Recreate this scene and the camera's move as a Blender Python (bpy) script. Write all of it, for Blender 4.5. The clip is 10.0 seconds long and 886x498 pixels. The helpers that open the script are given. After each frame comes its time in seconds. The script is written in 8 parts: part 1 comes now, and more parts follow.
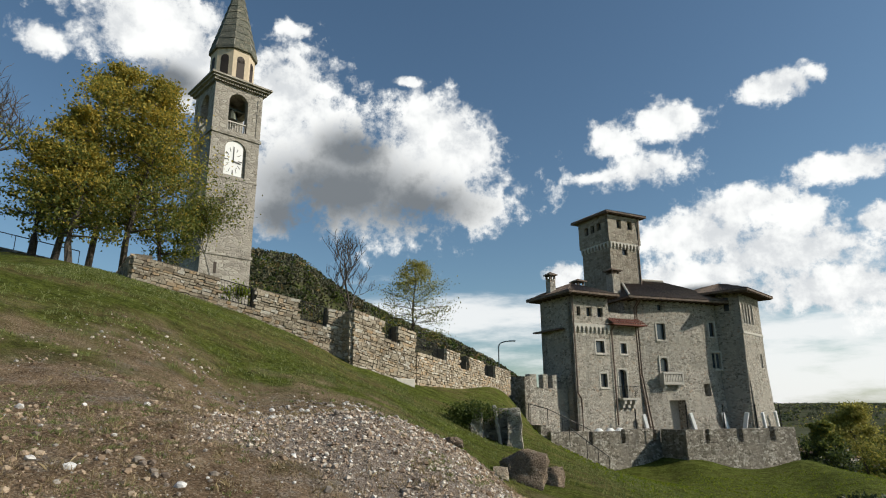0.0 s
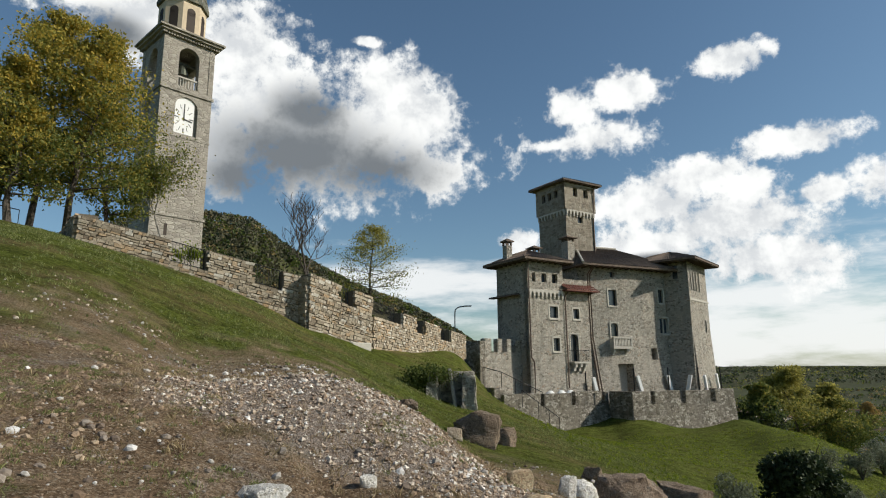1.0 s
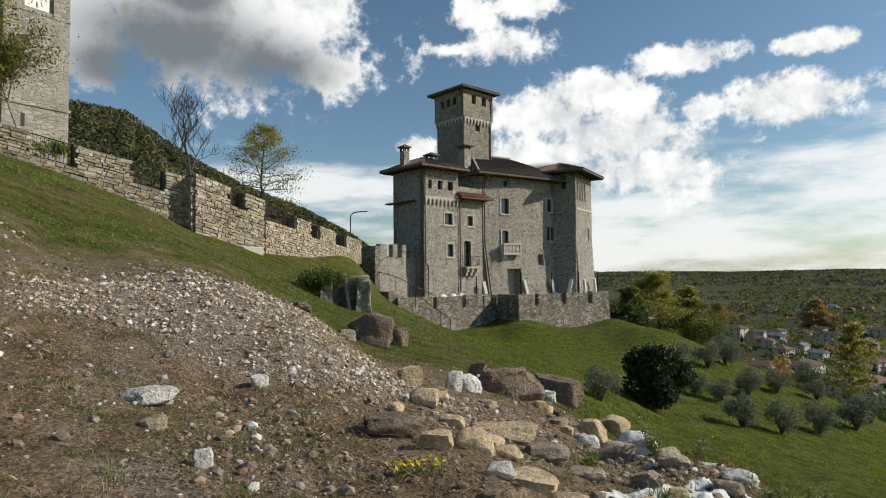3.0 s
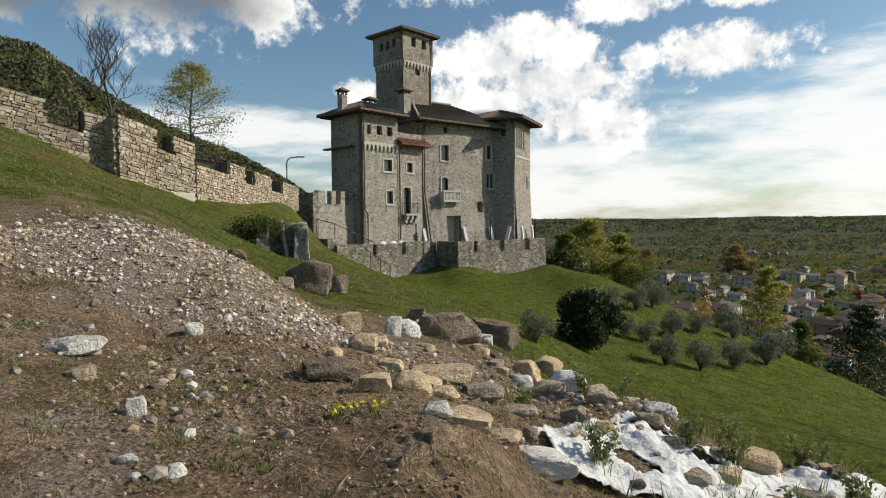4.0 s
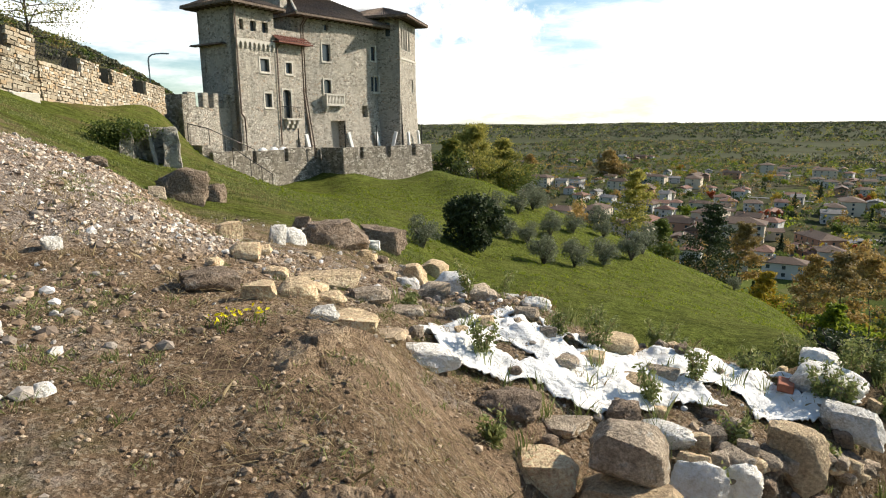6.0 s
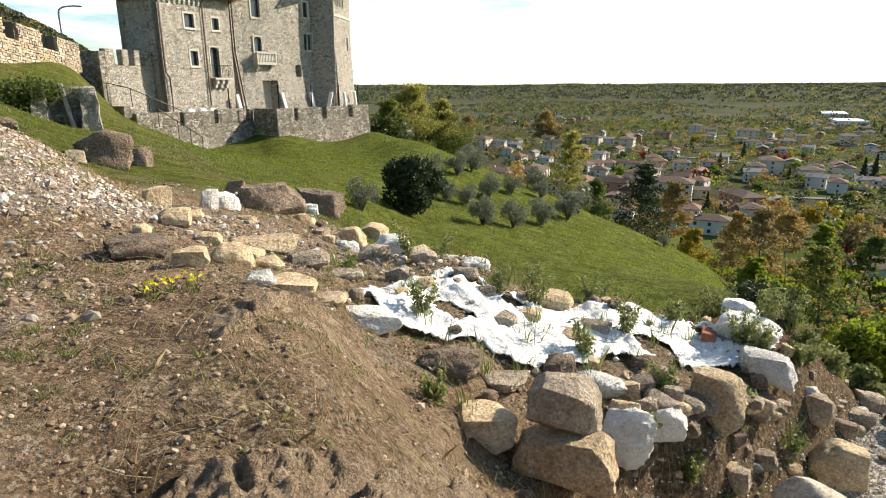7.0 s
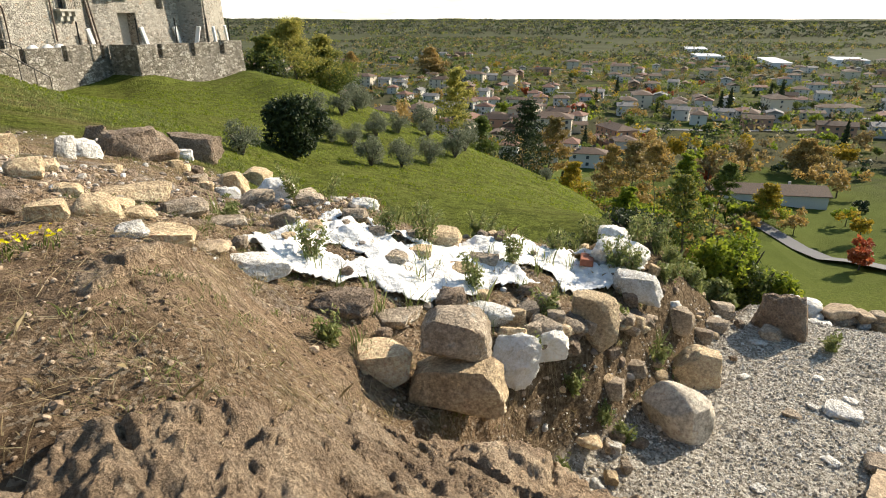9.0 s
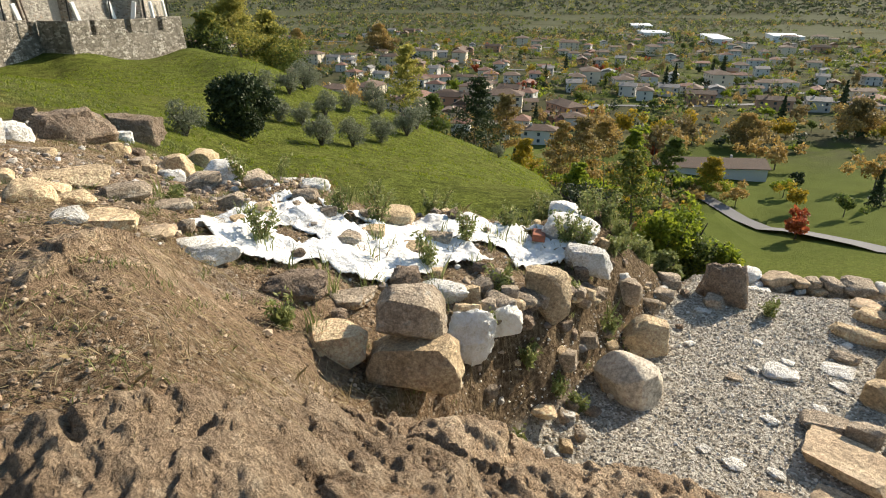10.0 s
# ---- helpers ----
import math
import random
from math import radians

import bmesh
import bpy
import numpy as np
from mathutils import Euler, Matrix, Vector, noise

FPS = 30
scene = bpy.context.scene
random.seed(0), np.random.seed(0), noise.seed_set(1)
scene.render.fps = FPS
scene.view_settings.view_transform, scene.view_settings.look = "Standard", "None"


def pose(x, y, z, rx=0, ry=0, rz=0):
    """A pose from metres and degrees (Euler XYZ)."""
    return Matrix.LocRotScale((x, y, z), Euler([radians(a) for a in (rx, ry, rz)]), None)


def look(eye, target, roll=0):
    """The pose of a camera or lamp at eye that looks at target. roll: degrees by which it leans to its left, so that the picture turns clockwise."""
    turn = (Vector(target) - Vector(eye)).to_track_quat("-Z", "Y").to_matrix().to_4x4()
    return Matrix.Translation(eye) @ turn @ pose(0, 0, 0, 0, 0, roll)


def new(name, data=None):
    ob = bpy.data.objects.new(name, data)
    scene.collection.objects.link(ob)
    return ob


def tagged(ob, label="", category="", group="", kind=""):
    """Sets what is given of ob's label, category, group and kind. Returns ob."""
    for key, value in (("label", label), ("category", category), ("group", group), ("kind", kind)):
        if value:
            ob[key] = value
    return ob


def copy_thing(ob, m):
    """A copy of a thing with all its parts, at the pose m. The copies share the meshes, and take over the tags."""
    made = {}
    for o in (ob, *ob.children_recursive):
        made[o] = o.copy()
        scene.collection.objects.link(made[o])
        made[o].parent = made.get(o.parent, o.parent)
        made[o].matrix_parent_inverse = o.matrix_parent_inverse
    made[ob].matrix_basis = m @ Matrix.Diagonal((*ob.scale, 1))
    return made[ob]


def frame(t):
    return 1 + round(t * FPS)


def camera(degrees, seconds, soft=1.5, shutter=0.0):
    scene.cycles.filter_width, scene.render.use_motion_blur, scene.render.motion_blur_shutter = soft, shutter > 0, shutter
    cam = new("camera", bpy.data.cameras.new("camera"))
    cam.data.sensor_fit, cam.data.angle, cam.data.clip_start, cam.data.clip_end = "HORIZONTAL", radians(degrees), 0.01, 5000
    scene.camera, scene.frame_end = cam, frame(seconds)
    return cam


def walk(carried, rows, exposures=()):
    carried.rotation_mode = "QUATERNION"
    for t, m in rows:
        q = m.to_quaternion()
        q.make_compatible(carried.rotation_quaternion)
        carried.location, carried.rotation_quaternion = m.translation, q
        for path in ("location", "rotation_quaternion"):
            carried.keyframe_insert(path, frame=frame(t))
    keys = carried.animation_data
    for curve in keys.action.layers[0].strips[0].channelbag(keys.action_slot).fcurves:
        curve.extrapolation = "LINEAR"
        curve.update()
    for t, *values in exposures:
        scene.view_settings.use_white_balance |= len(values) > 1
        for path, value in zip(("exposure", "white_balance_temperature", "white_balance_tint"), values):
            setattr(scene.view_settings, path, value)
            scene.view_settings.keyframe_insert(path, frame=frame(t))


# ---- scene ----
# Tripod shot: the lens turns 12 cm ahead of the pan head's axis. z = 0 is the pan head, north (+y) is where the shot begins.
FOV, REACH = 72.38, 0.12
cam = camera(FOV, 10.0, 1.05)
# seconds, yaw, pitch, roll
ROWS = [
    (0.0, 0.00, 14.68, -0.46),
    (0.5, -1.77, 13.39, -0.47),
    (1.0, -4.05, 11.37, -0.55),
    (1.5, -6.58, 8.93, -0.58),
    (2.0, -8.72, 6.78, -0.58),
    (2.5, -11.08, 4.69, -0.55),
    (4.0, -19.40, -2.62, -0.55),
    (4.5, -22.02, -5.22, -0.54),
    (5.0, -24.63, -7.50, -0.48),
    (5.5, -27.19, -9.58, -0.47),
    (7.0, -35.72, -15.08, -0.26),
    (7.5, -38.37, -16.83, -0.18),
    (8.0, -41.03, -18.43, -0.07),
    (8.5, -43.78, -19.65, 0.05),
    (9.0, -46.43, -20.69, 0.07),
    (9.5, -48.71, -21.71, 0.19),
    (10.0, -51.04, -22.66, 0.27),
]


def head(yaw, pitch, roll):
    turn = pose(0, 0, 0, 90 + pitch, 0, yaw) @ pose(0, 0, 0, 0, 0, roll)
    ahead = turn.to_3x3() @ Vector((0, 0, -REACH))
    return Matrix.Translation(ahead) @ turn


EXPOSURES = [(0.0, -0.14, 6230, 8), (2.5, -0.15, 6250, 8), (4.0, -0.04, 6380, 9), (4.5, 0.09, 6450, 10), (5.5, 0.48, 6550, 10), (7.0, 0.88, 6700, 10), (8.0, 0.95, 6800, 10), (10.0, 0.9, 6900, 10)]
walk(cam, [(t, head(y, p, r)) for t, y, p, r in ROWS], EXPOSURES)

# ---- world and sun ----
SUN_AZ, SUN_EL = -102.0, 31.0


def heading(az, el=0.0, r=1.0):
    """A vector of length r; az in degrees, positive to the left of +y."""
    a, e = radians(az), radians(el)
    return Vector((-math.sin(a) * math.cos(e), math.cos(a) * math.cos(e), math.sin(e))) * r


sun = new("sun", bpy.data.lights.new("sun", "SUN"))
sun.data.energy, sun.data.angle, sun.data.color = 4.6, radians(0.6), (1.0, 0.90, 0.76)
sun.matrix_world = look(heading(SUN_AZ, SUN_EL, 50), (0, 0, 0))

world = bpy.data.worlds.new("world")
scene.world = world
world.use_nodes = True
wt = world.node_tree
wt.nodes.clear()


def wn(kind, op="", interp="", vector=""):
    n = wt.nodes.new(kind)
    if op:
        n.operation = op
    if interp:
        n.interpolation_type = interp
    if vector:
        n.vector_type = vector
    return n


def wlink(a, b):
    wt.links.new(a, b)


def wmath(op, a, b=None, c=None, clamp=False):
    n = wn("ShaderNodeMath", op)
    n.use_clamp = clamp
    for i, v in enumerate((a, b, c)):
        if v is None:
            continue
        if isinstance(v, (int, float)):
            n.inputs[i].default_value = v
        else:
            wlink(v, n.inputs[i])
    return n.outputs[0]


def wstep(v, lo, hi):
    n = wn("ShaderNodeMapRange", interp="SMOOTHSTEP")
    wlink(v, n.inputs[0])
    n.inputs[1].default_value, n.inputs[2].default_value = lo, hi
    return n.outputs[0]


def wmix(f, a, b):
    n = wn("ShaderNodeMix")
    n.data_type = "RGBA"
    for i, v in ((0, f), (6, a), (7, b)):
        if isinstance(v, (int, float)):
            n.inputs[i].default_value = v
        elif isinstance(v, tuple):
            n.inputs[i].default_value = (*v, 1)
        else:
            wlink(v, n.inputs[i])
    return n.outputs[2]


sky = wn("ShaderNodeTexSky")
sky.sky_type, sky.sun_disc, sky.sun_elevation, sky.sun_rotation = "NISHITA", False, radians(SUN_EL), radians(-SUN_AZ)
sky.air_density, sky.dust_density, sky.ozone_density = 1.0, 0.7, 1.0
way = wn("ShaderNodeTexCoord").outputs["Generated"]


def wnoise(scale, detail, rough=0.55, shift=None, stretch=(1, 1, 1)):
    m = wn("ShaderNodeMapping")
    wlink(way, m.inputs[0])
    m.inputs[3].default_value = stretch
    if shift:
        m.inputs[1].default_value = shift
    n = wn("ShaderNodeTexNoise")
    n.inputs["Scale"].default_value, n.inputs["Detail"].default_value, n.inputs["Roughness"].default_value = scale, detail, rough
    wlink(m.outputs[0], n.inputs["Vector"])
    return n.outputs[0]


def blob(az, el, w, h):
    m = wn("ShaderNodeMapping", vector="TEXTURE")
    wlink(way, m.inputs[0])
    m.inputs[1].default_value = heading(az, el)
    m.inputs[2].default_value = (radians(el), 0, radians(az))
    m.inputs[3].default_value = (radians(w), radians(w), radians(h))
    n = wn("ShaderNodeVectorMath", op="LENGTH")
    wlink(m.outputs[0], n.inputs[0])
    return wmath("SUBTRACT", 1.0, n.outputs["Value"])


def heap(blobs):
    total = None
    for b in blobs:
        g = blob(*b)
        total = g if total is None else wmath("SMOOTH_MAX", total, g, 0.25)
    return total


# the cumulus heaps over the hill: azimuth, elevation, half width and half height in degrees
heaps = heap([(15.7, 28.6, 5.6, 5.6), (12.7, 23.6, 8.6, 7.8), (5.5, 20.6, 14.0, 6.6), (1.0, 25.0, 7.2, 5.0), (-3.6, 24.0, 3.8, 3.2), (-2.4, 18.6, 5.0, 4.2), (16.5, 20.0, 4.6, 6.0),
              (29.5, 31.5, 8.0, 5.0), (24.6, 29.2, 4.0, 4.0), (36.9, 28.4, 2.4, 1.6), (15.5, 33.6, 1.9, 0.9), (3.4, 30.1, 1.4, 0.6),
              (-22.3, 24.7, 4.4, 2.4), (-17.2, 23.5, 3.0, 2.5), (-19.1, 20.9, 6.0, 2.1), (-14.9, 20.6, 2.8, 0.9), (-31.2, 25.9, 3.5, 1.5), (-35.6, 18.4, 4.9, 1.7),
              (-27.3, 16.6, 5.8, 2.1), (-23.9, 14.6, 6.8, 2.9), (-30.7, 12.5, 9.0, 3.4), (-33, 9.0, 9.0, 3.2), (-11.6, 11.8, 2.3, 1.6), (-22.5, 10.6, 6.0, 2.6), (-32.4, 15.5, 1.6, 1.5), (-37, 13.9, 3.0, 1.6), (-44, 14, 7, 2.4), (-46, 18, 3.4, 1.0)])
veil = heap([(-3, 8.5, 13, 3.2), (-50, 6, 22, 6.5), (-75, 10, 25, 9), (-33, 6, 14, 3.0), (-105, 20, 30, 14), (-70, 2, 60, 9), (-30, 2, 30, 6)])
dark = heap([(10.3, 19.8, 11.5, 5.0), (14.5, 17.4, 6.5, 3.6), (3.0, 18.6, 8.5, 3.6), (9.3, 23.6, 5.0, 3.2), (26.5, 27.8, 3.5, 2.0), (-6.2, 8.2, 3.0, 0.9), (-24, 9.6, 4.0, 0.8)])
puff = wnoise(7.0, 9, 0.55)
fine = wnoise(18.0, 8, 0.62)
wisp = wnoise(45.0, 6, 0.65)
thick = wmath("MULTIPLY_ADD", wmath("SUBTRACT", puff, 0.5), 1.25, heaps)
thick = wmath("MULTIPLY_ADD", wmath("SUBTRACT", fine, 0.5), 1.7, thick)
thick = wmath("MULTIPLY_ADD", wmath("SUBTRACT", wisp, 0.5), 1.1, thick)
mass = wstep(thick, 0.06, 0.55)
streak = wnoise(4.0, 8, 0.6, None, (1, 1, 4.5))
veil_t = wstep(wmath("MULTIPLY_ADD", wmath("SUBTRACT", streak, 0.5), 3.6, veil), -0.15, 0.9)
shade = wstep(wmath("MULTIPLY_ADD", wmath("SUBTRACT", fine, 0.5), 0.9, dark), -0.1, 0.8)
lit = wmix(wstep(fine, 0.36, 0.62), (0.80, 0.80, 0.80), (1.16, 1.13, 1.08))
cloud = wmix(shade, lit, (0.225, 0.24, 0.255))
hue = wn("ShaderNodeVectorMath", op="MULTIPLY")
hue.inputs[1].default_value = (0.088, 0.100, 0.101)
wlink(sky.outputs[0], hue.inputs[0])
air = wmix(wmath("MULTIPLY", veil_t, 0.85), hue.outputs[0], (1.1, 1.07, 1.03))
air = wmix(mass, air, cloud)
back = wn("ShaderNodeBackground")
wlink(air, back.inputs[0])
wlink(back.outputs[0], wn("ShaderNodeOutputWorld").inputs[0])
# ---- materials ----
class Mat:
    """A small builder of node materials."""

    def __init__(self, name, rough=0.8, metal=0.0):
        self.m = bpy.data.materials.new(name)
        self.m.use_nodes = True
        self.t = self.m.node_tree
        self.b = self.t.nodes["Principled BSDF"]
        self.b.inputs["Roughness"].default_value, self.b.inputs["Metallic"].default_value = rough, metal
        self.b.inputs["Specular IOR Level"].default_value = 0.3
        self.pos = self.n("ShaderNodeTexCoord").outputs["Object"]

    def n(self, kind):
        return self.t.nodes.new(kind)

    def put(self, v, socket):
        if isinstance(v, (int, float)):
            socket.default_value = v
        elif isinstance(v, tuple):
            socket.default_value = (*v, 1) if len(v) == 3 and socket.type == "RGBA" else v
        else:
            self.t.links.new(v, socket)

    def place(self, stretch=(1, 1, 1), turn=(0, 0, 0), src=None):
        m = self.n("ShaderNodeMapping")
        self.put(src or self.pos, m.inputs[0])
        m.inputs[2].default_value, m.inputs[3].default_value = turn, stretch
        return m.outputs[0]

    def noise(self, scale, detail=5, rough=0.55, at=None, out=0):
        x = self.n("ShaderNodeTexNoise")
        x.inputs["Scale"].default_value, x.inputs["Detail"].default_value, x.inputs["Roughness"].default_value = scale, detail, rough
        self.put(at or self.pos, x.inputs["Vector"])
        return x.outputs[out]

    def cells(self, scale, feature="F1", at=None, out="Distance", rand=1.0):
        x = self.n("ShaderNodeTexVoronoi")
        x.feature = feature
        x.inputs["Scale"].default_value, x.inputs["Randomness"].default_value = scale, rand
        self.put(at or self.pos, x.inputs["Vector"])
        return x.outputs[out]

    def math(self, op, a, b=0.0, clamp=False):
        x = self.n("ShaderNodeMath")
        x.operation, x.use_clamp = op, clamp
        self.put(a, x.inputs[0]), self.put(b, x.inputs[1])
        return x.outputs[0]

    def step(self, v, lo, hi, a=0.0, b=1.0):
        x = self.n("ShaderNodeMapRange")
        x.interpolation_type = "SMOOTHSTEP"
        self.put(v, x.inputs[0])
        x.inputs[1].default_value, x.inputs[2].default_value, x.inputs[3].default_value, x.inputs[4].default_value = lo, hi, a, b
        return x.outputs[0]

    def mix(self, f, a, b, mode="MIX"):
        x = self.n("ShaderNodeMix")
        x.data_type, x.blend_type = "RGBA", mode
        self.put(f, x.inputs[0]), self.put(a, x.inputs[6]), self.put(b, x.inputs[7])
        return x.outputs[2]

    def ramp(self, v, *stops):
        x = self.n("ShaderNodeValToRGB")
        e = x.color_ramp.elements
        while len(e) < len(stops):
            e.new(0.5)
        for el, (p, c) in zip(e, stops):
            el.position, el.color = p, (*c, 1)
        self.put(v, x.inputs[0])
        return x.outputs[0]

    def attr(self, name):
        x = self.n("ShaderNodeAttribute")
        x.attribute_name = name
        return x.outputs["Fac"]

    def each(self):
        return self.n("ShaderNodeObjectInfo").outputs["Random"]

    def island(self):
        return self.n("ShaderNodeNewGeometry").outputs["Random Per Island"]

    def done(self, colour, bump=None, depth=0.02, rough=None, strength=1.0):
        self.put(colour, self.b.inputs["Base Color"])
        if rough is not None:
            self.put(rough, self.b.inputs["Roughness"])
        if bump is not None:
            x = self.n("ShaderNodeBump")
            x.inputs["Strength"].default_value, x.inputs["Distance"].default_value = strength, depth
            self.put(bump, x.inputs["Height"])
            self.put(x.outputs[0], self.b.inputs["Normal"])
        return self.m


def masonry(name, cell, tones, mortar, depth=0.05, squash=1.6, grime=0.5):
    """Rubble masonry: rounded stones in mortar, with patches of repair and weathering."""
    k = Mat(name, 0.9)
    at = k.place((1, 1, squash))
    warp = k.mix(0.10, at, k.noise(2.2 * cell, 2, 0.5, at, 1))
    gap = k.cells(cell, "DISTANCE_TO_EDGE", warp)
    tone = k.n("ShaderNodeSeparateColor")
    k.put(k.cells(cell, "F1", warp, "Color"), tone.inputs[0])
    col = k.ramp(tone.outputs[0], *tones)
    fleck = k.noise(cell * 6, 4, 0.6)
    col = k.mix(0.35, col, k.ramp(fleck, (0.3, (0.25, 0.25, 0.25)), (0.7, (0.75, 0.75, 0.75))), "SOFT_LIGHT")
    plaster = k.math("MULTIPLY", k.step(k.noise(0.55, 5, 0.6), 0.45, 0.68), 0.75)
    edge = k.math("MULTIPLY", k.step(gap, 0.01, 0.10), k.math("SUBTRACT", 1.0, plaster))
    col = k.mix(edge, mortar, col)
    streaks = k.noise(0.9, 6, 0.65, k.place((1.6, 1.6, 0.28)))
    col = k.mix(k.math("MULTIPLY", k.step(streaks, 0.5, 0.75), grime), col, (0.075, 0.07, 0.06))
    lift = k.math("ADD", k.math("MULTIPLY", edge, 1.0), k.math("MULTIPLY", fleck, 0.5))
    return k.done(col, lift, depth)


def plain(name, tone, rough=0.7, metal=0.0, vary=0.25, grain=12.0, depth=0.004, dark=None):
    k = Mat(name, rough, metal)
    n1, n2 = k.noise(grain, 6, 0.6), k.noise(grain * 0.13, 4, 0.5)
    low = dark or tuple(c * (1 - vary) for c in tone)
    high = tuple(min(1, c * (1 + vary)) for c in tone)
    col = k.mix(k.math("MULTIPLY", n2, 0.6), k.ramp(n1, (0.3, low), (0.7, high)), low)
    return k.done(col, n1, depth)


def rocky(name, tones, grain=9.0, depth=0.03, lichen=None, rough=0.9):
    """Natural stone: mottled at two scales, pitted, each block a little different."""
    k = Mat(name, rough)
    big, small, pit = k.noise(grain * 0.35, 6, 0.62), k.noise(grain * 2.2, 8, 0.68), k.cells(grain * 3, "F1")
    col = k.ramp(big, *tones)
    col = k.mix(0.55, col, k.ramp(small, (0.28, (0.2, 0.2, 0.2)), (0.72, (0.8, 0.8, 0.8))), "OVERLAY")
    hsv = k.n("ShaderNodeHueSaturation")
    v = k.n("ShaderNodeMapRange")
    k.put(k.each(), v.inputs[0])
    v.inputs[3].default_value, v.inputs[4].default_value = 0.85, 1.3
    k.put(v.outputs[0], hsv.inputs["Value"])
    k.put(col, hsv.inputs["Color"])
    col = hsv.outputs[0]
    if lichen:
        col = k.mix(k.step(k.noise(grain * 1.3, 7, 0.7), 0.56, 0.68), col, lichen)
    grit = k.noise(grain * 7, 6, 0.7)
    col = k.mix(0.6, col, k.ramp(grit, (0.34, (0.14, 0.14, 0.14)), (0.66, (0.86, 0.86, 0.86))), "OVERLAY")
    lift = k.math("ADD", k.math("MULTIPLY", big, 1.0), k.math("ADD", k.math("MULTIPLY", small, 1.0), k.math("ADD", k.math("MULTIPLY", pit, 0.25), k.math("MULTIPLY", grit, 0.35))))
    return k.done(col, lift, depth * 1.6)


def leafy(name, tones, through_light=0.35):
    """Leaves: the tone varies leaf by leaf, and light passes through."""
    k = Mat(name, 0.6)
    col = k.ramp(k.island(), *tones)
    col = k.mix(k.math("MULTIPLY", k.noise(0.6, 3), 0.5), col, tones[0][1])
    k.put(col, k.b.inputs["Base Color"])
    tr = k.n("ShaderNodeBsdfTranslucent")
    k.put(col, tr.inputs[0])
    mx = k.n("ShaderNodeMixShader")
    mx.inputs[0].default_value = through_light
    out = k.t.nodes["Material Output"]
    k.put(k.b.outputs[0], mx.inputs[1]), k.put(tr.outputs[0], mx.inputs[2]), k.put(mx.outputs[0], out.inputs[0])
    return k.m


M_CASTLE = masonry("castle rubble stone", 5.2, [(0.0, (0.21, 0.19, 0.155)), (0.35, (0.44, 0.405, 0.34)), (0.75, (0.63, 0.59, 0.51)), (1.0, (0.44, 0.345, 0.255))], (0.47, 0.43, 0.36), 0.12, 1.6, 0.28)
M_KEEP = masonry("tower rubble stone", 3.2, [(0.0, (0.21, 0.175, 0.135)), (0.5, (0.34, 0.295, 0.23)), (1.0, (0.45, 0.40, 0.32))], (0.36, 0.32, 0.255), 0.08)
M_PARAPET = masonry("weathered rampart stone", 5.0, [(0.0, (0.12, 0.105, 0.08)), (0.5, (0.30, 0.265, 0.21)), (1.0, (0.56, 0.52, 0.45))], (0.23, 0.205, 0.165), 0.10, 1.5, 0.65)
M_BELL = masonry("bell tower ashlar", 1.9, [(0.0, (0.27, 0.245, 0.205)), (0.5, (0.38, 0.35, 0.295)), (1.0, (0.46, 0.425, 0.36))], (0.34, 0.31, 0.26), 0.05, 2.0, 0.35)
M_MORTAR = plain("old lime mortar", (0.16, 0.135, 0.10), 0.95, 0, 0.3, 20, 0.02)


def course_stone(name, joined):
    k = Mat(name, 0.92)
    pick = k.island() if joined else k.each()
    col = k.ramp(pick, (0.0, (0.20, 0.16, 0.115)), (0.3, (0.33, 0.28, 0.205)), (0.6, (0.42, 0.365, 0.28)), (0.78, (0.38, 0.265, 0.15)), (0.92, (0.50, 0.455, 0.375)), (1.0, (0.6, 0.56, 0.48)))
    n = k.noise(14, 6, 0.65)
    col = k.mix(0.5, col, k.ramp(n, (0.3, (0.25, 0.25, 0.25)), (0.7, (0.75, 0.75, 0.75))), "OVERLAY")
    col = k.mix(k.math("MULTIPLY", k.step(k.noise(0.8, 5), 0.5, 0.75), 0.45), col, (0.12, 0.105, 0.08))
    return k.done(col, n, 0.02)


M_COURSE = course_stone("curtain wall stone", False)
M_COURSES = course_stone("curtain wall stones", True)


def tiles(name, tones, pitch=0.22):
    """Old clay pantiles: rows down the slope, tone varied by patches, moss."""
    k = Mat(name, 0.85)
    col = k.ramp(k.cells(4.5, "F1", k.place((1, 1, 1)), "Distance"), *tones)
    col = k.mix(0.6, col, k.ramp(k.noise(7, 6, 0.7), (0.25, (0.2, 0.2, 0.2)), (0.75, (0.8, 0.8, 0.8))), "OVERLAY")
    col = k.mix(k.step(k.noise(1.1, 6, 0.65), 0.52, 0.72), col, (0.10, 0.085, 0.07))
    return k.done(col, k.noise(9, 5), 0.06)


M_TILE = tiles("weathered clay roof tile", [(0.0, (0.10, 0.075, 0.06)), (0.5, (0.155, 0.115, 0.088)), (1.0, (0.21, 0.16, 0.125))])
M_TILE_RED = tiles("red clay roof tile", [(0.0, (0.12, 0.05, 0.038)), (0.5, (0.17, 0.068, 0.05)), (1.0, (0.22, 0.095, 0.068))])
M_EAVE = plain("dark eave timber", (0.09, 0.065, 0.048), 0.8)
# wood of doors and frames; on the bell tower also the painted shade of openings
M_WOOD_AND_VOID = plain("dark door wood and painted voids", (0.06, 0.045, 0.035), 0.7)
M_PALE = plain("pale dressed limestone", (0.50, 0.47, 0.41), 0.85, 0, 0.2, 8)
M_IRON = plain("dark painted iron", (0.035, 0.035, 0.035), 0.5, 0.6)
M_PIPE = plain("brown copper downpipe", (0.16, 0.12, 0.095), 0.5, 0.5)
M_STEEL = plain("galvanised steel", (0.35, 0.36, 0.37), 0.45, 0.8)
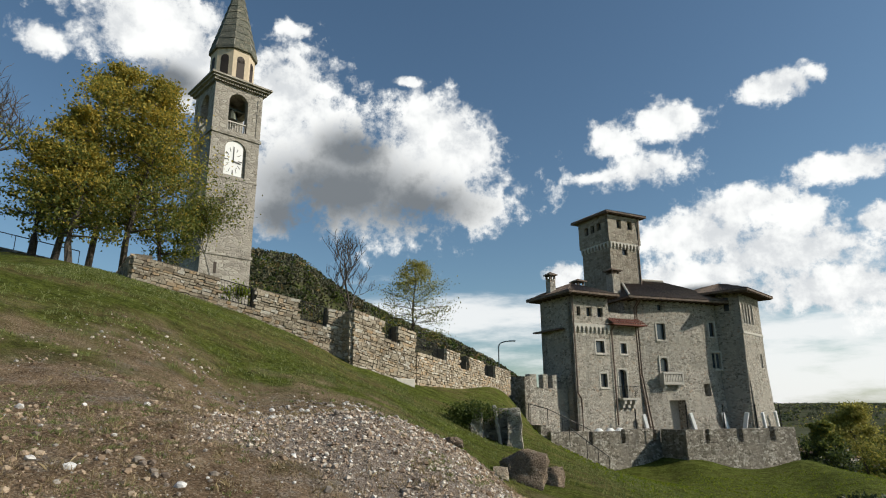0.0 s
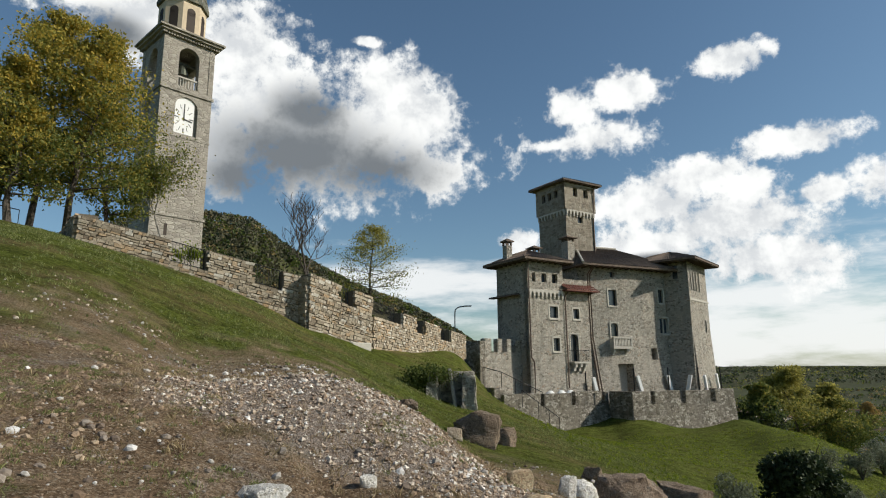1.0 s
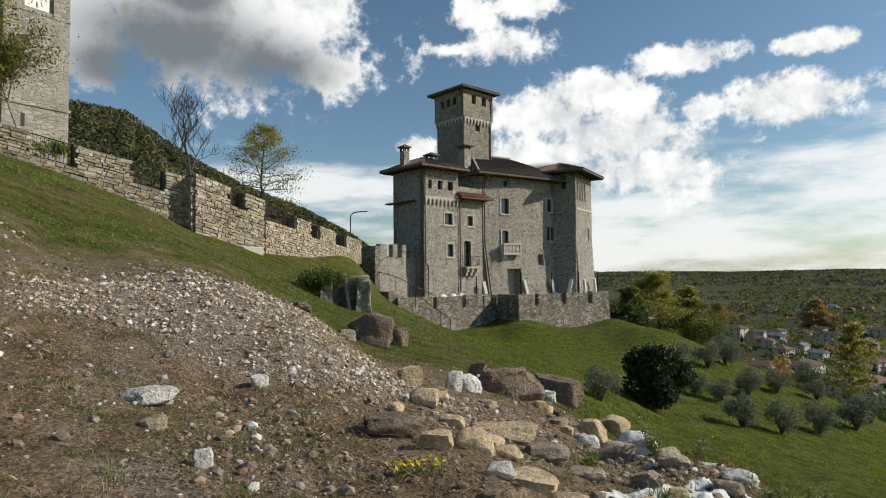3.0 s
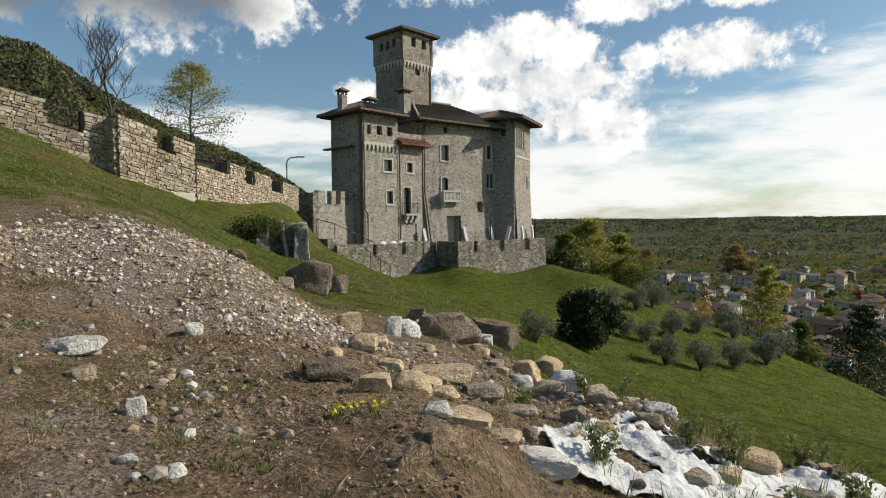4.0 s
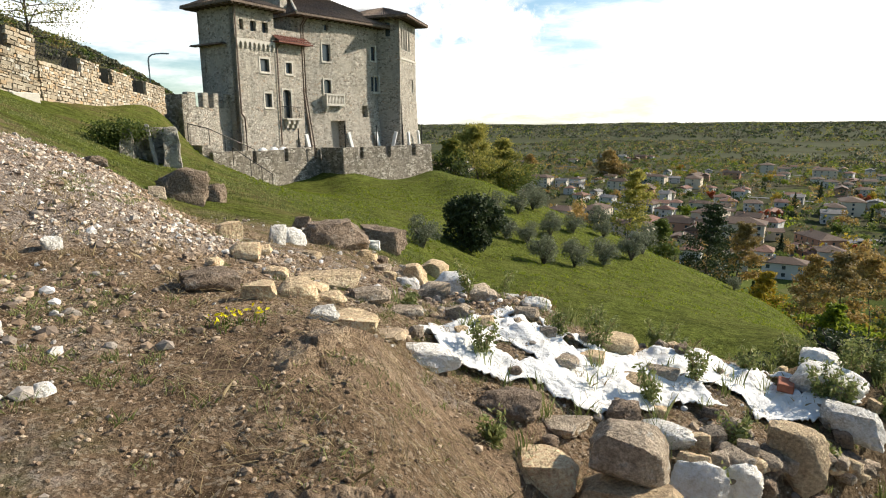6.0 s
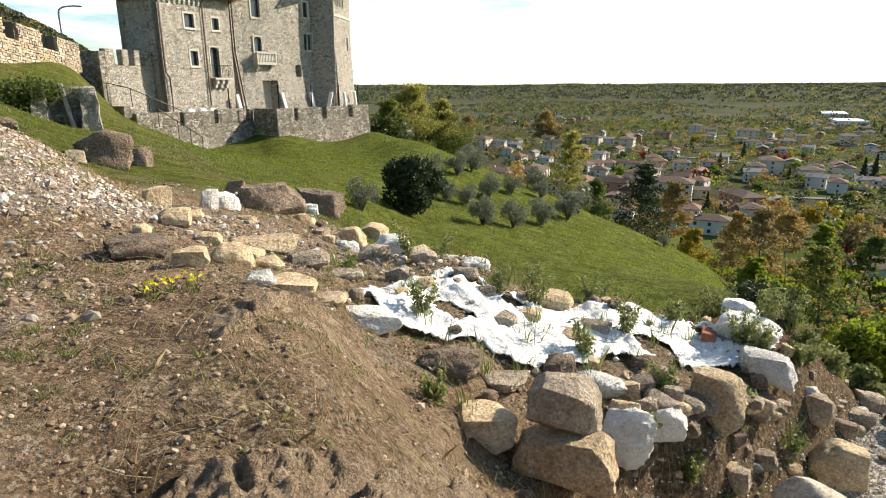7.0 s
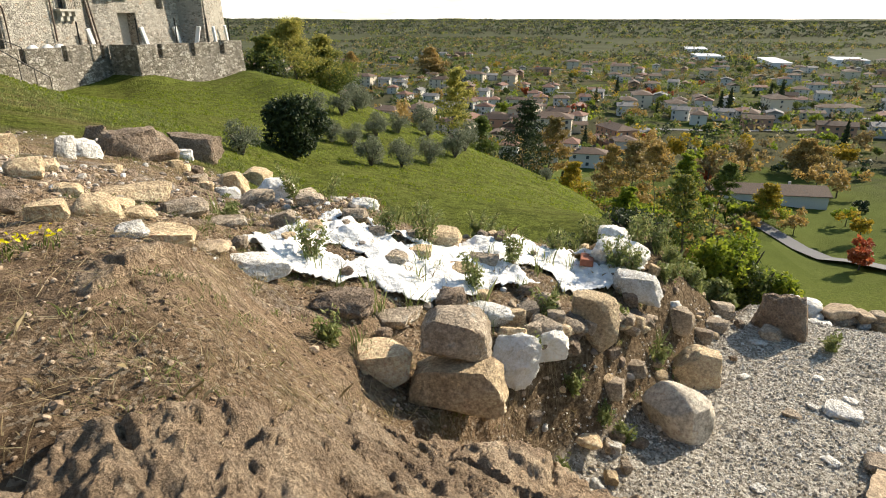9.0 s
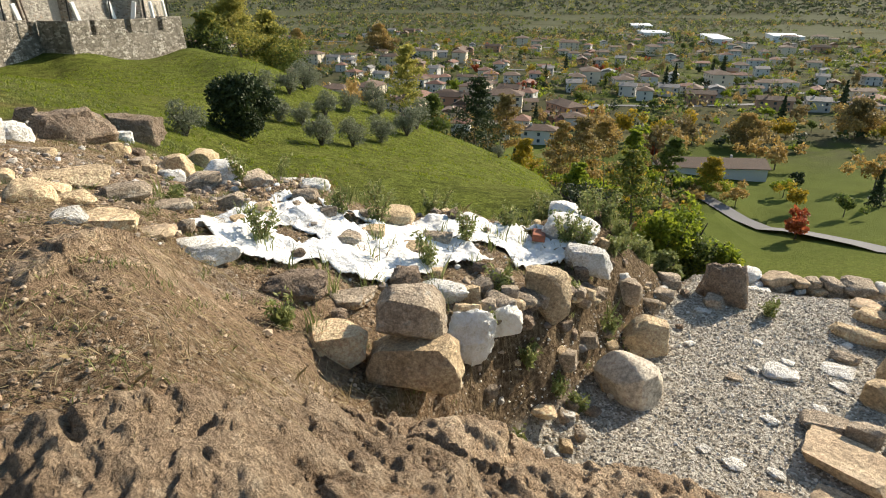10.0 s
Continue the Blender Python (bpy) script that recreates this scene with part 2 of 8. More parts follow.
M_PLASTER = plain("cream plaster", (0.62, 0.51, 0.36), 0.9, 0, 0.12, 3)
M_SPIRE = masonry("grey green spire slate", 2.6, [(0.0, (0.12, 0.125, 0.095)), (0.6, (0.19, 0.19, 0.145)), (1.0, (0.26, 0.235, 0.17))], (0.11, 0.11, 0.09), 0.03, 2.2, 0.3)
M_DIAL = plain("white enamel dial", (0.78, 0.78, 0.76), 0.5, 0, 0.05)
M_BLACK = plain("black enamel", (0.02, 0.02, 0.022), 0.5)
M_BRONZE = plain("bell bronze", (0.10, 0.11, 0.085), 0.5, 0.7)
M_SHEET = plain("white plastic wrap", (0.78, 0.78, 0.76), 0.45, 0, 0.06)


def glassy(name):
    k = Mat(name, 0.08)
    k.b.inputs["Specular IOR Level"].default_value = 0.6
    return k.done(k.ramp(k.noise(0.8, 2), (0.3, (0.03, 0.04, 0.05)), (0.7, (0.06, 0.075, 0.09))))


M_GLASS = glassy("dark window glass")
# ---- ground ----
def vnoise(x, y, seed=0):
    """Value noise on arrays, 0 to 1."""
    xi, yi = np.floor(x).astype(np.int64), np.floor(y).astype(np.int64)
    u, v = x - xi, y - yi
    u, v = u * u * (3 - 2 * u), v * v * (3 - 2 * v)

    def pick(a, b):
        h = (a * 374761393 + b * 668265263 + seed * 974634777) & 0x7FFFFFFF
        h = ((h ^ (h >> 13)) * 1274126177) & 0x7FFFFFFF
        return ((h ^ (h >> 16)) & 0xFFFF) / 65535.0

    return (pick(xi, yi) * (1 - u) + pick(xi + 1, yi) * u) * (1 - v) + (pick(xi, yi + 1) * (1 - u) + pick(xi + 1, yi + 1) * u) * v


def fbm(x, y, octaves=4, seed=0):
    total, amp, norm = 0, 1.0, 0
    for i in range(octaves):
        total, norm = total + amp * vnoise(x * 2 ** i + 17.3 * i, y * 2 ** i - 9.1 * i, seed + i), norm + amp
        amp *= 0.5
    return total / norm


def ease(v, lo, hi):
    t = np.clip((v - lo) / (hi - lo), 0, 1)
    return t * t * (3 - 2 * t)


# spot heights: azimuth, distance, height
KNOLL = [(0, 0.05, -1.38), (0, 1.1, -1.26), (90, 1.2, -1.1), (-75, 1.7, -1.84), (-95, 2.0, -2.1), (-66, 2.2, -1.98), (-52, 1.85, -1.68), (180, 3, -1.7), (120, 6, -0.9), (-140, 4, -2.1), (60, 7, 0.2), (-9, 1.65, -1.22), (-23, 1.95, -1.16), (-31, 2.1, -1.36), (-38, 1.5, -1.46), (-21.5, 3.0, -1.07),
         (-11, 3.3, -1.02), (8, 3.3, -0.92), (21, 4, -0.75), (6, 5.2, -0.85), (6.2, 7.5, -0.10), (21.4, 7, -0.13), (-2.4, 8.5, -0.61), (-6, 11, -1.4), (17.9, 13, 0.38), (36, 10, 0.64)]
BROW = [(-30, 3.44, -1.65), (-23, 6, -1.58), (-17, 6.5, -1.42), (-20, 8, -1.7), (-20, 9.4, -1.85), (-8, 7.5, -1.12), (-7, 9.5, -1.28), (-27, 6.3, -1.8), (-33, 7, -1.98), (-39, 6.9, -2.14), (-39, 5.5, -1.72), (-45, 5.6, -1.95), (-48, 4.7, -2.0), (-53, 6.2, -2.2), (-65, 6.9, -2.27), (-60, 5.0, -2.25), (-44, 3.0, -2.1),
        (-39, 10, -4.4), (-52, 10, -5.4), (-27, 13, -3.0), (-64, 10, -5.2), (-70, 5, -2.6), (-85, 9.2, -4.3), (-100, 8.5, -3.6), (-75, 12, -5.8), (-90, 14, -6.5)]
LAWN = [(-30, 25, -4.4), (-20, 25, -3.1), (-9.6, 44, -2.95), (-11.4, 44.6, -3.75), (-14, 45.8, -4.55), (-18.9, 46, -4.5), (-24, 49.5, -4.3), (-29.2, 55, -4.0), (-17, 38, -4.0), (-24, 40, -4.3), (-29, 44, -4.5), (-12, 36, -2.9), (-44, 62, -11.5), (-53.4, 58, -15.5), (-62, 55, -20),
        (-67, 28, -10.8), (-75, 30, -15), (-95, 30, -15), (-36, 92, -17), (-45, 95, -27), (-55, 90, -33), (-65, 80, -36), (-85, 75, -36), (-120, 70, -30)]
SPUR = [(-32.3, 17, -4.39), (-32.6, 24, -4.98), (-32.9, 32, -4.95), (-33.4, 43, -4.0), (-36.7, 17, -4.65), (-37.0, 24, -5.43), (-37.2, 32, -5.67), (-37.5, 43, -5.16), (-42.0, 17, -4.9), (-42.1, 24, -5.92), (-42.3, 32, -6.5), (-42.4, 43, -6.55), (-47.5, 17, -5.11), (-47.5, 24, -6.38),
        (-47.5, 32, -7.34), (-47.6, 43, -8.04), (-53.0, 17, -5.28), (-53.0, 24, -6.81), (-53.0, 32, -8.18), (-52.9, 43, -9.56), (-57.5, 17, -5.42), (-57.4, 24, -7.18), (-57.4, 32, -8.91), (-57.3, 43, -10.93), (-61.9, 17, -5.4), (-61.8, 24, -7.51), (-61.8, 32, -9.87), (-61.8, 43, -13.01)]
SLOPE = [(37, 26, 5.07), (27, 26, 4.85), (18.4, 26.5, 3.85), (9.2, 27.2, 1.98), (2.7, 29.3, 0.98), (-2, 36, 1.05), (-5.5, 44, 1.0), (-4, 22, -1.0), (27, 40, 6.6), (37, 45, 8.4), (10, 45, 4.2),
         (60, 30, 6), (100, 30, 4), (0, 60, 1.5), (-13, 52, -2.4), (-20, 60, -2.4), (-10, 75, -6), (180, 40, -6)]
PLAIN = [(-30, 230, -60), (-45, 215, -59), (-60, 200, -60), (-80, 190, -60), (-120, 230, -60), (180, 260, -60), (120, 260, -40), (60, 260, -20), (20, 200, -10), (0, 220, -35),
         (-60, 450, -60), (-30, 450, -60), (-90, 450, -60), (-45, 1500, -60), (-80, 1500, -60), (-10, 1500, -60), (40, 1500, -60), (120, 1500, -60), (180, 1500, -60), (-130, 1500, -60)]


def warp_plan(x, y):
    r = np.hypot(x, y) + 1e-9
    k = np.log1p(r / 0.8) / r
    return x * k, y * k


def fit_spots(spots):
    a = np.array(spots, float)
    az = np.radians(a[:, 0])
    u, v = warp_plan(-np.sin(az) * a[:, 1], np.cos(az) * a[:, 1])
    d = np.hypot(u[:, None] - u, v[:, None] - v)
    n = len(a)
    big = np.zeros((n + 3, n + 3))
    big[:n, :n] = np.sqrt(d * d + 0.01)
    big[:n, n], big[:n, n + 1], big[:n, n + 2] = 1, u, v
    big[n:, :n] = big[:n, n:].T
    return u, v, np.linalg.solve(big, np.append(a[:, 2], (0, 0, 0)))


SPOTS = fit_spots(KNOLL + BROW + LAWN + SPUR + SLOPE + PLAIN)


def base_height(x, y):
    u, v = warp_plan(x, y)
    su, sv, w = SPOTS
    z = w[-3] + w[-2] * u + w[-1] * v
    for i in range(len(su)):
        z = z + w[i] * np.sqrt((u - su[i]) ** 2 + (v - sv[i]) ** 2 + 0.01)
    return z


HILL_AZ, HILL_TAN = (-14, -9, -4.4, -0.8, 4.5, 10, 14, 18, 24, 34, 60), (-0.05, 0.015, 0.066, 0.098, 0.130, 0.178, 0.226, 0.232, 0.21, 0.13, 0.10)


def zones(x, y):
    """Masks of the plan: terrace, rubble heap, outcrop, and grass."""
    r, az = np.hypot(x, y), np.degrees(np.arctan2(-x, y))
    wob = (fbm(x * 1.3, y * 1.3, 4, 5) - 0.5)
    edge = 1.65 + (1.75 - y) * 0.58 + wob * 0.3
    terrace = ease(x - edge, 0.0, 0.55) * (1 - ease(y + wob * 0.3, 1.75, 2.15)) * (1 - ease(r, 7.9, 8.5)) * ease(y, -6, -3)
    heap = np.clip(1 - np.hypot((x + 0.25) / 3.0, (y - 6.6 + 0.25 * x) / 1.9), 0, 1)
    heap = ease(heap + 0.7 * (fbm(x * 0.9, y * 0.9, 4, 9) - 0.5), 0.12, 0.45)
    bench = ease(fbm(x * 0.35 + 3, y * 0.35, 4, 21), 0.44, 0.6)
    low = ease(x * 0.93 + y * 0.37 - 2.9 + wob * 0.7, -0.5, 0.35)
    outcrop = (1 - ease(np.hypot((x - 1.25) / 1.2, (y - 2.65) / 0.55) + wob, 0.75, 1.05)) * (1 - ease(y, 2.95, 3.15))
    outcrop = np.maximum(outcrop, (1 - ease(y + 0.18 * x + wob * 0.5, 1.75, 2.0)) * (1 - low) * ease(y, -2, -0.5) * ease(x + 0.2 * y + wob, -0.3, 0.3))
    grass = ease(r + 5 * wob, 8.5, 13.0)
    left = ease(az, 0, 8)
    grass = grass * (1 - left * 0.8 * (1 - ease(r + 10 * wob + 3.0 * (az - 20) / 20, 10.5, 16)))
    return terrace, heap, outcrop, grass, bench


def ground_z(x, y, fine=True):
    x, y = np.asarray(x, float), np.asarray(y, float)
    r, az = np.hypot(x, y), np.degrees(np.arctan2(-x, y))
    z = base_height(x, y)
    terrace, heap, outcrop, grass, bench = zones(x, y)
    tan = np.interp(az, HILL_AZ, HILL_TAN, left=-0.05, right=-0.05)
    bell = np.exp(-((r - 520) / 170) ** 2)
    z = np.where((r > 150) & (tan > -0.05), z * (1 - bell) + bell * np.maximum(tan, -0.1) * 520, z)
    z = z + ease(r, 1900, 3600) * (52 + 26 * (fbm(x / 500, y / 500, 4, 3) - 0.5)) + ease(r, 3700, 4700) * 20
    step_down = -3.1 + 0.10 * (fbm(x * 0.8, y * 0.8, 3, 2) - 0.5)
    z = z * (1 - terrace) + terrace * np.minimum(z + 0.3, step_down)
    if fine:
        near = 1 - ease(r, 25, 60)
        z = z + near * (1 - terrace) * (0.09 * (fbm(x * 1.1, y * 1.1, 3, 11) - 0.5) + 0.055 * (fbm(x * 6, y * 6, 4, 12) - 0.5) * (1 - 0.6 * grass))
        ridge = 1 - np.abs(2 * fbm(x * 1.7 + 0.5 * y, y * 1.1 - 0.6 * x, 4, 31) - 1)
        crack = ease(np.abs(fbm(x * 1.5, y * 1.5, 3, 41) - 0.5), 0.0, 0.025)
        z = z + outcrop * (0.05 * (ridge - 0.6) - 0.03 * (1 - crack) * ease(fbm(x * 0.7, y * 0.7, 2, 47), 0.5, 0.62) + 0.02 * (fbm(x * 6, y * 6, 4, 33) - 0.5) + 0.03 * (np.abs(2 * fbm(x * 5 + y * 2, y * 4 - x, 4, 35) - 1) - 0.3))
        z = z + heap * 0.06 * (fbm(x * 9, y * 9, 3, 14) - 0.3)
        z = z + terrace * 0.015 * fbm(x * 12, y * 12, 3, 15)
        z = z + ease(r, 62, 80) * (1 - ease(r, 120, 200)) * 0.25 * (fbm(x / 9, y / 9, 3, 16) - 0.5)
    return z


def gz(x, y):
    return float(ground_z(np.array([x]), np.array([y]))[0])


def build_ground():
    az = np.concatenate([np.arange(-100, 44, 0.38), np.arange(44, 260, 4.0)])
    rr = np.concatenate([[0.12, 0.3, 0.6, 0.9], np.geomspace(1.1, 5, 210), np.geomspace(5.05, 26, 170), np.geomspace(26.6, 700, 100), np.geomspace(720, 4900, 44)])
    a, r = np.meshgrid(np.radians(az), rr)
    x, y = -np.sin(a) * r, np.cos(a) * r
    z = ground_z(x.ravel(), y.ravel())
    x, y = x.ravel(), y.ravel()
    nr, na = len(rr), len(az)
    co = np.stack([x, y, z], 1)
    centre = np.array([[0, 0, float(np.mean(z[:na]))]])
    co = np.concatenate([co, centre])
    i, j = np.meshgrid(np.arange(nr - 1), np.arange(na), indexing="ij")
    j2 = (j + 1) % na
    quads = np.stack([i * na + j, (i + 1) * na + j, (i + 1) * na + j2, i * na + j2], -1).reshape(-1, 4)
    fan = [(len(co) - 1, k, (k + 1) % na) for k in range(na)]
    me = bpy.data.meshes.new("ground")
    me.from_pydata(co.tolist(), [], quads.tolist() + fan)
    terrace, heap, outcrop, grass, bench = zones(np.append(x, 0), np.append(y, 0))
    humus = ease(np.append(x, 0), 2.5, 2.9) * (1 - ease(np.append(x, 0), 6.4, 7.2)) * ease(np.append(y, 0), 1.35, 1.6) * (1 - ease(np.append(y, 0) - 0.7 * ease(np.append(x, 0), 4.6, 5.2), 2.2, 2.5))
    for name, v in (("humus", humus), ("terrace", ease(terrace, 0.8, 1.0)), ("heap", heap), ("outcrop", outcrop), ("grass", grass), ("lawn", ease(np.append(x, 0), 3.0, 9.0))):
        at = me.attributes.new(name, "FLOAT", "POINT")
        at.data.foreach_set("value", v.astype(np.float32))
    me.shade_smooth()
    ob = new("ground", me)
    me.materials.append(M_GROUND)
    return tagged(ob, "hillside of brown earth, rubble and green grass above a valley plain", "ground", kind="structure")


def ground_material():
    k = Mat("earth, grass and gravel", 1.0)
    k.b.inputs["Specular IOR Level"].default_value = 0.03
    grass, heap, terrace, outcrop = k.attr("grass"), k.attr("heap"), k.attr("terrace"), k.attr("outcrop")
    n_mid, n_fine = k.noise(2.5, 7, 0.65), k.noise(26, 8, 0.7)
    earth = k.ramp(n_mid, (0.28, (0.125, 0.083, 0.05)), (0.5, (0.275, 0.192, 0.12)), (0.72, (0.42, 0.31, 0.205)))
    earth = k.mix(0.85, earth, k.ramp(n_fine, (0.34, (0.2, 0.2, 0.2)), (0.7, (0.8, 0.8, 0.8))), "OVERLAY")
    chip = k.cells(34, "F1", None, "Color")
    sep = k.n("ShaderNodeSeparateColor")
    k.put(chip, sep.inputs[0])
    grit = k.ramp(sep.outputs[0], (0.0, (0.16, 0.14, 0.12)), (0.5, (0.33, 0.30, 0.265)), (1.0, (0.55, 0.52, 0.48)))
    earth = k.mix(k.math("MULTIPLY", k.step(k.noise(1.1, 6, 0.7), 0.5, 0.68), 0.55), earth, grit)
    speck = k.n("ShaderNodeSeparateColor")
    k.put(k.cells(62, "F1", None, "Color"), speck.inputs[0])
    earth = k.mix(k.math("MULTIPLY", k.step(speck.outputs[1], 0.80, 0.86), 0.55), earth, (0.50, 0.42, 0.31))
    earth = k.mix(k.math("MULTIPLY", k.step(speck.outputs[2], 0.80, 0.86), 0.6), earth, (0.10, 0.068, 0.042))
    weeds = k.math("MULTIPLY", k.step(k.noise(0.9, 7, 0.72), 0.52, 0.66), k.math("SUBTRACT", 1.0, outcrop))
    earth = k.mix(k.math("MULTIPLY", weeds, 0.6), earth, (0.085, 0.095, 0.03))
    rock = k.ramp(k.noise(3.2, 8, 0.65), (0.25, (0.19, 0.127, 0.08)), (0.55, (0.33, 0.235, 0.152)), (0.8, (0.44, 0.335, 0.23)))
    rock = k.mix(0.8, rock, k.ramp(n_fine, (0.34, (0.2, 0.2, 0.2)), (0.7, (0.8, 0.8, 0.8))), "OVERLAY")
    earth = k.mix(outcrop, earth, rock)
    rubble = k.mix(0.45, grit, (0.34, 0.25, 0.185))
    earth = k.mix(k.math("MULTIPLY", heap, 0.85), earth, rubble)
    small = k.cells(48, "F1", None, "Color")
    sep2 = k.n("ShaderNodeSeparateColor")
    k.put(small, sep2.inputs[0])
    gravel = k.ramp(sep2.outputs[1], (0.0, (0.24, 0.21, 0.165)), (0.5, (0.47, 0.43, 0.36)), (1.0, (0.70, 0.66, 0.58)))
    soil = k.ramp(n_fine, (0.32, (0.06, 0.043, 0.027)), (0.5, (0.16, 0.115, 0.072)), (0.66, (0.34, 0.26, 0.17)))
    earth = k.mix(k.math("MULTIPLY", k.attr("humus"), k.step(n_mid, 0.25, 0.5, 0.6, 1.0)), earth, soil)
    earth = k.mix(terrace, earth, gravel)
    blade = k.noise(9, 8, 0.75, k.place((1, 1, 0.4)))
    turf = k.ramp(blade, (0.34, (0.036, 0.042, 0.011)), (0.5, (0.092, 0.113, 0.021)), (0.66, (0.178, 0.192, 0.044)))
    dry = k.ramp(n_fine, (0.3, (0.10, 0.078, 0.036)), (0.7, (0.22, 0.165, 0.08)))
    turf = k.mix(k.math("MULTIPLY", k.step(k.noise(0.3, 7, 0.72), 0.44, 0.66), k.math("SUBTRACT", 0.75, k.math("MULTIPLY", k.attr("lawn"), 0.6))), turf, dry)
    turf = k.mix(0.85, turf, k.ramp(k.noise(1.4, 8, 0.76), (0.34, (0.2, 0.2, 0.2)), (0.66, (0.78, 0.78, 0.78))), "OVERLAY")
    fields = k.cells(0.009, "F1", k.place((1, 1.7, 0), (0, 0, 0.5)), "Color")
    sep3 = k.n("ShaderNodeSeparateColor")
    k.put(fields, sep3.inputs[0])
    far = k.ramp(sep3.outputs[0], (0.0, (0.05, 0.065, 0.015)), (0.4, (0.075, 0.095, 0.02)), (0.68, (0.10, 0.122, 0.028)), (0.93, (0.085, 0.105, 0.025)), (1.0, (0.22, 0.19, 0.10)))
    dist = k.n("ShaderNodeVectorMath")
    dist.operation = "LENGTH"
    k.put(k.pos, dist.inputs[0])
    out = dist.outputs["Value"]
    yards = k.math("MULTIPLY", k.math("MULTIPLY", k.step(out, 250, 330), k.step(k.noise(0.022, 6, 0.7), 0.34, 0.50)), 0.85)
    far = k.mix(yards, far, (0.062, 0.058, 0.036))
    far = k.mix(0.35, far, k.ramp(k.noise(0.05, 9, 0.75), (0.3, (0.25, 0.25, 0.25)), (0.7, (0.75, 0.75, 0.75))), "OVERLAY")
    turf = k.mix(k.step(out, 110, 190), turf, far)
    wood = k.ramp(k.noise(0.035, 8, 0.7), (0.3, (0.062, 0.070, 0.040)), (0.55, (0.085, 0.090, 0.050)), (0.75, (0.115, 0.110, 0.062)))
    turf = k.mix(k.math("MULTIPLY", k.step(out, 800, 1300), k.step(k.noise(0.004, 4, 0.6, k.place((1, 1, 0))), 0.36, 0.50)), turf, wood)
    col = k.mix(grass, earth, turf)
    relief = k.math("ADD", k.math("MULTIPLY", n_mid, 1.0), k.math("ADD", k.math("MULTIPLY", n_fine, 0.7), k.math("ADD", k.math("MULTIPLY", k.noise(60, 5, 0.7), 0.35), k.math("MULTIPLY", k.noise(9, 6, 0.7), 0.9))))
    return k.done(col, relief, 0.09)


M_GROUND = ground_material()
build_ground()
# ---- building blocks ----
def part(name, bm, material, parent=None, label="", smooth=False):
    """Links a bmesh as one mesh object under a thing or a part."""
    me = bpy.data.meshes.new(name)
    bmesh.ops.recalc_face_normals(bm, faces=bm.faces)
    bm.to_mesh(me)
    bm.free()
    if smooth:
        me.shade_smooth()
    me.materials.append(material)
    ob = new(name, me)
    ob.parent = parent
    if label:
        ob["label"] = label
    return ob


def thing(name, label, category, at=None, group="", kind=""):
    ob = new(name)
    ob.empty_display_size = 0.2
    if at is not None:
        ob.matrix_world = at
    return tagged(ob, label, category, group, kind)


def add_box(bm, x0, y0, z0, x1, y1, z1, m=None):
    vs = [bm.verts.new((x, y, z)) for z in (z0, z1) for y in (y0, y1) for x in (x0, x1)]
    for f in ((0, 2, 3, 1), (4, 5, 7, 6), (0, 1, 5, 4), (2, 6, 7, 3), (0, 4, 6, 2), (1, 3, 7, 5)):
        bm.faces.new([vs[i] for i in f])
    if m is not None:
        bmesh.ops.transform(bm, matrix=m, verts=vs)
    return vs


def box(x0, y0, z0, x1, y1, z1, bevel=0.0):
    bm = bmesh.new()
    add_box(bm, x0, y0, z0, x1, y1, z1)
    if bevel:
        bmesh.ops.bevel(bm, geom=bm.edges[:], offset=bevel, segments=1, affect="EDGES")
    return bm


def add_prism(bm, plan, z0, z1, plan_top=None):
    """An upright prism over a plan of corners; plan_top may taper it."""
    lo = [bm.verts.new((x, y, z0)) for x, y in plan]
    hi = [bm.verts.new((x, y, z1)) for x, y in (plan_top or plan)]
    n = len(plan)
    for i in range(n):
        bm.faces.new((lo[i], lo[(i + 1) % n], hi[(i + 1) % n], hi[i]))
    bm.faces.new(lo[::-1])
    bm.faces.new(hi)


def prism(plan, z0, z1, plan_top=None):
    bm = bmesh.new()
    add_prism(bm, plan, z0, z1, plan_top)
    return bm


def add_tube(bm, points, radius, sides=6, end=None):
    """A round bar along points; end is its radius at the far end."""
    pts = [Vector(p) for p in points]
    end = radius if end is None else end
    rings = []
    for i, p in enumerate(pts):
        d = (pts[min(i + 1, len(pts) - 1)] - pts[max(i - 1, 0)]).normalized()
        q = d.to_track_quat("Z", "Y")
        k = radius + (end - radius) * i / max(1, len(pts) - 1)
        rings.append([bm.verts.new(p + q @ Vector((math.cos(2 * math.pi * s / sides) * k, math.sin(2 * math.pi * s / sides) * k, 0))) for s in range(sides)])
    for a, b in zip(rings, rings[1:]):
        for s in range(sides):
            bm.faces.new((a[s], a[(s + 1) % sides], b[(s + 1) % sides], b[s]))
    bm.faces.new(rings[0][::-1])
    bm.faces.new(rings[-1])


def tube(points, radius, sides=6, end=None):
    bm = bmesh.new()
    add_tube(bm, points, radius, sides, end)
    return bm


def frame_at(x, y, z, az):
    """A frame whose x axis runs along the heading az, whose y axis lies to the left of it, z up."""
    d = heading(az)
    m = Matrix(((d.x, -d.y, 0, x), (d.y, d.x, 0, y), (0, 0, 1, z), (0, 0, 0, 1)))
    return m


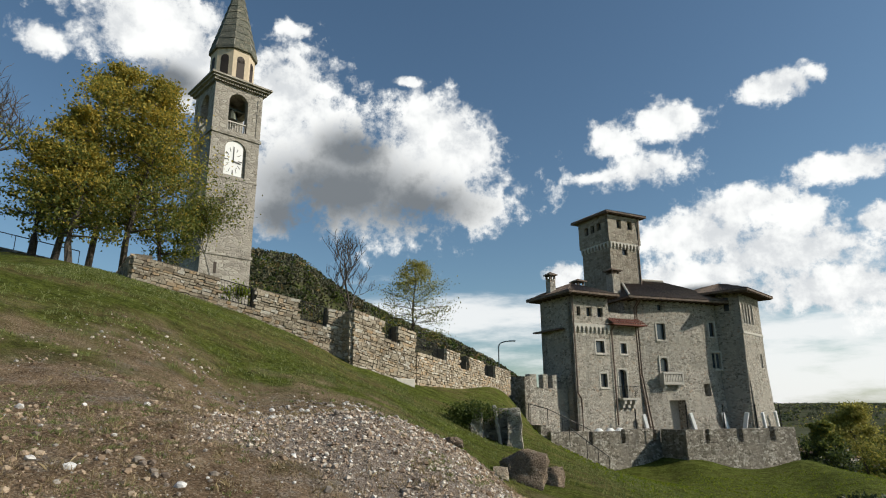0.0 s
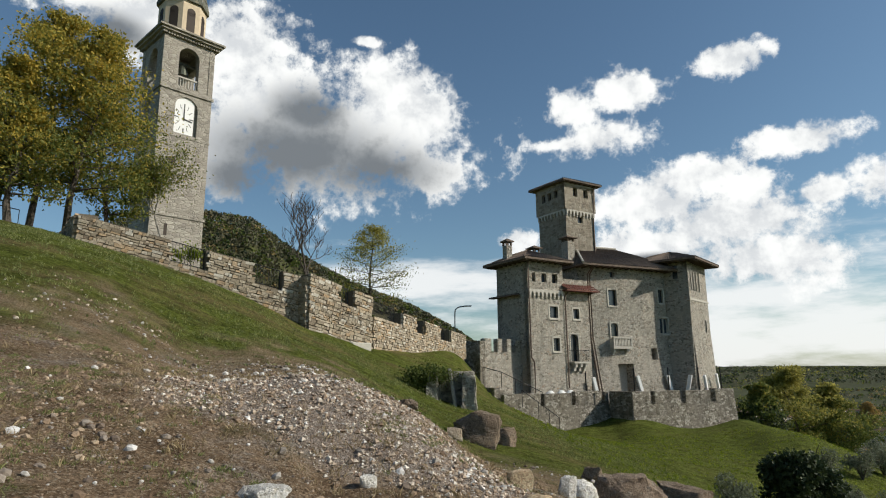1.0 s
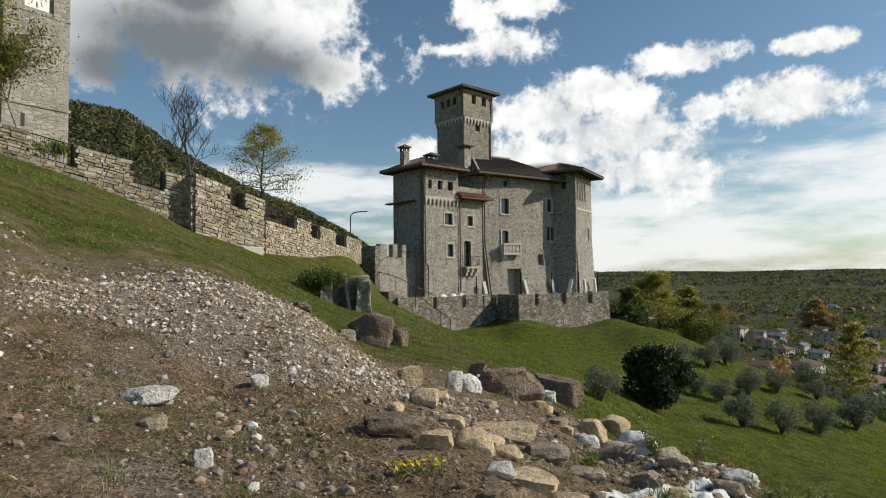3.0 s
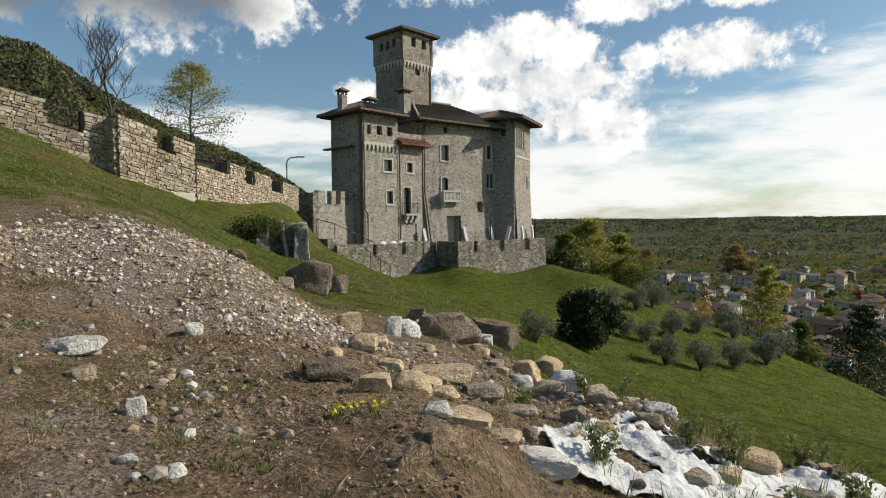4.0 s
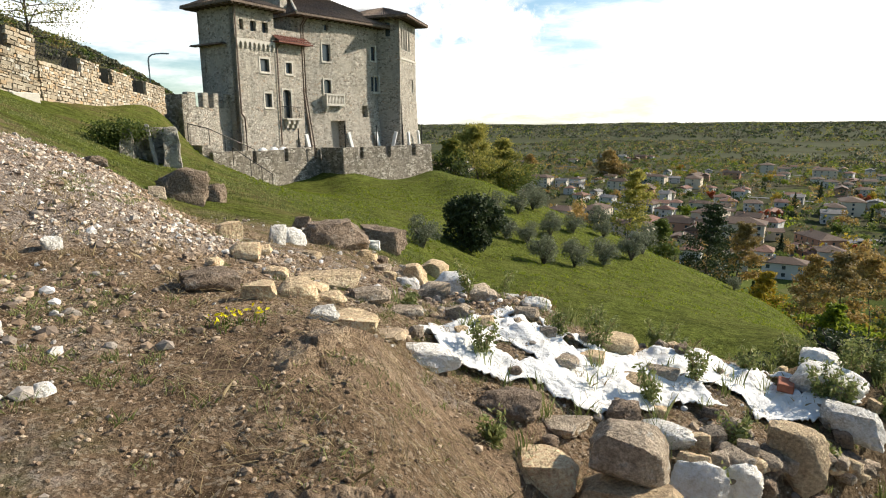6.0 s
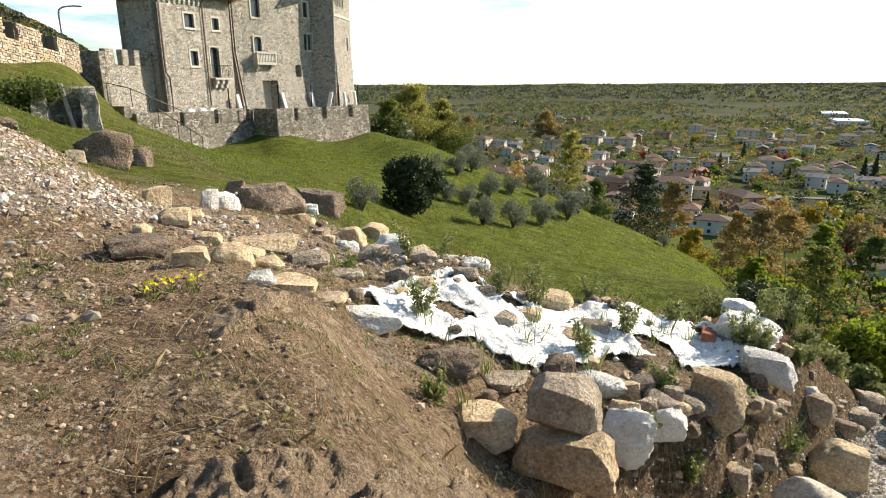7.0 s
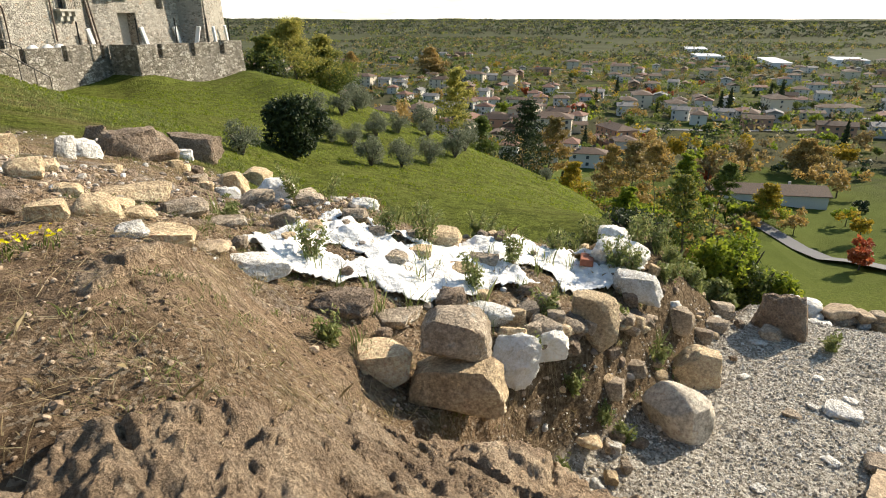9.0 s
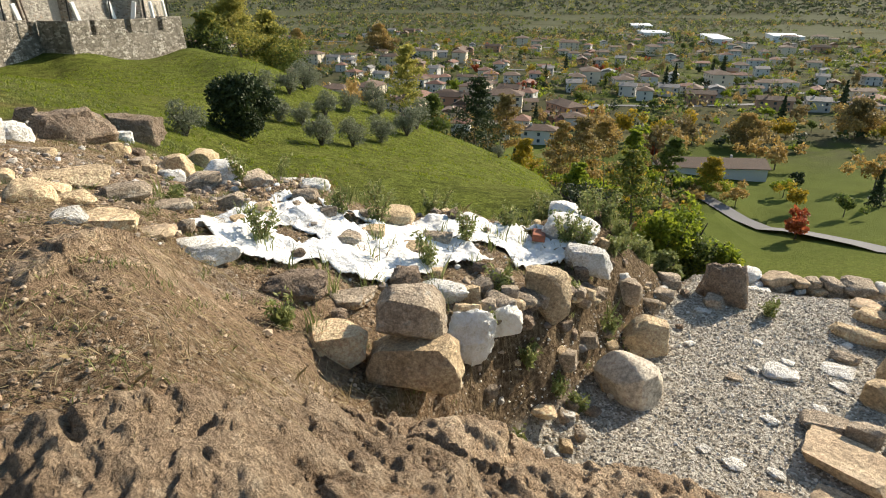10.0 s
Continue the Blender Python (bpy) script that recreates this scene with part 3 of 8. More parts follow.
def pierced(width, z0, z1, thick, holes, lean=0.0, bulge=None):
    """A wall from x = 0 to width, its face at y = 0, with holes (x0, z0, x1, z1) cut through. lean: how far the foot stands forward. bulge(x): how far the face bows out."""
    xs = sorted({0.0, width, *[h[0] for h in holes], *[h[2] for h in holes], *[width * i / 8 for i in range(1, 8)]})
    zs = sorted({z0, z1, *[h[1] for h in holes], *[h[3] for h in holes]})
    bm = bmesh.new()
    cache = {}

    def vert(x, z, back):
        key = (round(x, 4), round(z, 4), back)
        if key not in cache:
            fwd = lean * max(0.0, 1 - (z - z0) / max(0.01, (z1 - z0) * 0.45)) + (bulge(x) if bulge else 0)
            cache[key] = bm.verts.new((x, thick if back else -fwd, z))
        return cache[key]

    def hollow(x, z):
        return not (0 < x < width and z0 < z < z1) or any(h[0] < x < h[2] and h[1] < z < h[3] for h in holes)

    for xa, xb in zip(xs, xs[1:]):
        for za, zb in zip(zs, zs[1:]):
            xm, zm = (xa + xb) / 2, (za + zb) / 2
            if hollow(xm, zm):
                continue
            bm.faces.new((vert(xa, za, 0), vert(xb, za, 0), vert(xb, zb, 0), vert(xa, zb, 0)))
            bm.faces.new((vert(xa, za, 1), vert(xa, zb, 1), vert(xb, zb, 1), vert(xb, za, 1)))
            i, j = xs.index(xa), zs.index(za)
            for nx, nz, p, q in ((xs[i - 1] / 2 + xa / 2 if i else -1, zm, (xa, za), (xa, zb)), (xb / 2 + xs[i + 2] / 2 if i + 2 < len(xs) else width + 1, zm, (xb, zb), (xb, za)),
                                 (xm, zs[j - 1] / 2 + za / 2 if j else z0 - 1, (xb, za), (xa, za)), (xm, zb / 2 + zs[j + 2] / 2 if j + 2 < len(zs) else z1 + 1, (xa, zb), (xb, zb))):
                if hollow(nx, nz):
                    bm.faces.new((vert(*p, 0), vert(*p, 1), vert(*q, 1), vert(*q, 0)))
    return bm


def hip_roof(name, corners, eave, ridge, material, parent, thick=0.14, wave=0.24, label=""):
    """A tiled hip roof over four eave corners (x, y) in turn; ridge: two points (x, y, z), the first over the side of corners 3 and 0, or twice the same point. The tile rows run down the slope."""
    bm = bmesh.new()
    c = [Vector((x, y, eave)) for x, y in corners]
    r = [Vector(p) for p in ridge]
    tops = [(c[0], c[1], r[1], r[0]), (c[1], c[2], r[1], r[1]), (c[2], c[3], r[0], r[1]), (c[3], c[0], r[0], r[0])]
    for a, b, tb, ta in tops:
        n = max(6, int((b - a).length / wave) * 2)
        up = (b - a).cross(ta - a).normalized()
        if up.z < 0:
            up = -up
        rows = []
        for s in range(7):
            v = s / 6
            row = []
            for i in range(n + 1):
                u = i / n
                p = a.lerp(b, u).lerp(ta.lerp(tb, u), v)
                lift = 0.045 * (1 if i % 2 else -1) * (1 if v < 1 else 0.3) + 0.035 * (1 - (s % 2)) * (v < 1)
                row.append(bm.verts.new(p + up * lift))
            rows.append(row)
        for ra, rb in zip(rows, rows[1:]):
            for i in range(n):
                bm.faces.new((ra[i], ra[i + 1], rb[i + 1], rb[i]))
    low = [bm.verts.new(p - Vector((0, 0, thick))) for p in c]
    top = [bm.verts.new(p) for p in c]
    for i in range(4):
        bm.faces.new((low[i], low[(i + 1) % 4], top[(i + 1) % 4], top[i]))
    bm.faces.new(low[::-1])
    me = bpy.data.meshes.new(name)
    bm.to_mesh(me)
    bm.free()
    me.materials.append(material)
    ob = new(name, me)
    ob.parent = parent
    if label:
        ob["label"] = label
    return ob


def window(parent, m, x0, z0, x1, z1, depth=0.22, surround=0.10, arch=False, mullion=False, sill=True, frame_material=None):
    """A recessed window in a wall face: pane, dark frame, pale stone surround and sill. m carries the wall's frame."""
    w = part("window", box(x0, depth, z0, x1, depth + 0.03, z1), M_GLASS, parent, "dark glazed window in a pale stone surround")
    w.matrix_local = m
    bm = bmesh.new()
    b = 0.05
    for q in ((x0, z0, x1, z0 + b), (x0, z1 - b, x1, z1), (x0, z0, x0 + b, z1), (x1 - b, z0, x1, z1)):
        add_box(bm, q[0], depth - 0.04, q[1], q[2], depth - 0.005, q[3])
    if mullion:
        add_box(bm, (x0 + x1) / 2 - 0.05, depth - 0.16, z0, (x0 + x1) / 2 + 0.05, depth - 0.045, z1)
    part("frame", bm, frame_material or (M_PALE if mullion else M_WOOD_AND_VOID), w)
    if surround:
        bm = bmesh.new()
        s = surround
        for q in ((x0 - s, z0 - s, x0, z1 + s), (x1, z0 - s, x1 + s, z1 + s), (x0, z0 - s, x1, z0), (x0, z1, x1, z1 + s)):
            add_box(bm, q[0], -0.03, q[1], q[2], 0.10, q[3])
        part("surround", bm, M_PALE, w)
    if arch:
        bm = bmesh.new()
        cx, rad = (x0 + x1) / 2, (x1 - x0) / 2
        cz = z1 - rad
        for side in (-1, 1):
            for i in range(5):
                a0, a1 = math.pi / 2 * i / 5, math.pi / 2 * (i + 1) / 5
                xa, xb = cx + side * rad * math.cos(a0), cx + side * rad * math.cos(a1)
                za, zb = cz + rad * math.sin(a0), cz + rad * math.sin(a1)
                add_box(bm, min(xa, xb), 0.0, zb, max(xa, xb), depth - 0.05, z1)
                add_box(bm, cx + side * rad if side < 0 else xa, 0.0, za, xa if side < 0 else cx + rad, depth - 0.05, zb)
        part("arch", bm, M_PALE, w)
    if sill:
        part("sill", box(x0 - 0.12, -0.09, z0 - 0.1 - 0.06, x1 + 0.12, 0.0, z0 - 0.1 + 0.02), M_PALE, w)
    return w
# ---- castle ----
ALONG, INWARD = heading(-62), heading(28)
NEAR_L = Vector((9.98, 46.95, 0))
NEAR_K = Vector((14.75, 51.95, 0))
NEAR_R = Vector((25.61, 52.04, 0))
MAIN_0 = NEAR_L + ALONG * 6.7 + INWARD * 0.4


def at(p, az, z=0.0):
    return frame_at(p.x, p.y, z, az)


castle = thing("castle", "grey rubble-stone castle with a tall keep and tiled roofs", "castle", Matrix.Translation((17, 51, -2.6)))
INTO_CASTLE = Matrix.Translation((-17, -51, 2.6))


def cpart(name, bm, material, m, label=""):
    ob = part(name, bm, material, castle, label)
    ob.matrix_local = INTO_CASTLE @ m
    return ob


def cwindow(m, *a, **kw):
    return window(castle, INTO_CASTLE @ m, *a, **kw)


def singles(name, bm, material, m, owner=None):
    """Each loose piece of bm as a part of its own."""
    bm.verts.index_update()
    left = set(bm.verts)
    while left:
        group, todo = set(), [left.pop()]
        while todo:
            v = todo.pop()
            group.add(v)
            for e in v.link_edges:
                o = e.other_vert(v)
                if o in left:
                    left.remove(o)
                    todo.append(o)
        keep = bmesh.new()
        new_v = {v: keep.verts.new(v.co) for v in group}
        for f in {f for v in group for f in v.link_faces}:
            keep.faces.new([new_v[v] for v in f.verts])
        if owner is None:
            cpart(name, keep, material, m)
        else:
            part(name, keep, material, owner)
    bm.free()


# west tower
m_lf, m_ll = at(NEAR_L, -62), at(NEAR_L + INWARD * 4.0, -152)
holes = [(0.35, 6.92, 0.85, 7.65), (1.48, 6.92, 2.02, 7.66), (2.6, 6.93, 3.18, 7.68), (2.2, 4.1, 3.06, 5.03), (2.45, 1.48, 3.12, 2.5)]
cpart("wall", pierced(3.75, -2.7, 8.6, 0.5, holes), M_CASTLE, m_lf)
for h in holes[:3]:
    cwindow(m_lf, *h, depth=0.3, surround=0, sill=False)
for h in holes[3:]:
    cwindow(m_lf, *h, surround=0.14)
side = [(0.24, 4.0, 0.62, 4.8)]
cpart("wall", pierced(3.997, -2.7, 8.6, 0.5, side), M_CASTLE, m_ll)
cwindow(m_ll, *side[0], surround=0, sill=False)
cpart("wall", box(0, 3.5, -2.7, 3.75, 4.0, 8.6), M_CASTLE, m_lf)
cpart("wall", box(3.25, 0.5, -2.7, 3.748, 3.5, 8.6), M_CASTLE, m_lf)


def corbel_table(m, x0, x1, z, count, size=0.16, out=0.16):
    """A row of small round-arched corbels under a pale band."""
    bm = bmesh.new()
    stepx = (x1 - x0) / count
    for i in range(count + 1):
        x = x0 + stepx * i
        add_box(bm, x - size / 2, -out, z, x + size / 2, 0.02, z + 0.34)
        add_box(bm, x - size / 2, -out * 0.6, z - 0.12, x + size / 2, 0.02, z)
    add_box(bm, x0 - 0.1, -out, z + 0.34, x1 + 0.1, 0.02, z + 0.55)
    for i in range(count):
        x = x0 + stepx * i
        add_box(bm, x + size / 2, -out, z + 0.24, x + size / 2 + 0.06, 0.0, z + 0.34)
        add_box(bm, x + stepx - size / 2 - 0.06, -out, z + 0.24, x + stepx - size / 2, 0.0, z + 0.34)
    return cpart("corbel_table", bm, M_PALE, m, "row of small pale stone corbel arches")


corbel_table(m_lf, 0.15, 3.55, 5.75, 8)
c = [(-0.85, -0.85), (4.3, -0.85), (4.3, 4.8), (-0.85, 4.8)]
ob = hip_roof("roof", c, 8.72, [(1.75, 1.9, 9.95), (1.75, 2.1, 9.95)], M_TILE, castle, 0.16, label="low hipped roof of weathered clay tiles")
ob.matrix_local = INTO_CASTLE @ m_lf
bm = bmesh.new()
for i in range(9):
    add_box(bm, -0.7 + i * 0.6, -0.8, 8.46, -0.6 + i * 0.6, 0.3, 8.56)
for i in range(9):
    add_box(bm, -0.8, -0.5 + i * 0.6, 8.44, 0.3, -0.4 + i * 0.6, 8.555)
singles("rafter", bm, M_EAVE, m_lf)
# small side roof on the tower's west face
bm = bmesh.new()
add_prism(bm, [(-0.5, -0.55), (3.1, -0.55), (3.1, 0.0), (-0.5, 0.0)], 5.9, 6.02, [(-0.4, -0.5), (3.0, -0.5), (2.9, 0.0), (-0.3, 0.0)])
add_prism(bm, [(-0.45, -0.5), (3.05, -0.5), (3.0, 0.0), (-0.4, 0.0)], 6.02, 6.1, [(0.0, -0.02), (2.8, -0.02), (2.8, 0.0), (0.0, 0.0)])
cpart("pent_roof", bm, M_TILE, m_ll, "narrow tiled pent roof on the tower side")


def chimney(m, x, y, z0, z1, w=0.55):
    ob = cpart("chimney", box(x - w / 2, y - w / 2, z0, x + w / 2, y + w / 2, z1), M_CASTLE, m, "rubble-stone chimney with a little tiled cap")
    bm = bmesh.new()
    for sx in (-1, 1):
        for sy in (-1, 1):
            add_box(bm, x + sx * w * 0.4 - 0.07, y + sy * w * 0.4 - 0.07, z1, x + sx * w * 0.4 + 0.07, y + sy * w * 0.4 + 0.07, z1 + 0.3)
    k = w * 0.78
    add_prism(bm, [(x - k, y - k), (x + k, y - k), (x + k, y + k), (x - k, y + k)], z1 + 0.3, z1 + 0.38)
    add_prism(bm, [(x - k, y - k), (x + k, y - k), (x + k, y + k), (x - k, y + k)], z1 + 0.38, z1 + 0.62, [(x - 0.04, y - 0.04), (x + 0.04, y - 0.04), (x + 0.04, y + 0.04), (x - 0.04, y + 0.04)])
    cap = part("cap", bm, M_TILE, ob)
    return ob


chimney(m_lf, -0.1, 2.3, 9.0, 10.15)
chimney(m_lf, 3.6, 3.2, 9.0, 10.1, 0.7)

# gallery bay with the balcony door, under a red lean-to roof
m_gb = at(NEAR_L + ALONG * 3.752 + INWARD * 0.15, -62)
holes = [(0.68, 0.66, 1.56, 2.86), (1.14, 4.13, 1.8, 4.96)]
cpart("wall", pierced(2.95, -2.7, 7.4, 0.4, holes), M_CASTLE, m_gb)
cwindow(m_gb, *holes[0], arch=True, surround=0.1, sill=False, depth=0.3)
cwindow(m_gb, *holes[1], surround=0.12)
cpart("wall", box(2.5, 0.4, -2.7, 2.948, 2.2, 7.4), M_CASTLE, m_gb)
bm = bmesh.new()
n = 28
for i in range(n):
    for j in range(5):
        xa, xb = -0.15 + 3.7 * i / n, -0.15 + 3.7 * (i + 1) / n
        ya, yb = -0.8 + 1.9 * j / 5, -0.8 + 1.9 * (j + 1) / 5
        za, zb = 6.45 + 1.15 * j / 5 + 0.03, 6.45 + 1.15 * (j + 1) / 5
        k = 0.05 * (i % 2)
        q = 0.05 * ((i + 1) % 2)
        bm.faces.new([bm.verts.new(v) for v in ((xa, ya, za + k), (xb, ya, za + q), (xb, yb, zb + q), (xa, yb, zb + k))])
add_box(bm, -0.15, -0.8, 6.33, 3.55, -0.72, 6.47)
add_prism(bm, [(-0.15, -0.78), (3.55, -0.78), (3.55, 1.1), (-0.15, 1.1)], 6.36, 6.44)
cpart("lean_to_roof", bm, M_TILE_RED, m_gb, "small lean-to roof of red clay tiles")
bm = bmesh.new()
add_box(bm, 0.5, -0.55, 0.5, 2.25, 0.0, 0.64)
balcony = cpart("balcony", bm, M_PALE, m_gb, "stone balcony slab on corbels")
for x in (0.7, 1.25, 1.8):
    part("bracket", prism([(x, -0.45), (x + 0.22, -0.45), (x + 0.22, 0.0), (x, 0.0)][::1], 0.2, 0.5), M_PALE, balcony)
    part("bracket", prism([(x, -0.25), (x + 0.22, -0.25), (x + 0.22, 0.0), (x, 0.0)], -0.1, 0.2), M_PALE, balcony)
bm = bmesh.new()
for i in range(13):
    add_tube(bm, [(0.52 + i * 0.143, -0.53, 0.64), (0.52 + i * 0.143, -0.53, 1.55)], 0.012, 4)
for x in (0.52, 2.23):
    for y in (-0.35, -0.15):
        add_tube(bm, [(x, y, 0.64), (x, y, 1.55)], 0.012, 4)
add_tube(bm, [(0.52, 0, 1.55), (0.52, -0.53, 1.55), (2.23, -0.53, 1.55), (2.23, 0, 1.55)], 0.022, 5)
part("railing", bm, M_IRON, balcony, "thin black iron railing")

# main hall
m_mh = at(MAIN_0, -70)
holes = [(2.2, 5.4, 3.04, 6.75), (2.47, 7.85, 2.9, 8.35), (2.22, 2.76, 2.97, 3.88), (2.62, -2.6, 4.2, 0.46), (7.8, 5.82, 8.35, 7.05), (7.76, 3.08, 8.78, 4.46), (6.35, 0.8, 7.1, 1.8)]


def bow(x):
    return 0.35 * math.sin(math.pi * min(1, max(0, x / 9.6))) - 0.25 * max(0, (x - 7.5) / 2) ** 2


def shifted(m, x):
    return m @ Matrix.Translation((0, -bow(x), 0))


cpart("wall", pierced(9.7, -2.7, 8.7, 0.6, holes, 0.45, bow), M_CASTLE, m_mh)
for i in (0, 4):
    cwindow(shifted(m_mh, holes[i][0]), *holes[i], surround=0.13, depth=0.2)
cwindow(shifted(m_mh, 2.6), *holes[1], surround=0, sill=False)
cwindow(shifted(m_mh, 2.6), *holes[2], surround=0.12, arch=True, sill=False)
cwindow(shifted(m_mh, 8.2), *holes[5], surround=0.12, mullion=True)
part_door = cpart("door", box(2.62, 0.42, -2.6, 4.2, 0.5, 0.46), M_PALE, m_mh, "deep pale door niche with a dark narrow doorway")
part("leaf", box(2.75, 0.36, -2.6, 3.25, 0.415, 0.1), M_WOOD_AND_VOID, part_door)
cpart("niche_back", box(6.35, 0.35, 0.8, 7.1, 0.55, 1.8), M_CASTLE, m_mh)
bm = bmesh.new()
add_box(bm, 1.95, -0.85, 1.7, 4.0, -0.2, 1.9)
balcony = cpart("balcony", bm, M_PALE, m_mh, "pale stone balcony on brackets")
for x in (2.1, 3.5):
    part("bracket", box(x, -0.65, 1.42, x + 0.25, -0.2, 1.7), M_PALE, balcony)
    part("bracket", box(x, -0.45, 1.2, x + 0.25, -0.2, 1.42), M_PALE, balcony)
bm = bmesh.new()
for i in range(12):
    x = 2.1 + 1.75 * i / 11
    add_prism(bm, [(x - 0.04, -0.8), (x + 0.04, -0.8), (x + 0.04, -0.72), (x - 0.04, -0.72)], 1.9, 2.2, [(x - 0.06, -0.82), (x + 0.06, -0.82), (x + 0.06, -0.7), (x - 0.06, -0.7)])
    add_prism(bm, [(x - 0.06, -0.82), (x + 0.06, -0.82), (x + 0.06, -0.7), (x - 0.06, -0.7)], 2.2, 2.55, [(x - 0.03, -0.79), (x + 0.03, -0.79), (x + 0.03, -0.73), (x - 0.03, -0.73)])
for x in (1.97, 3.84):
    add_box(bm, x, -0.84, 1.9, x + 0.14, -0.68, 2.6)
    add_box(bm, x + 0.02, -0.68, 1.9, x + 0.12, -0.25, 2.55)
add_box(bm, 1.95, -0.87, 2.56, 4.0, -0.65, 2.7)
singles("baluster", bm, M_PALE, None, balcony)
cpart("wall", box(0, 6.4, -2.7, 9.7, 6.9, 8.7), M_CASTLE, m_mh)
cpart("wall", box(-0.5, 0.3, 2.0, -0.002, 6.4, 8.7), M_CASTLE, m_mh)
c = [(-0.9, -1.1), (10.4, -1.15), (10.4, 7.6), (-0.9, 7.6)]
ob = hip_roof("roof", c, 8.82, [(1.5, 3.2, 11.15), (6.3, 3.3, 11.2)], M_TILE, castle, 0.16, label="large hipped roof of weathered clay tiles")
ob.matrix_local = INTO_CASTLE @ m_mh
bm = bmesh.new()
for i in range(19):
    add_box(bm, -0.7 + i * 0.6, -1.05, 8.56, -0.6 + i * 0.6, 0.3, 8.655)
singles("rafter", bm, M_EAVE, m_mh)
bm = bmesh.new()
add_tube(bm, [(-0.88, -1.08, 8.86), (1.48, 3.2, 11.22)], 0.11, 6)
add_tube(bm, [(1.48, 3.2, 11.22), (6.3, 3.3, 11.27)], 0.11, 6)
cpart("ridge_tiles", bm, M_PALE, m_mh, "pale mortared ridge tiles")

# keep
m_kr, m_kl = at(NEAR_K, -62), at(NEAR_K + INWARD * 3.6, -152)
rh, lh = [(1.45, 13.1, 2.08, 13.9)], []
cpart("wall", pierced(3.5, 4.0, 14.2, 0.5, rh), M_KEEP, m_kr)
cwindow(m_kr, *rh[0], surround=0, sill=False)
cpart("wall", pierced(3.597, 4.0, 14.2, 0.5, []), M_KEEP, m_kl)
cpart("wall", box(0.5, 3.1, 4.0, 3.5, 3.598, 14.2), M_KEEP, m_kr)
cpart("wall", box(3.0, 0.5, 4.0, 3.498, 3.1, 14.2), M_KEEP, m_kr)
m_ku, m_kul = m_kr @ Matrix.Translation((-0.16, -0.16, 0)), m_kl @ Matrix.Translation((-0.16, -0.16, 0))
rh = [(1.05, 15.5, 1.6, 16.3), (2.35, 15.5, 2.9, 16.3)]
lh = [(0.85, 15.35, 1.35, 16.1), (1.65, 15.4, 2.15, 16.12), (2.5, 15.45, 3.0, 16.15)]
cpart("wall", pierced(3.82, 14.2, 16.75, 0.45, rh), M_KEEP, m_ku)
cpart("wall", pierced(3.917, 14.2, 16.75, 0.45, lh), M_KEEP, m_kul)
for h in rh:
    cwindow(m_ku, *h, surround=0, sill=False, depth=0.35)
for h in lh:
    cwindow(m_kul, *h, surround=0, sill=False, depth=0.35)
cpart("wall", box(0.45, 3.5, 14.2, 3.82, 3.918, 16.75), M_KEEP, m_ku)
cpart("wall", box(3.4, 0.45, 14.2, 3.818, 3.5, 16.75), M_KEEP, m_ku)
corbel_table(m_kr, 0.1, 3.4, 13.75, 8, 0.16, 0.158)
corbel_table(m_kl, 0.1, 3.5, 13.75, 8, 0.16, 0.158)
cpart("band", box(-0.04, -0.04, 16.5, 3.86, 0.0, 16.62), M_PALE, m_ku)
c = [(-0.5, -0.5), (4.3, -0.5), (4.3, 4.4), (-0.5, 4.4)]
ob = hip_roof("roof", c, 16.86, [(1.9, 1.9, 17.55), (1.9, 2.0, 17.55)], M_TILE, castle, 0.14, label="low pyramid roof of clay tiles on the keep")
ob.matrix_local = INTO_CASTLE @ m_ku
bm = bmesh.new()
for i in range(9):
    add_box(bm, -0.4 + i * 0.55, -0.45, 16.62, -0.32 + i * 0.55, 0.2, 16.715)
singles("rafter", bm, M_EAVE, m_ku)
chimney(m_kr, -0.4, -0.5, 9.0, 11.0, 0.8)

# east tower, turned to face the sun, with a battered foot
m_rr, m_rl = at(NEAR_R, -44), at(NEAR_R + heading(46) * 5.0, -134)
slots = [(0.35, 6.9, 0.75, 8.75), (1.05, 6.9, 1.45, 8.75), (1.75, 6.9, 2.15, 8.75), (2.6, 6.9, 3.0, 8.75), (3.6, 3.2, 4.0, 4.4)]
cpart("wall", pierced(5.0, -2.7, 9.5, 0.5, slots, 0.3), M_CASTLE, m_rr)
for h in slots:
    cwindow(m_rr, *h, surround=0.06, sill=False, depth=0.25)
cpart("wall", pierced(4.997, -2.7, 9.5, 0.5, [(3.6, 8.0, 4.1, 9.2)], 0.3), M_CASTLE, m_rl)
cwindow(m_rl, 3.6, 8.0, 4.1, 9.2, surround=0, sill=False)
cpart("wall", box(0.5, 4.5, -2.7, 5.0, 4.998, 9.5), M_CASTLE, m_rr)
cpart("wall", box(4.5, 0.5, -2.7, 4.998, 4.5, 9.5), M_CASTLE, m_rr)
cpart("band", box(-0.05, -0.06, 6.0, 5.05, 0.0, 6.2), M_PALE, m_rr)
c = [(-1.1, -1.1), (5.9, -1.1), (5.9, 6.0), (-1.1, 6.0)]
ob = hip_roof("roof", c, 9.66, [(2.3, 2.3, 10.95), (2.4, 2.6, 10.95)], M_TILE, castle, 0.16, label="hipped roof of weathered clay tiles")
ob.matrix_local = INTO_CASTLE @ m_rr
bm = bmesh.new()
for i in range(12):
    add_box(bm, -0.9 + i * 0.58, -1.05, 9.4, -0.8 + i * 0.58, 0.3, 9.495)
    add_box(bm, -1.05, -0.9 + i * 0.58, 9.38, 0.3, -0.8 + i * 0.58, 9.49)
singles("rafter", bm, M_EAVE, m_rr)


def downpipe(m, points):
    return cpart("downpipe", tube(points, 0.06, 6), M_PIPE, m)


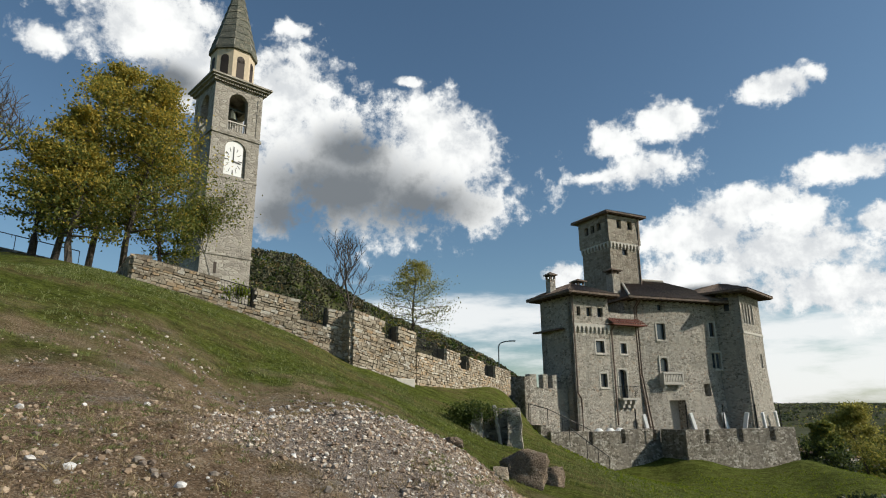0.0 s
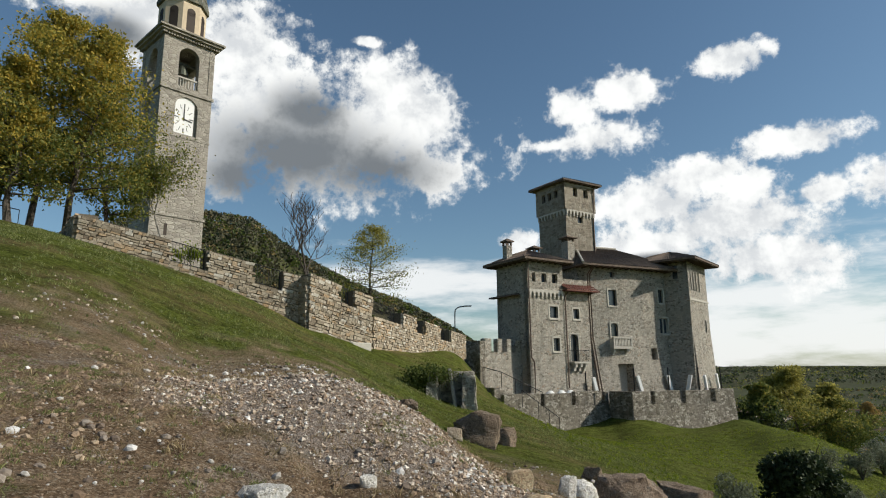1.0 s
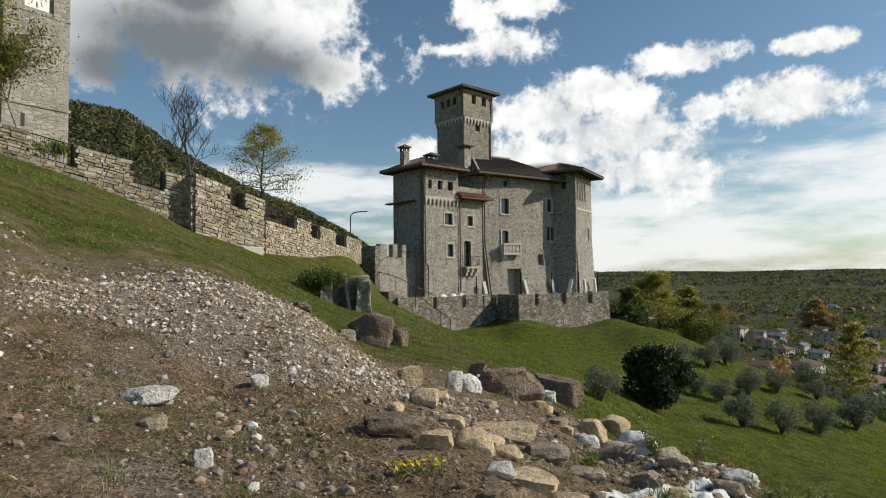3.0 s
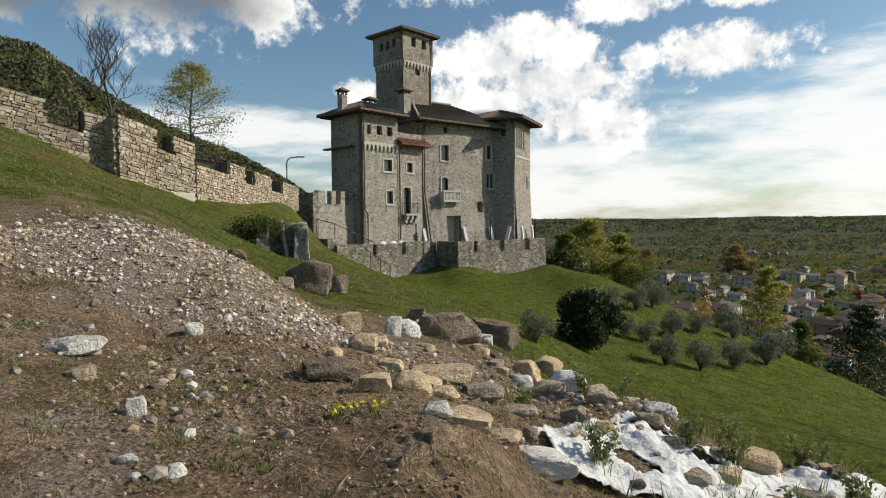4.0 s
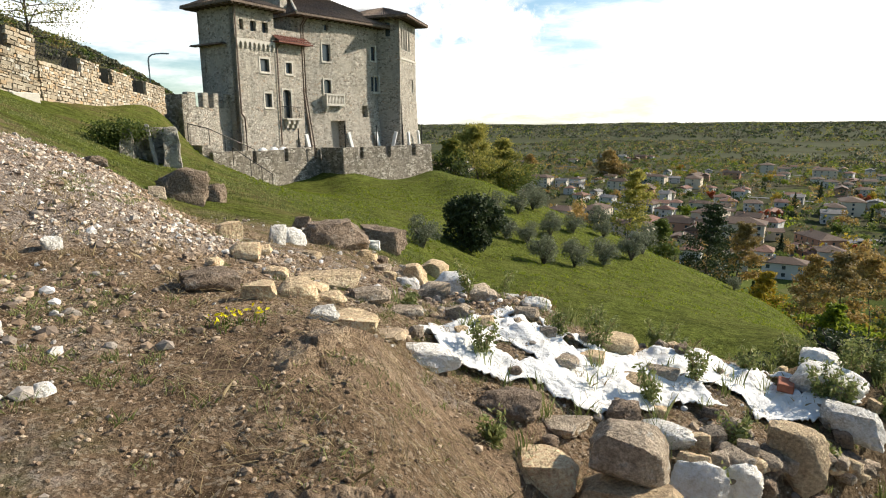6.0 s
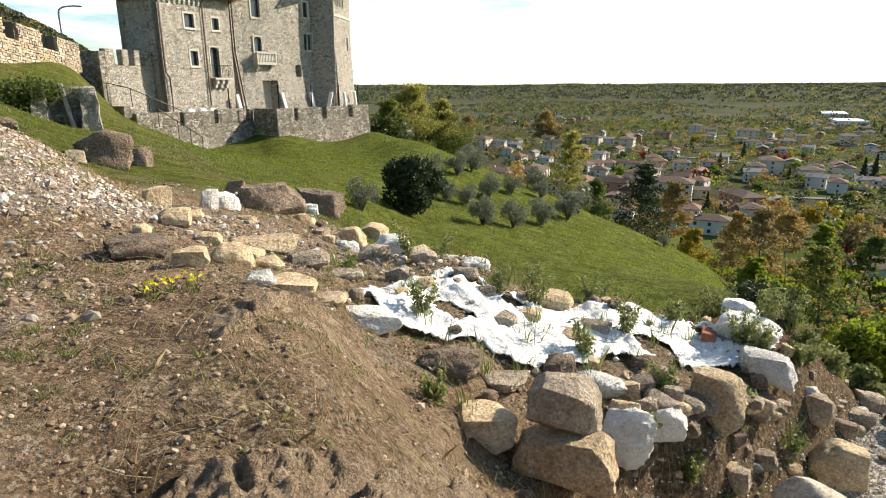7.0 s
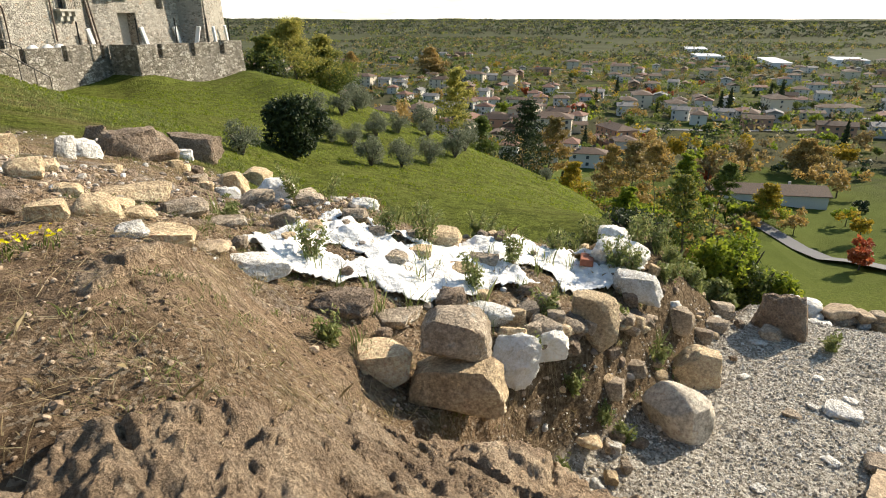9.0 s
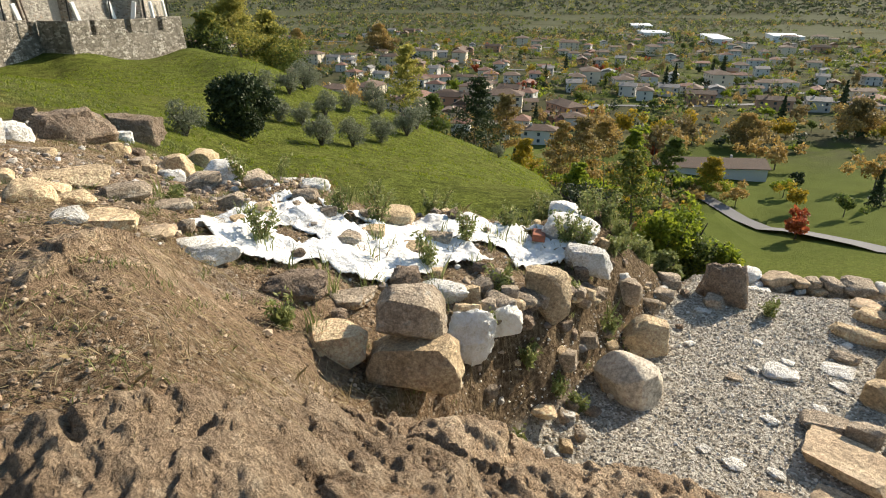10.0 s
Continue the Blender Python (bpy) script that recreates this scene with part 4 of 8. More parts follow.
downpipe(m_lf, [(0.05, -0.1, 8.5), (0.05, -0.1, 1.0), (0.3, -0.15, 0.6), (0.3, -0.15, -2.6)])
downpipe(m_lf, [(3.9, -0.6, 6.4), (3.85, -0.1, 5.9), (3.85, -0.1, -1.4)])
downpipe(m_mh, [(0.25, -0.9, 8.7), (0.2, -0.12, 8.0), (0.2, -0.14, 2.6), (0.5, -0.6, -2.4)])
downpipe(m_mh, [(0.42, -0.9, 8.7), (0.4, -0.14, 8.0), (0.4, -0.16, 2.6), (0.75, -0.65, -2.4)])
downpipe(m_kr, [(3.4, -0.3, 16.6), (3.4, -0.07, 13.3), (3.4, -0.07, 10.6)])
downpipe(m_mh, [(9.45, -0.5, 8.6), (9.4, -0.1, 7.9), (9.3, -0.12, 3.0), (9.7, -0.7, -2.2)])

# ---- rampart in front of the castle ----
P0, P1, P2, P3 = Vector((7.26, 43.40, 0)), Vector((16.34, 48.0, 0)), Vector((17.33, 45.62, 0)), Vector((27.37, 49.43, 0))
rampart = thing("rampart", "low weathered stone rampart with narrow slots round the castle foot", "wall", Matrix.Translation((17, 47, -5)))
INTO_RAMPART = Matrix.Translation((-17, -47, 5))


def rpart(name, bm, material, m, label=""):
    ob = part(name, bm, material, rampart, label)
    ob.matrix_local = INTO_RAMPART @ m
    return ob


def run(a, b):
    d = b - a
    return at(a, math.degrees(math.atan2(-d.x, d.y))), d.length


def parapet(a, b, slots, depth=0.45, foot=-6.0):
    m, n = run(a, b)
    rpart("wall", pierced(n, foot, -2.6, depth, [], 0.25), M_PARAPET, m)
    edges = [0.0] + [s for pair in slots for s in pair] + [n]
    for x0, x1 in zip(edges[::2], edges[1::2]):
        top = -1.66 + 0.05 * math.sin(3 * x0)
        rpart("merlon", box(x0, 0.0, -2.6, x1, depth - 0.02, top, 0.03), M_PARAPET, m)


parapet(P0, P1, [(3.25, 3.62), (6.3, 6.66), (9.45, 9.75)])
parapet(P1, P2, [])
parapet(P2, P3, [(1.65, 2.15), (4.82, 5.35), (8.05, 8.55)])
parapet(P3, P3 + heading(10) * 6, [])
bm = prism([(P0.x, P0.y), (P1.x, P1.y), (P2.x, P2.y), (P3.x, P3.y), (P3.x - 3, P3.y + 10), (P0.x + 6, P0.y + 14), (P0.x - 1, P0.y + 5)], -6.0, -2.62)
bmesh.ops.scale(bm, vec=(0.985, 0.985, 1), verts=bm.verts, space=Matrix.Translation((-17, -49, 0)))
rpart("terrace_fill", bm, M_PARAPET, Matrix.Identity(4))
# crenellated link between the curtain wall and the west tower
C0, C1 = Vector((6.28, 45.57, 0)), Vector((9.51, 47.83, 0))
m_cw, n_cw = run(C0, C1)
rpart("wall", pierced(n_cw - 0.03, -4.0, 1.36, 0.5, []), M_CASTLE, m_cw)
for x0, x1 in ((0.0, 0.72), (1.33, 1.86), (2.33, 2.87), (3.3, 3.86)):
    rpart("merlon", box(x0, 0.0, 1.36, x1, 0.48, 2.38, 0.03), M_CASTLE, m_cw)
rpart("wall", box(-0.5, 0.0, -3.0, -0.003, 4.0, 2.2), M_PARAPET, m_cw)


def handrail(points, label, height=1.0, spacing=1.1, pickets=0):
    """A steel handrail on posts along points on the floor."""
    base = Vector(points[0])
    rail = thing("handrail", label, "railing", Matrix.Translation(base))
    pts = [Vector(p) - base for p in points]
    up = Vector((0, 0, height))
    part("rail", tube([p + up for p in pts], 0.03, 6), M_IRON, rail)
    for a, b in zip(pts, pts[1:]):
        n = max(1, round((b - a).length / spacing))
        for i in range(n + (b is pts[-1])):
            p = a.lerp(b, i / n)
            part("post", tube([p - Vector((0, 0, 0.15)), p + up], 0.022, 5), M_IRON, rail)
    return rail


steps = thing("stone_stairs", "dark stone stairs running down along the wall", "stairs", Matrix.Translation((6.4, 44.6, -1.2)))
for i in range(9):
    x = 0.42 * i
    part("step", box(x - 0.1, -0.8, -2.2 - 0.19 * i, x + 0.36, 0.7, -0.19 * i), M_PARAPET, steps).matrix_local = pose(0, 0, 0, 0, 0, 27)
handrail([(5.9, 44.0, -0.75), (7.2, 43.9, -1.1), (10.4, 45.0, -2.6)], "dark steel handrail beside the castle stairs")
handrail([(8.4, 42.6, -2.35), (9.6, 43.0, -3.2), (11.2, 43.6, -4.3)], "dark steel handrail down to the lawn")


def lamp_pole(x, y, z0, z1):
    ob = thing("lamp_pole", "thin dark iron pole behind the rampart", "pole", Matrix.Translation((x, y, z0)), group="poles on the rampart")
    part("pole", tube([(0, 0, 0), (0, 0, z1 - z0)], 0.05, 6), M_IRON, ob)
    part("finial", tube([(0, 0, z1 - z0), (0, 0, z1 - z0 + 0.18)], 0.08, 6, 0.02), M_IRON, ob)


m_p2, _ = run(P2, P3)
for s in (0.95, 4.45, 7.7, 10.2):
    q = m_p2 @ Vector((s, 0.75, 0))
    lamp_pole(q.x, q.y, -2.62, -0.05)
q = run(P0, P1)[0] @ Vector((8.6, 0.8, 0))
lamp_pole(q.x, q.y, -2.62, -0.3)


def raking_slab(m, x, h, tilt, label="white plastic-wrapped slab leaning against the castle"):
    ob = thing("wrapped_slab", label, "slab", m @ Matrix.Translation((x, -0.75, -2.6)), group="wrapped slabs")
    o = part("slab", box(-0.16, -0.1, 0, 0.16, 0.1, h, 0.03), M_SHEET, ob)
    o.matrix_local = pose(0, 0, 0.03, 0, tilt, 0)
    s = part("foot", box(-0.2, -0.12, 0, 0.2, 0.12, 0.06), M_SHEET, ob)


for m, x, h, tilt in ((m_mh, 0.2, 2.0, -14), (m_mh, 4.9, 2.1, -16), (m_mh, 8.2, 2.1, -16), (m_rl, 4.2, 2.1, 14), (m_rr, 0.2, 2.1, -16), (m_rr, 3.6, 2.2, -18)):
    raking_slab(m, x, h, tilt)


def covered_bale(m, x, y):
    ob = thing("covered_bale", "rounded bale under a white plastic cover", "bale", m @ Matrix.Translation((x, y, -2.61)), group="bales on the rampart")
    bm = bmesh.new()
    bmesh.ops.create_icosphere(bm, subdivisions=3, radius=1)
    for v in bm.verts:
        v.co = Vector((v.co.x * 0.5, v.co.y * 0.35, max(0, v.co.z * 0.6 + 0.5))) + 0.05 * noise.noise_vector(v.co * 3)
        v.co.z = max(v.co.z, 0)
    part("cover", bm, M_SHEET, ob, smooth=True)


m_p1, _ = run(P0, P1)
for x in (5.0, 6.1, 7.0):
    covered_bale(m_p1, x, 0.9)
# ---- bell tower ----
BELL = Vector((-22.6, 54.6, 0))  # its corner towards the path
bell = thing("bell_tower", "tall square stone bell tower with a clock and a slate spire", "tower", Matrix.Translation((BELL.x, BELL.y, 6)))
INTO_BELL = Matrix.Translation((-BELL.x, -BELL.y, -6))
BW = 5.0
m_bf, m_bl = at(BELL, -47), at(BELL + heading(43) * BW, -137)


def bpart(name, bm, material, m, label=""):
    ob = part(name, bm, material, bell, label)
    ob.matrix_local = INTO_BELL @ m
    return ob


def arch_spandrel(x0, x1, z1, depth, y=0.0, seg=7):
    """The two corners that turn the head of a square opening into a round arch."""
    bm = bmesh.new()
    cx, rad = (x0 + x1) / 2, (x1 - x0) / 2
    for side in (-1, 1):
        for i in range(seg):
            a0, a1 = math.pi / 2 * i / seg, math.pi / 2 * (i + 1) / seg
            xa, za = rad * math.cos(a0), z1 - rad + rad * math.sin(a0)
            xb, zb = rad * math.cos(a1), z1 - rad + rad * math.sin(a1)
            q = [(cx + side * xa, y, za), (cx + side * xb, y, zb), (cx + side * xb, y, z1), (cx + side * xa, y, z1)]
            lo = [bm.verts.new(p) for p in q]
            hi = [bm.verts.new((p[0], y + depth, p[2])) for p in q]
            bm.faces.new(lo), bm.faces.new(hi[::-1])
            for k in range(4):
                bm.faces.new((lo[k], lo[(k + 1) % 4], hi[(k + 1) % 4], hi[k]))
    bmesh.ops.remove_doubles(bm, verts=bm.verts, dist=0.001)
    return bm


BZ = {"base": 2.0, "string": 14.3, "clock": (22.4, 26.2), "sill": 26.9, "arch": (27.2, 31.0), "eave": 32.0}
for m, width in ((m_bf, BW), (m_bl, BW - 0.003)):
    holes = [(1.5, 27.2, 3.5, 31.35), (1.45, 22.4, 3.7, 26.2)]
    bpart("wall", pierced(width, 2.0, 32.2, 0.7, holes), M_BELL, m)
    bpart("belfry_arch", arch_spandrel(1.5, 3.5, 31.35, 0.5, 0.02), M_BELL, m)
    bpart("niche_arch", arch_spandrel(1.45, 3.7, 26.2, 0.25, 0.02), M_BELL, m)
    bpart("niche_back", box(1.4, 0.3, 22.3, 3.75, 0.6, 26.3), M_BELL, m)
    for z, o, h in ((26.55, 0.14, 0.3), (14.2, 0.10, 0.25), (22.0, 0.05, 0.2)):
        bpart("string_course", box(-o, -o, z, BW + o, 0.0, z + h), M_BELL, m)
    bm = bmesh.new()
    for i in range(8):
        x = 1.6 + 1.8 * i / 7
        add_tube(bm, [(x, 0.2, 27.2), (x, 0.2, 27.6), (x, 0.2, 28.1)], 0.07, 6, 0.05)
    add_box(bm, 1.5, 0.1, 28.1, 3.5, 0.3, 28.25)
    bpart("balustrade", bm, M_PALE, m, "short stone balusters in the belfry opening")
    for i in range(22):
        bpart("dentil", box(-0.35 + i * 0.265, -0.32, 32.0, -0.2 + i * 0.265, 0.0, 32.28), M_BELL, m)
    for x in (0.0, BW - 0.5):
        bpart("pilaster", box(x if x else -0.06, -0.06, 26.9, x + 0.5, 0.0, 32.0), M_BELL, m)
bpart("wall", box(0.7, BW - 0.6, 2.0, BW, BW - 0.002, 32.2), M_BELL, m_bf)
bm = bmesh.new()
add_box(bm, BW - 0.7, 0.7, 2.0, BW - 0.002, BW - 0.6, 27.0)
add_box(bm, BW - 0.7, 0.7, 30.8, BW - 0.002, BW - 0.6, 32.2)
bpart("wall", bm, M_BELL, m_bf)
bpart("floor_slab", box(0.7, 0.7, 26.7, BW - 0.7, BW - 0.7, 27.0), M_WOOD_AND_VOID, m_bf)
bm = bmesh.new()
add_box(bm, -0.55, -0.55, 32.28, BW + 0.55, BW + 0.55, 32.5)
add_box(bm, -0.75, -0.75, 32.5, BW + 0.75, BW + 0.75, 32.68)
bpart("cornice", bm, M_BELL, m_bf, "projecting stone cornice")
bm = bmesh.new()
add_tube(bm, [(2.5, 1.6, 30.2), (2.5, 1.6, 29.9), (2.5, 1.6, 29.6), (2.5, 1.6, 29.0)], 0.25, 12, 0.6)
add_box(bm, 1.2, 1.5, 30.2, 3.8, 1.7, 30.4)
bpart("bell", bm, M_BRONZE, m_bf, "bronze bell on a beam in the belfry")
dial = bpart("clock_dial", box(1.55, 0.16, 22.5, 3.4, 0.22, 25.3), M_DIAL, m_bf, "white arched clock face with black marks")
part("dial_head", arch_spandrel(1.45, 3.5, 26.15, 0.05, 0.17), M_BELL, dial)
bm = bmesh.new()
add_box(bm, 1.55, 0.165, 25.3, 3.4, 0.215, 26.15)
part("dial_top", bm, M_DIAL, dial)
bm = bmesh.new()
for i in range(12):
    a = math.pi * i / 6
    rx, rz = 0.72, 1.25
    add_box(bm, -0.025 if i % 3 else -0.05, -0.02, -0.2, 0.025 if i % 3 else 0.05, 0.0, 0.2,
            Matrix.Translation((2.45 + rx * math.sin(a), 0.155, 24.1 + rz * math.cos(a))) @ pose(0, 0, 0, 0, math.degrees(math.atan2(rx * math.sin(a), rz * math.cos(a))), 0))
part("hour_marks", bm, M_BLACK, dial)
bm = bmesh.new()
add_box(bm, -0.05, -0.02, -0.2, 0.05, 0.0, 1.1, Matrix.Translation((2.45, 0.13, 24.0)))
add_box(bm, -0.07, -0.02, -0.15, 0.07, 0.0, 0.8, Matrix.Translation((2.45, 0.13, 24.0)) @ pose(0, 0, 0, 0, 100, 0))
part("clock_hands", bm, M_BLACK, dial)
# no holes in the wall here: dark solids paint the shade inside the openings
bpart("oculus", tube([(1.55, -0.03, 19.6), (1.55, 0.05, 19.6)], 0.38, 16), M_WOOD_AND_VOID, m_bf, "small round opening, its inner shade a solid dark disc")
bpart("slit_window", box(1.35, -0.012, 12.4, 1.65, 0.05, 13.5), M_WOOD_AND_VOID, m_bf)


def octagon(cx, cy, rad, turn=22.5):
    return [(cx + rad * math.cos(radians(turn + 45 * i)), cy + rad * math.sin(radians(turn + 45 * i))) for i in range(8)]


c8 = BW / 2
drum = bpart("drum", prism(octagon(c8, c8, 2.25), 32.68, 36.6), M_PLASTER, m_bf, "octagonal cream plaster drum with arched openings")
for i in range(8):
    a = radians(45 * i)
    m = Matrix.Translation((c8, c8, 0)) @ Matrix.Rotation(a, 4, "Z") @ Matrix.Translation((2.25 * math.cos(radians(22.5)), 0, 0))
    # the drum is solid; the block's dark colour stands for the unlit inside
    bm = bmesh.new()
    add_box(bm, -0.3, -0.42, 33.4, 0.012, 0.42, 35.5)
    add_tube(bm, [(-0.3, 0, 35.5), (0.012, 0, 35.5)], 0.42, 14)
    part("opening", bm, M_WOOD_AND_VOID, drum, "arched opening, its inner shade a solid dark block").matrix_local = m
bpart("drum_cornice", prism(octagon(c8, c8, 2.5), 36.6, 36.9), M_SPIRE, m_bf)
bm = bmesh.new()
plan = octagon(c8, c8, 2.45)
rings = []
for i in range(11):
    t = i / 10
    for k in (0.05, 0.0):
        rings.append([bm.verts.new((x, y, 36.9 + 9.5 * t)) for x, y in octagon(c8, c8, 2.45 * (1 - t) + 0.05 + (0.05 - k if i else 0))])
for lo, hi in zip(rings, rings[1:]):
    for i in range(8):
        bm.faces.new((lo[i], lo[(i + 1) % 8], hi[(i + 1) % 8], hi[i]))
bm.faces.new(rings[0][::-1]), bm.faces.new(rings[-1])
spire = bpart("spire", bm, M_SPIRE, m_bf, "steep octagonal grey-green slate spire")
bm = bmesh.new()
for p in plan:
    add_tube(bm, [(p[0], p[1], 36.9), (c8, c8, 46.4)], 0.07, 5, 0.03)
part("ribs", bm, M_BELL, spire)

# ---- curtain wall ----
def stone_mesh(seed):
    """A rough squared stone, unit sized, its face towards -y."""
    rnd = random.Random(seed)
    bm = bmesh.new()
    add_box(bm, -0.5, -0.5, -0.5, 0.5, 0.5, 0.5)
    front = [f for f in bm.faces if f.normal.y < -0.5 or all(v.co.y < -0.4 for v in f.verts)]
    bmesh.ops.inset_region(bm, faces=front, thickness=0.10, depth=0.0)
    for f in front:
        for v in f.verts:
            v.co.y -= 0.18 + rnd.uniform(-0.08, 0.08)
            v.co.x += rnd.uniform(-0.05, 0.05)
            v.co.z += rnd.uniform(-0.06, 0.06)
    for v in bm.verts:
        v.co.x += rnd.uniform(-0.05, 0.05)
        v.co.z += rnd.uniform(-0.07, 0.07)
    me = bpy.data.meshes.new("stone")
    bmesh.ops.recalc_face_normals(bm, faces=bm.faces)
    bm.to_mesh(me)
    bm.free()
    return me


STONES = [stone_mesh(i) for i in range(10)]
for s in STONES:
    s.materials.append(M_COURSE)
STONE_CO = [np.array([v.co[:] for v in s.vertices]) for s in STONES]
STONE_FA = [[tuple(p.vertices) for p in s.polygons] for s in STONES]


def courses(owner, m_local, length, low, top, gaps, seed, picked=0, y=0.0):
    """Stones laid in courses that follow the slope of the wall. low, top: functions of x; gaps: (x0, x1, drop) crenels. The first `picked` become parts, the others one mesh."""
    rnd = random.Random(seed)
    cos, fas, count, singles = [], [], 0, 0
    tallest = max(top(x) - low(x) for x in (0, length / 2, length))
    v = 0.0
    while v < tallest:
        h = rnd.uniform(0.09, 0.17)
        x = rnd.uniform(-0.2, 0)
        while x < length:
            w = rnd.choice((rnd.uniform(0.11, 0.2), rnd.uniform(0.18, 0.4)))
            x0, x1 = max(0, x), min(length, x + w)
            x += w
            xm = (x0 + x1) / 2
            if x1 - x0 < 0.07:
                continue
            head = top(xm) - sum(d for a, b, d in gaps if a < xm < b)
            z = top(xm) - tallest + v + h / 2
            if z + h * 0.35 > head or z < low(xm) - 0.15:
                continue
            x0 = max([x0] + [b for a, b, d in gaps if a < b < xm + w and x0 < b < xm and z > top(b) - d])
            tilt = (top(xm + 0.1) - top(xm - 0.1)) / 0.2
            k = rnd.randrange(10)
            size = (x1 - x0 - 0.02, 0.17, h * rnd.uniform(0.84, 1.06) - 0.016)
            place = m_local @ Matrix.Translation(((x0 + x1) / 2, y + rnd.uniform(-0.02, 0.025), z + rnd.uniform(-0.015, 0.015))) @ pose(0, 0, 0, 0, -math.degrees(math.atan(tilt)) + rnd.uniform(-4, 4), 0)
            if singles < picked and v > tallest * 0.25:
                ob = new("stone", STONES[k])
                ob.parent = owner
                ob.matrix_local = place @ Matrix.Diagonal((*size, 1))
                singles += 1
            else:
                mm = np.array(place @ Matrix.Diagonal((*size, 1)))
                cos.append(STONE_CO[k] @ mm[:3, :3].T + mm[:3, 3])
                fas += [tuple(i + count for i in f) for f in STONE_FA[k]]
                count += len(STONE_CO[k])
        v += h
    me = bpy.data.meshes.new("stones")
    me.from_pydata(np.concatenate(cos).tolist(), [], fas)
    me.materials.append(M_COURSES)
    ob = new("stones", me)
    ob.parent = owner
    ob["kind"] = "stuff"


curtain = thing("curtain_wall", "crenellated curtain wall of pale coursed rubble stone stepping down the hill", "wall", Matrix.Translation((-4.4, 27.5, 2)))
INTO_CURTAIN = Matrix.Translation((4.4, -27.5, -2))


def curtain_run(a, b, top, low, gaps, seed, thick=0.7, picked=0, core_to=None):
    m, n = run(a, b)
    ml = INTO_CURTAIN @ m
    courses(curtain, ml, n, low, top, gaps, seed, picked)
    marks = sorted({0.0, n, *[g[0] for g in gaps], *[g[1] for g in gaps]})
    for x0, x1 in zip(marks, marks[1:]):
        xm = (x0 + x1) / 2
        d = sum(g[2] for g in gaps if g[0] < xm < g[1]) + 0.02
        bm = bmesh.new()
        vs = [bm.verts.new(p) for p in ((x0, 0.05, low(x0) - 1.5), (x1, 0.05, low(x1) - 1.5), (x1, thick, low(x1) - 1.5), (x0, thick, low(x0) - 1.5),
                                        (x0, 0.05, top(x0) - d), (x1, 0.05, top(x1) - d), (x1, thick, top(x1) - d), (x0, thick, top(x0) - d))]
        for f in ((0, 3, 2, 1), (4, 5, 6, 7), (0, 1, 5, 4), (1, 2, 6, 5), (2, 3, 7, 6), (3, 0, 4, 7)):
            bm.faces.new([vs[i] for i in f])
        part("merlon" if d < 0.1 else "wall_core", bm, M_MORTAR, curtain).matrix_local = ml
        if d > 0.1:
            gap_rail(m, x0, x1, top(x0) - d, top(x1) - d)
    return m, n


def gap_rail(m, x0, x1, z0, z1):
    """A thin black railing that fills a crenel."""
    a, b = m @ Vector((x0 + 0.03, 0.45, z0)), m @ Vector((x1 - 0.03, 0.45, z1))
    ob = thing("railing", "thin black iron railing between two merlons", "railing", Matrix.Translation(a), group="railings on the curtain wall")
    d = b - a
    up = Vector((0, 0, 0.92))
    part("top_rail", tube([up, d + up], 0.022, 5), M_IRON, ob)
    part("bottom_rail", tube([up * 0.12, d + up * 0.12], 0.018, 5), M_IRON, ob)
    n = max(2, int(d.length / 0.12))
    for i in range(1, n):
        p = d * (i / n)
        part("bar", tube([p, p + up], 0.009, 4), M_IRON, ob)
    for p in (Vector((0, 0, 0)), d):
        part("post", tube([p - up * 0.05, p + up], 0.022, 5), M_IRON, ob)


W0, W1 = Vector((-12.55, 23.91, 0)), Vector((-4.56, 27.83, 0))
W2, W3 = Vector((-4.10, 27.30, 0)), Vector((-1.39, 29.57, 0))
W4, W5 = Vector((-1.42, 30.17, 0)), Vector((4.70, 44.75, 0))
curtain_run(W0, W1, lambda x: 6.18 - 0.205 * x, lambda x: 5.15 - 0.36 * x, [(3.35, 4.8, 0.88), (6.78, 8.1, 0.86)], 3, picked=170)
curtain_run(W2, W3, lambda x: 4.36 - 0.225 * x, lambda x: 1.85 - 0.22 * x, [(1.62, 2.45, 0.82)], 4, picked=110)
curtain_run(W4, W5, lambda x: 3.40 - 0.052 * x, lambda x: 0.95 + 0.0 * x, [(-0.1, 3.83, 0.7), (5.8, 7.27, 0.8), (10.12, 12.3, 0.8)], 5)
curtain_run(W0 + heading(35) * 5, W0, lambda x: 6.2, lambda x: 4.9, [], 6)
curtain_run(W1, W2, lambda x: 4.3, lambda x: 1.9, [], 7)
part("footing", box(2.2, -0.35, 0.6, 3.3, 0.0, 1.35, 0.04), M_PALE, curtain, "pale concrete footing block").matrix_local = INTO_CURTAIN @ run(W2, W3)[0]
# a low wall and a handrail on the crest beyond the trees
for a, b in (((45, 41), (38, 41)), ((38, 41), (31.5, 40))):
    p, q = (Vector((*heading(*k[:1], 0, k[1]).xy, 0)) for k in (a, b))
    m, n = run(p, q)
    zp, zq = gz(p.x, p.y), gz(q.x, q.y)
    crest = part("low_wall", prism([(0, 0), (n - 0.005, 0), (n - 0.005, 0.5), (0, 0.5)], -1.0, 0.9), M_PARAPET)
    for v in crest.data.vertices:
        v.co.z += zp + (zq - zp) * v.co.x / n
    crest.matrix_world = m
    tagged(crest, "low weathered stone wall on the grassy crest", "wall", "walls on the crest")
    handrail([m @ Vector((0.2, 0.25, zp + 0.85)), m @ Vector((n - 0.2, 0.25, zq + 0.85))], "thin steel handrail on the low crest wall", 0.9)
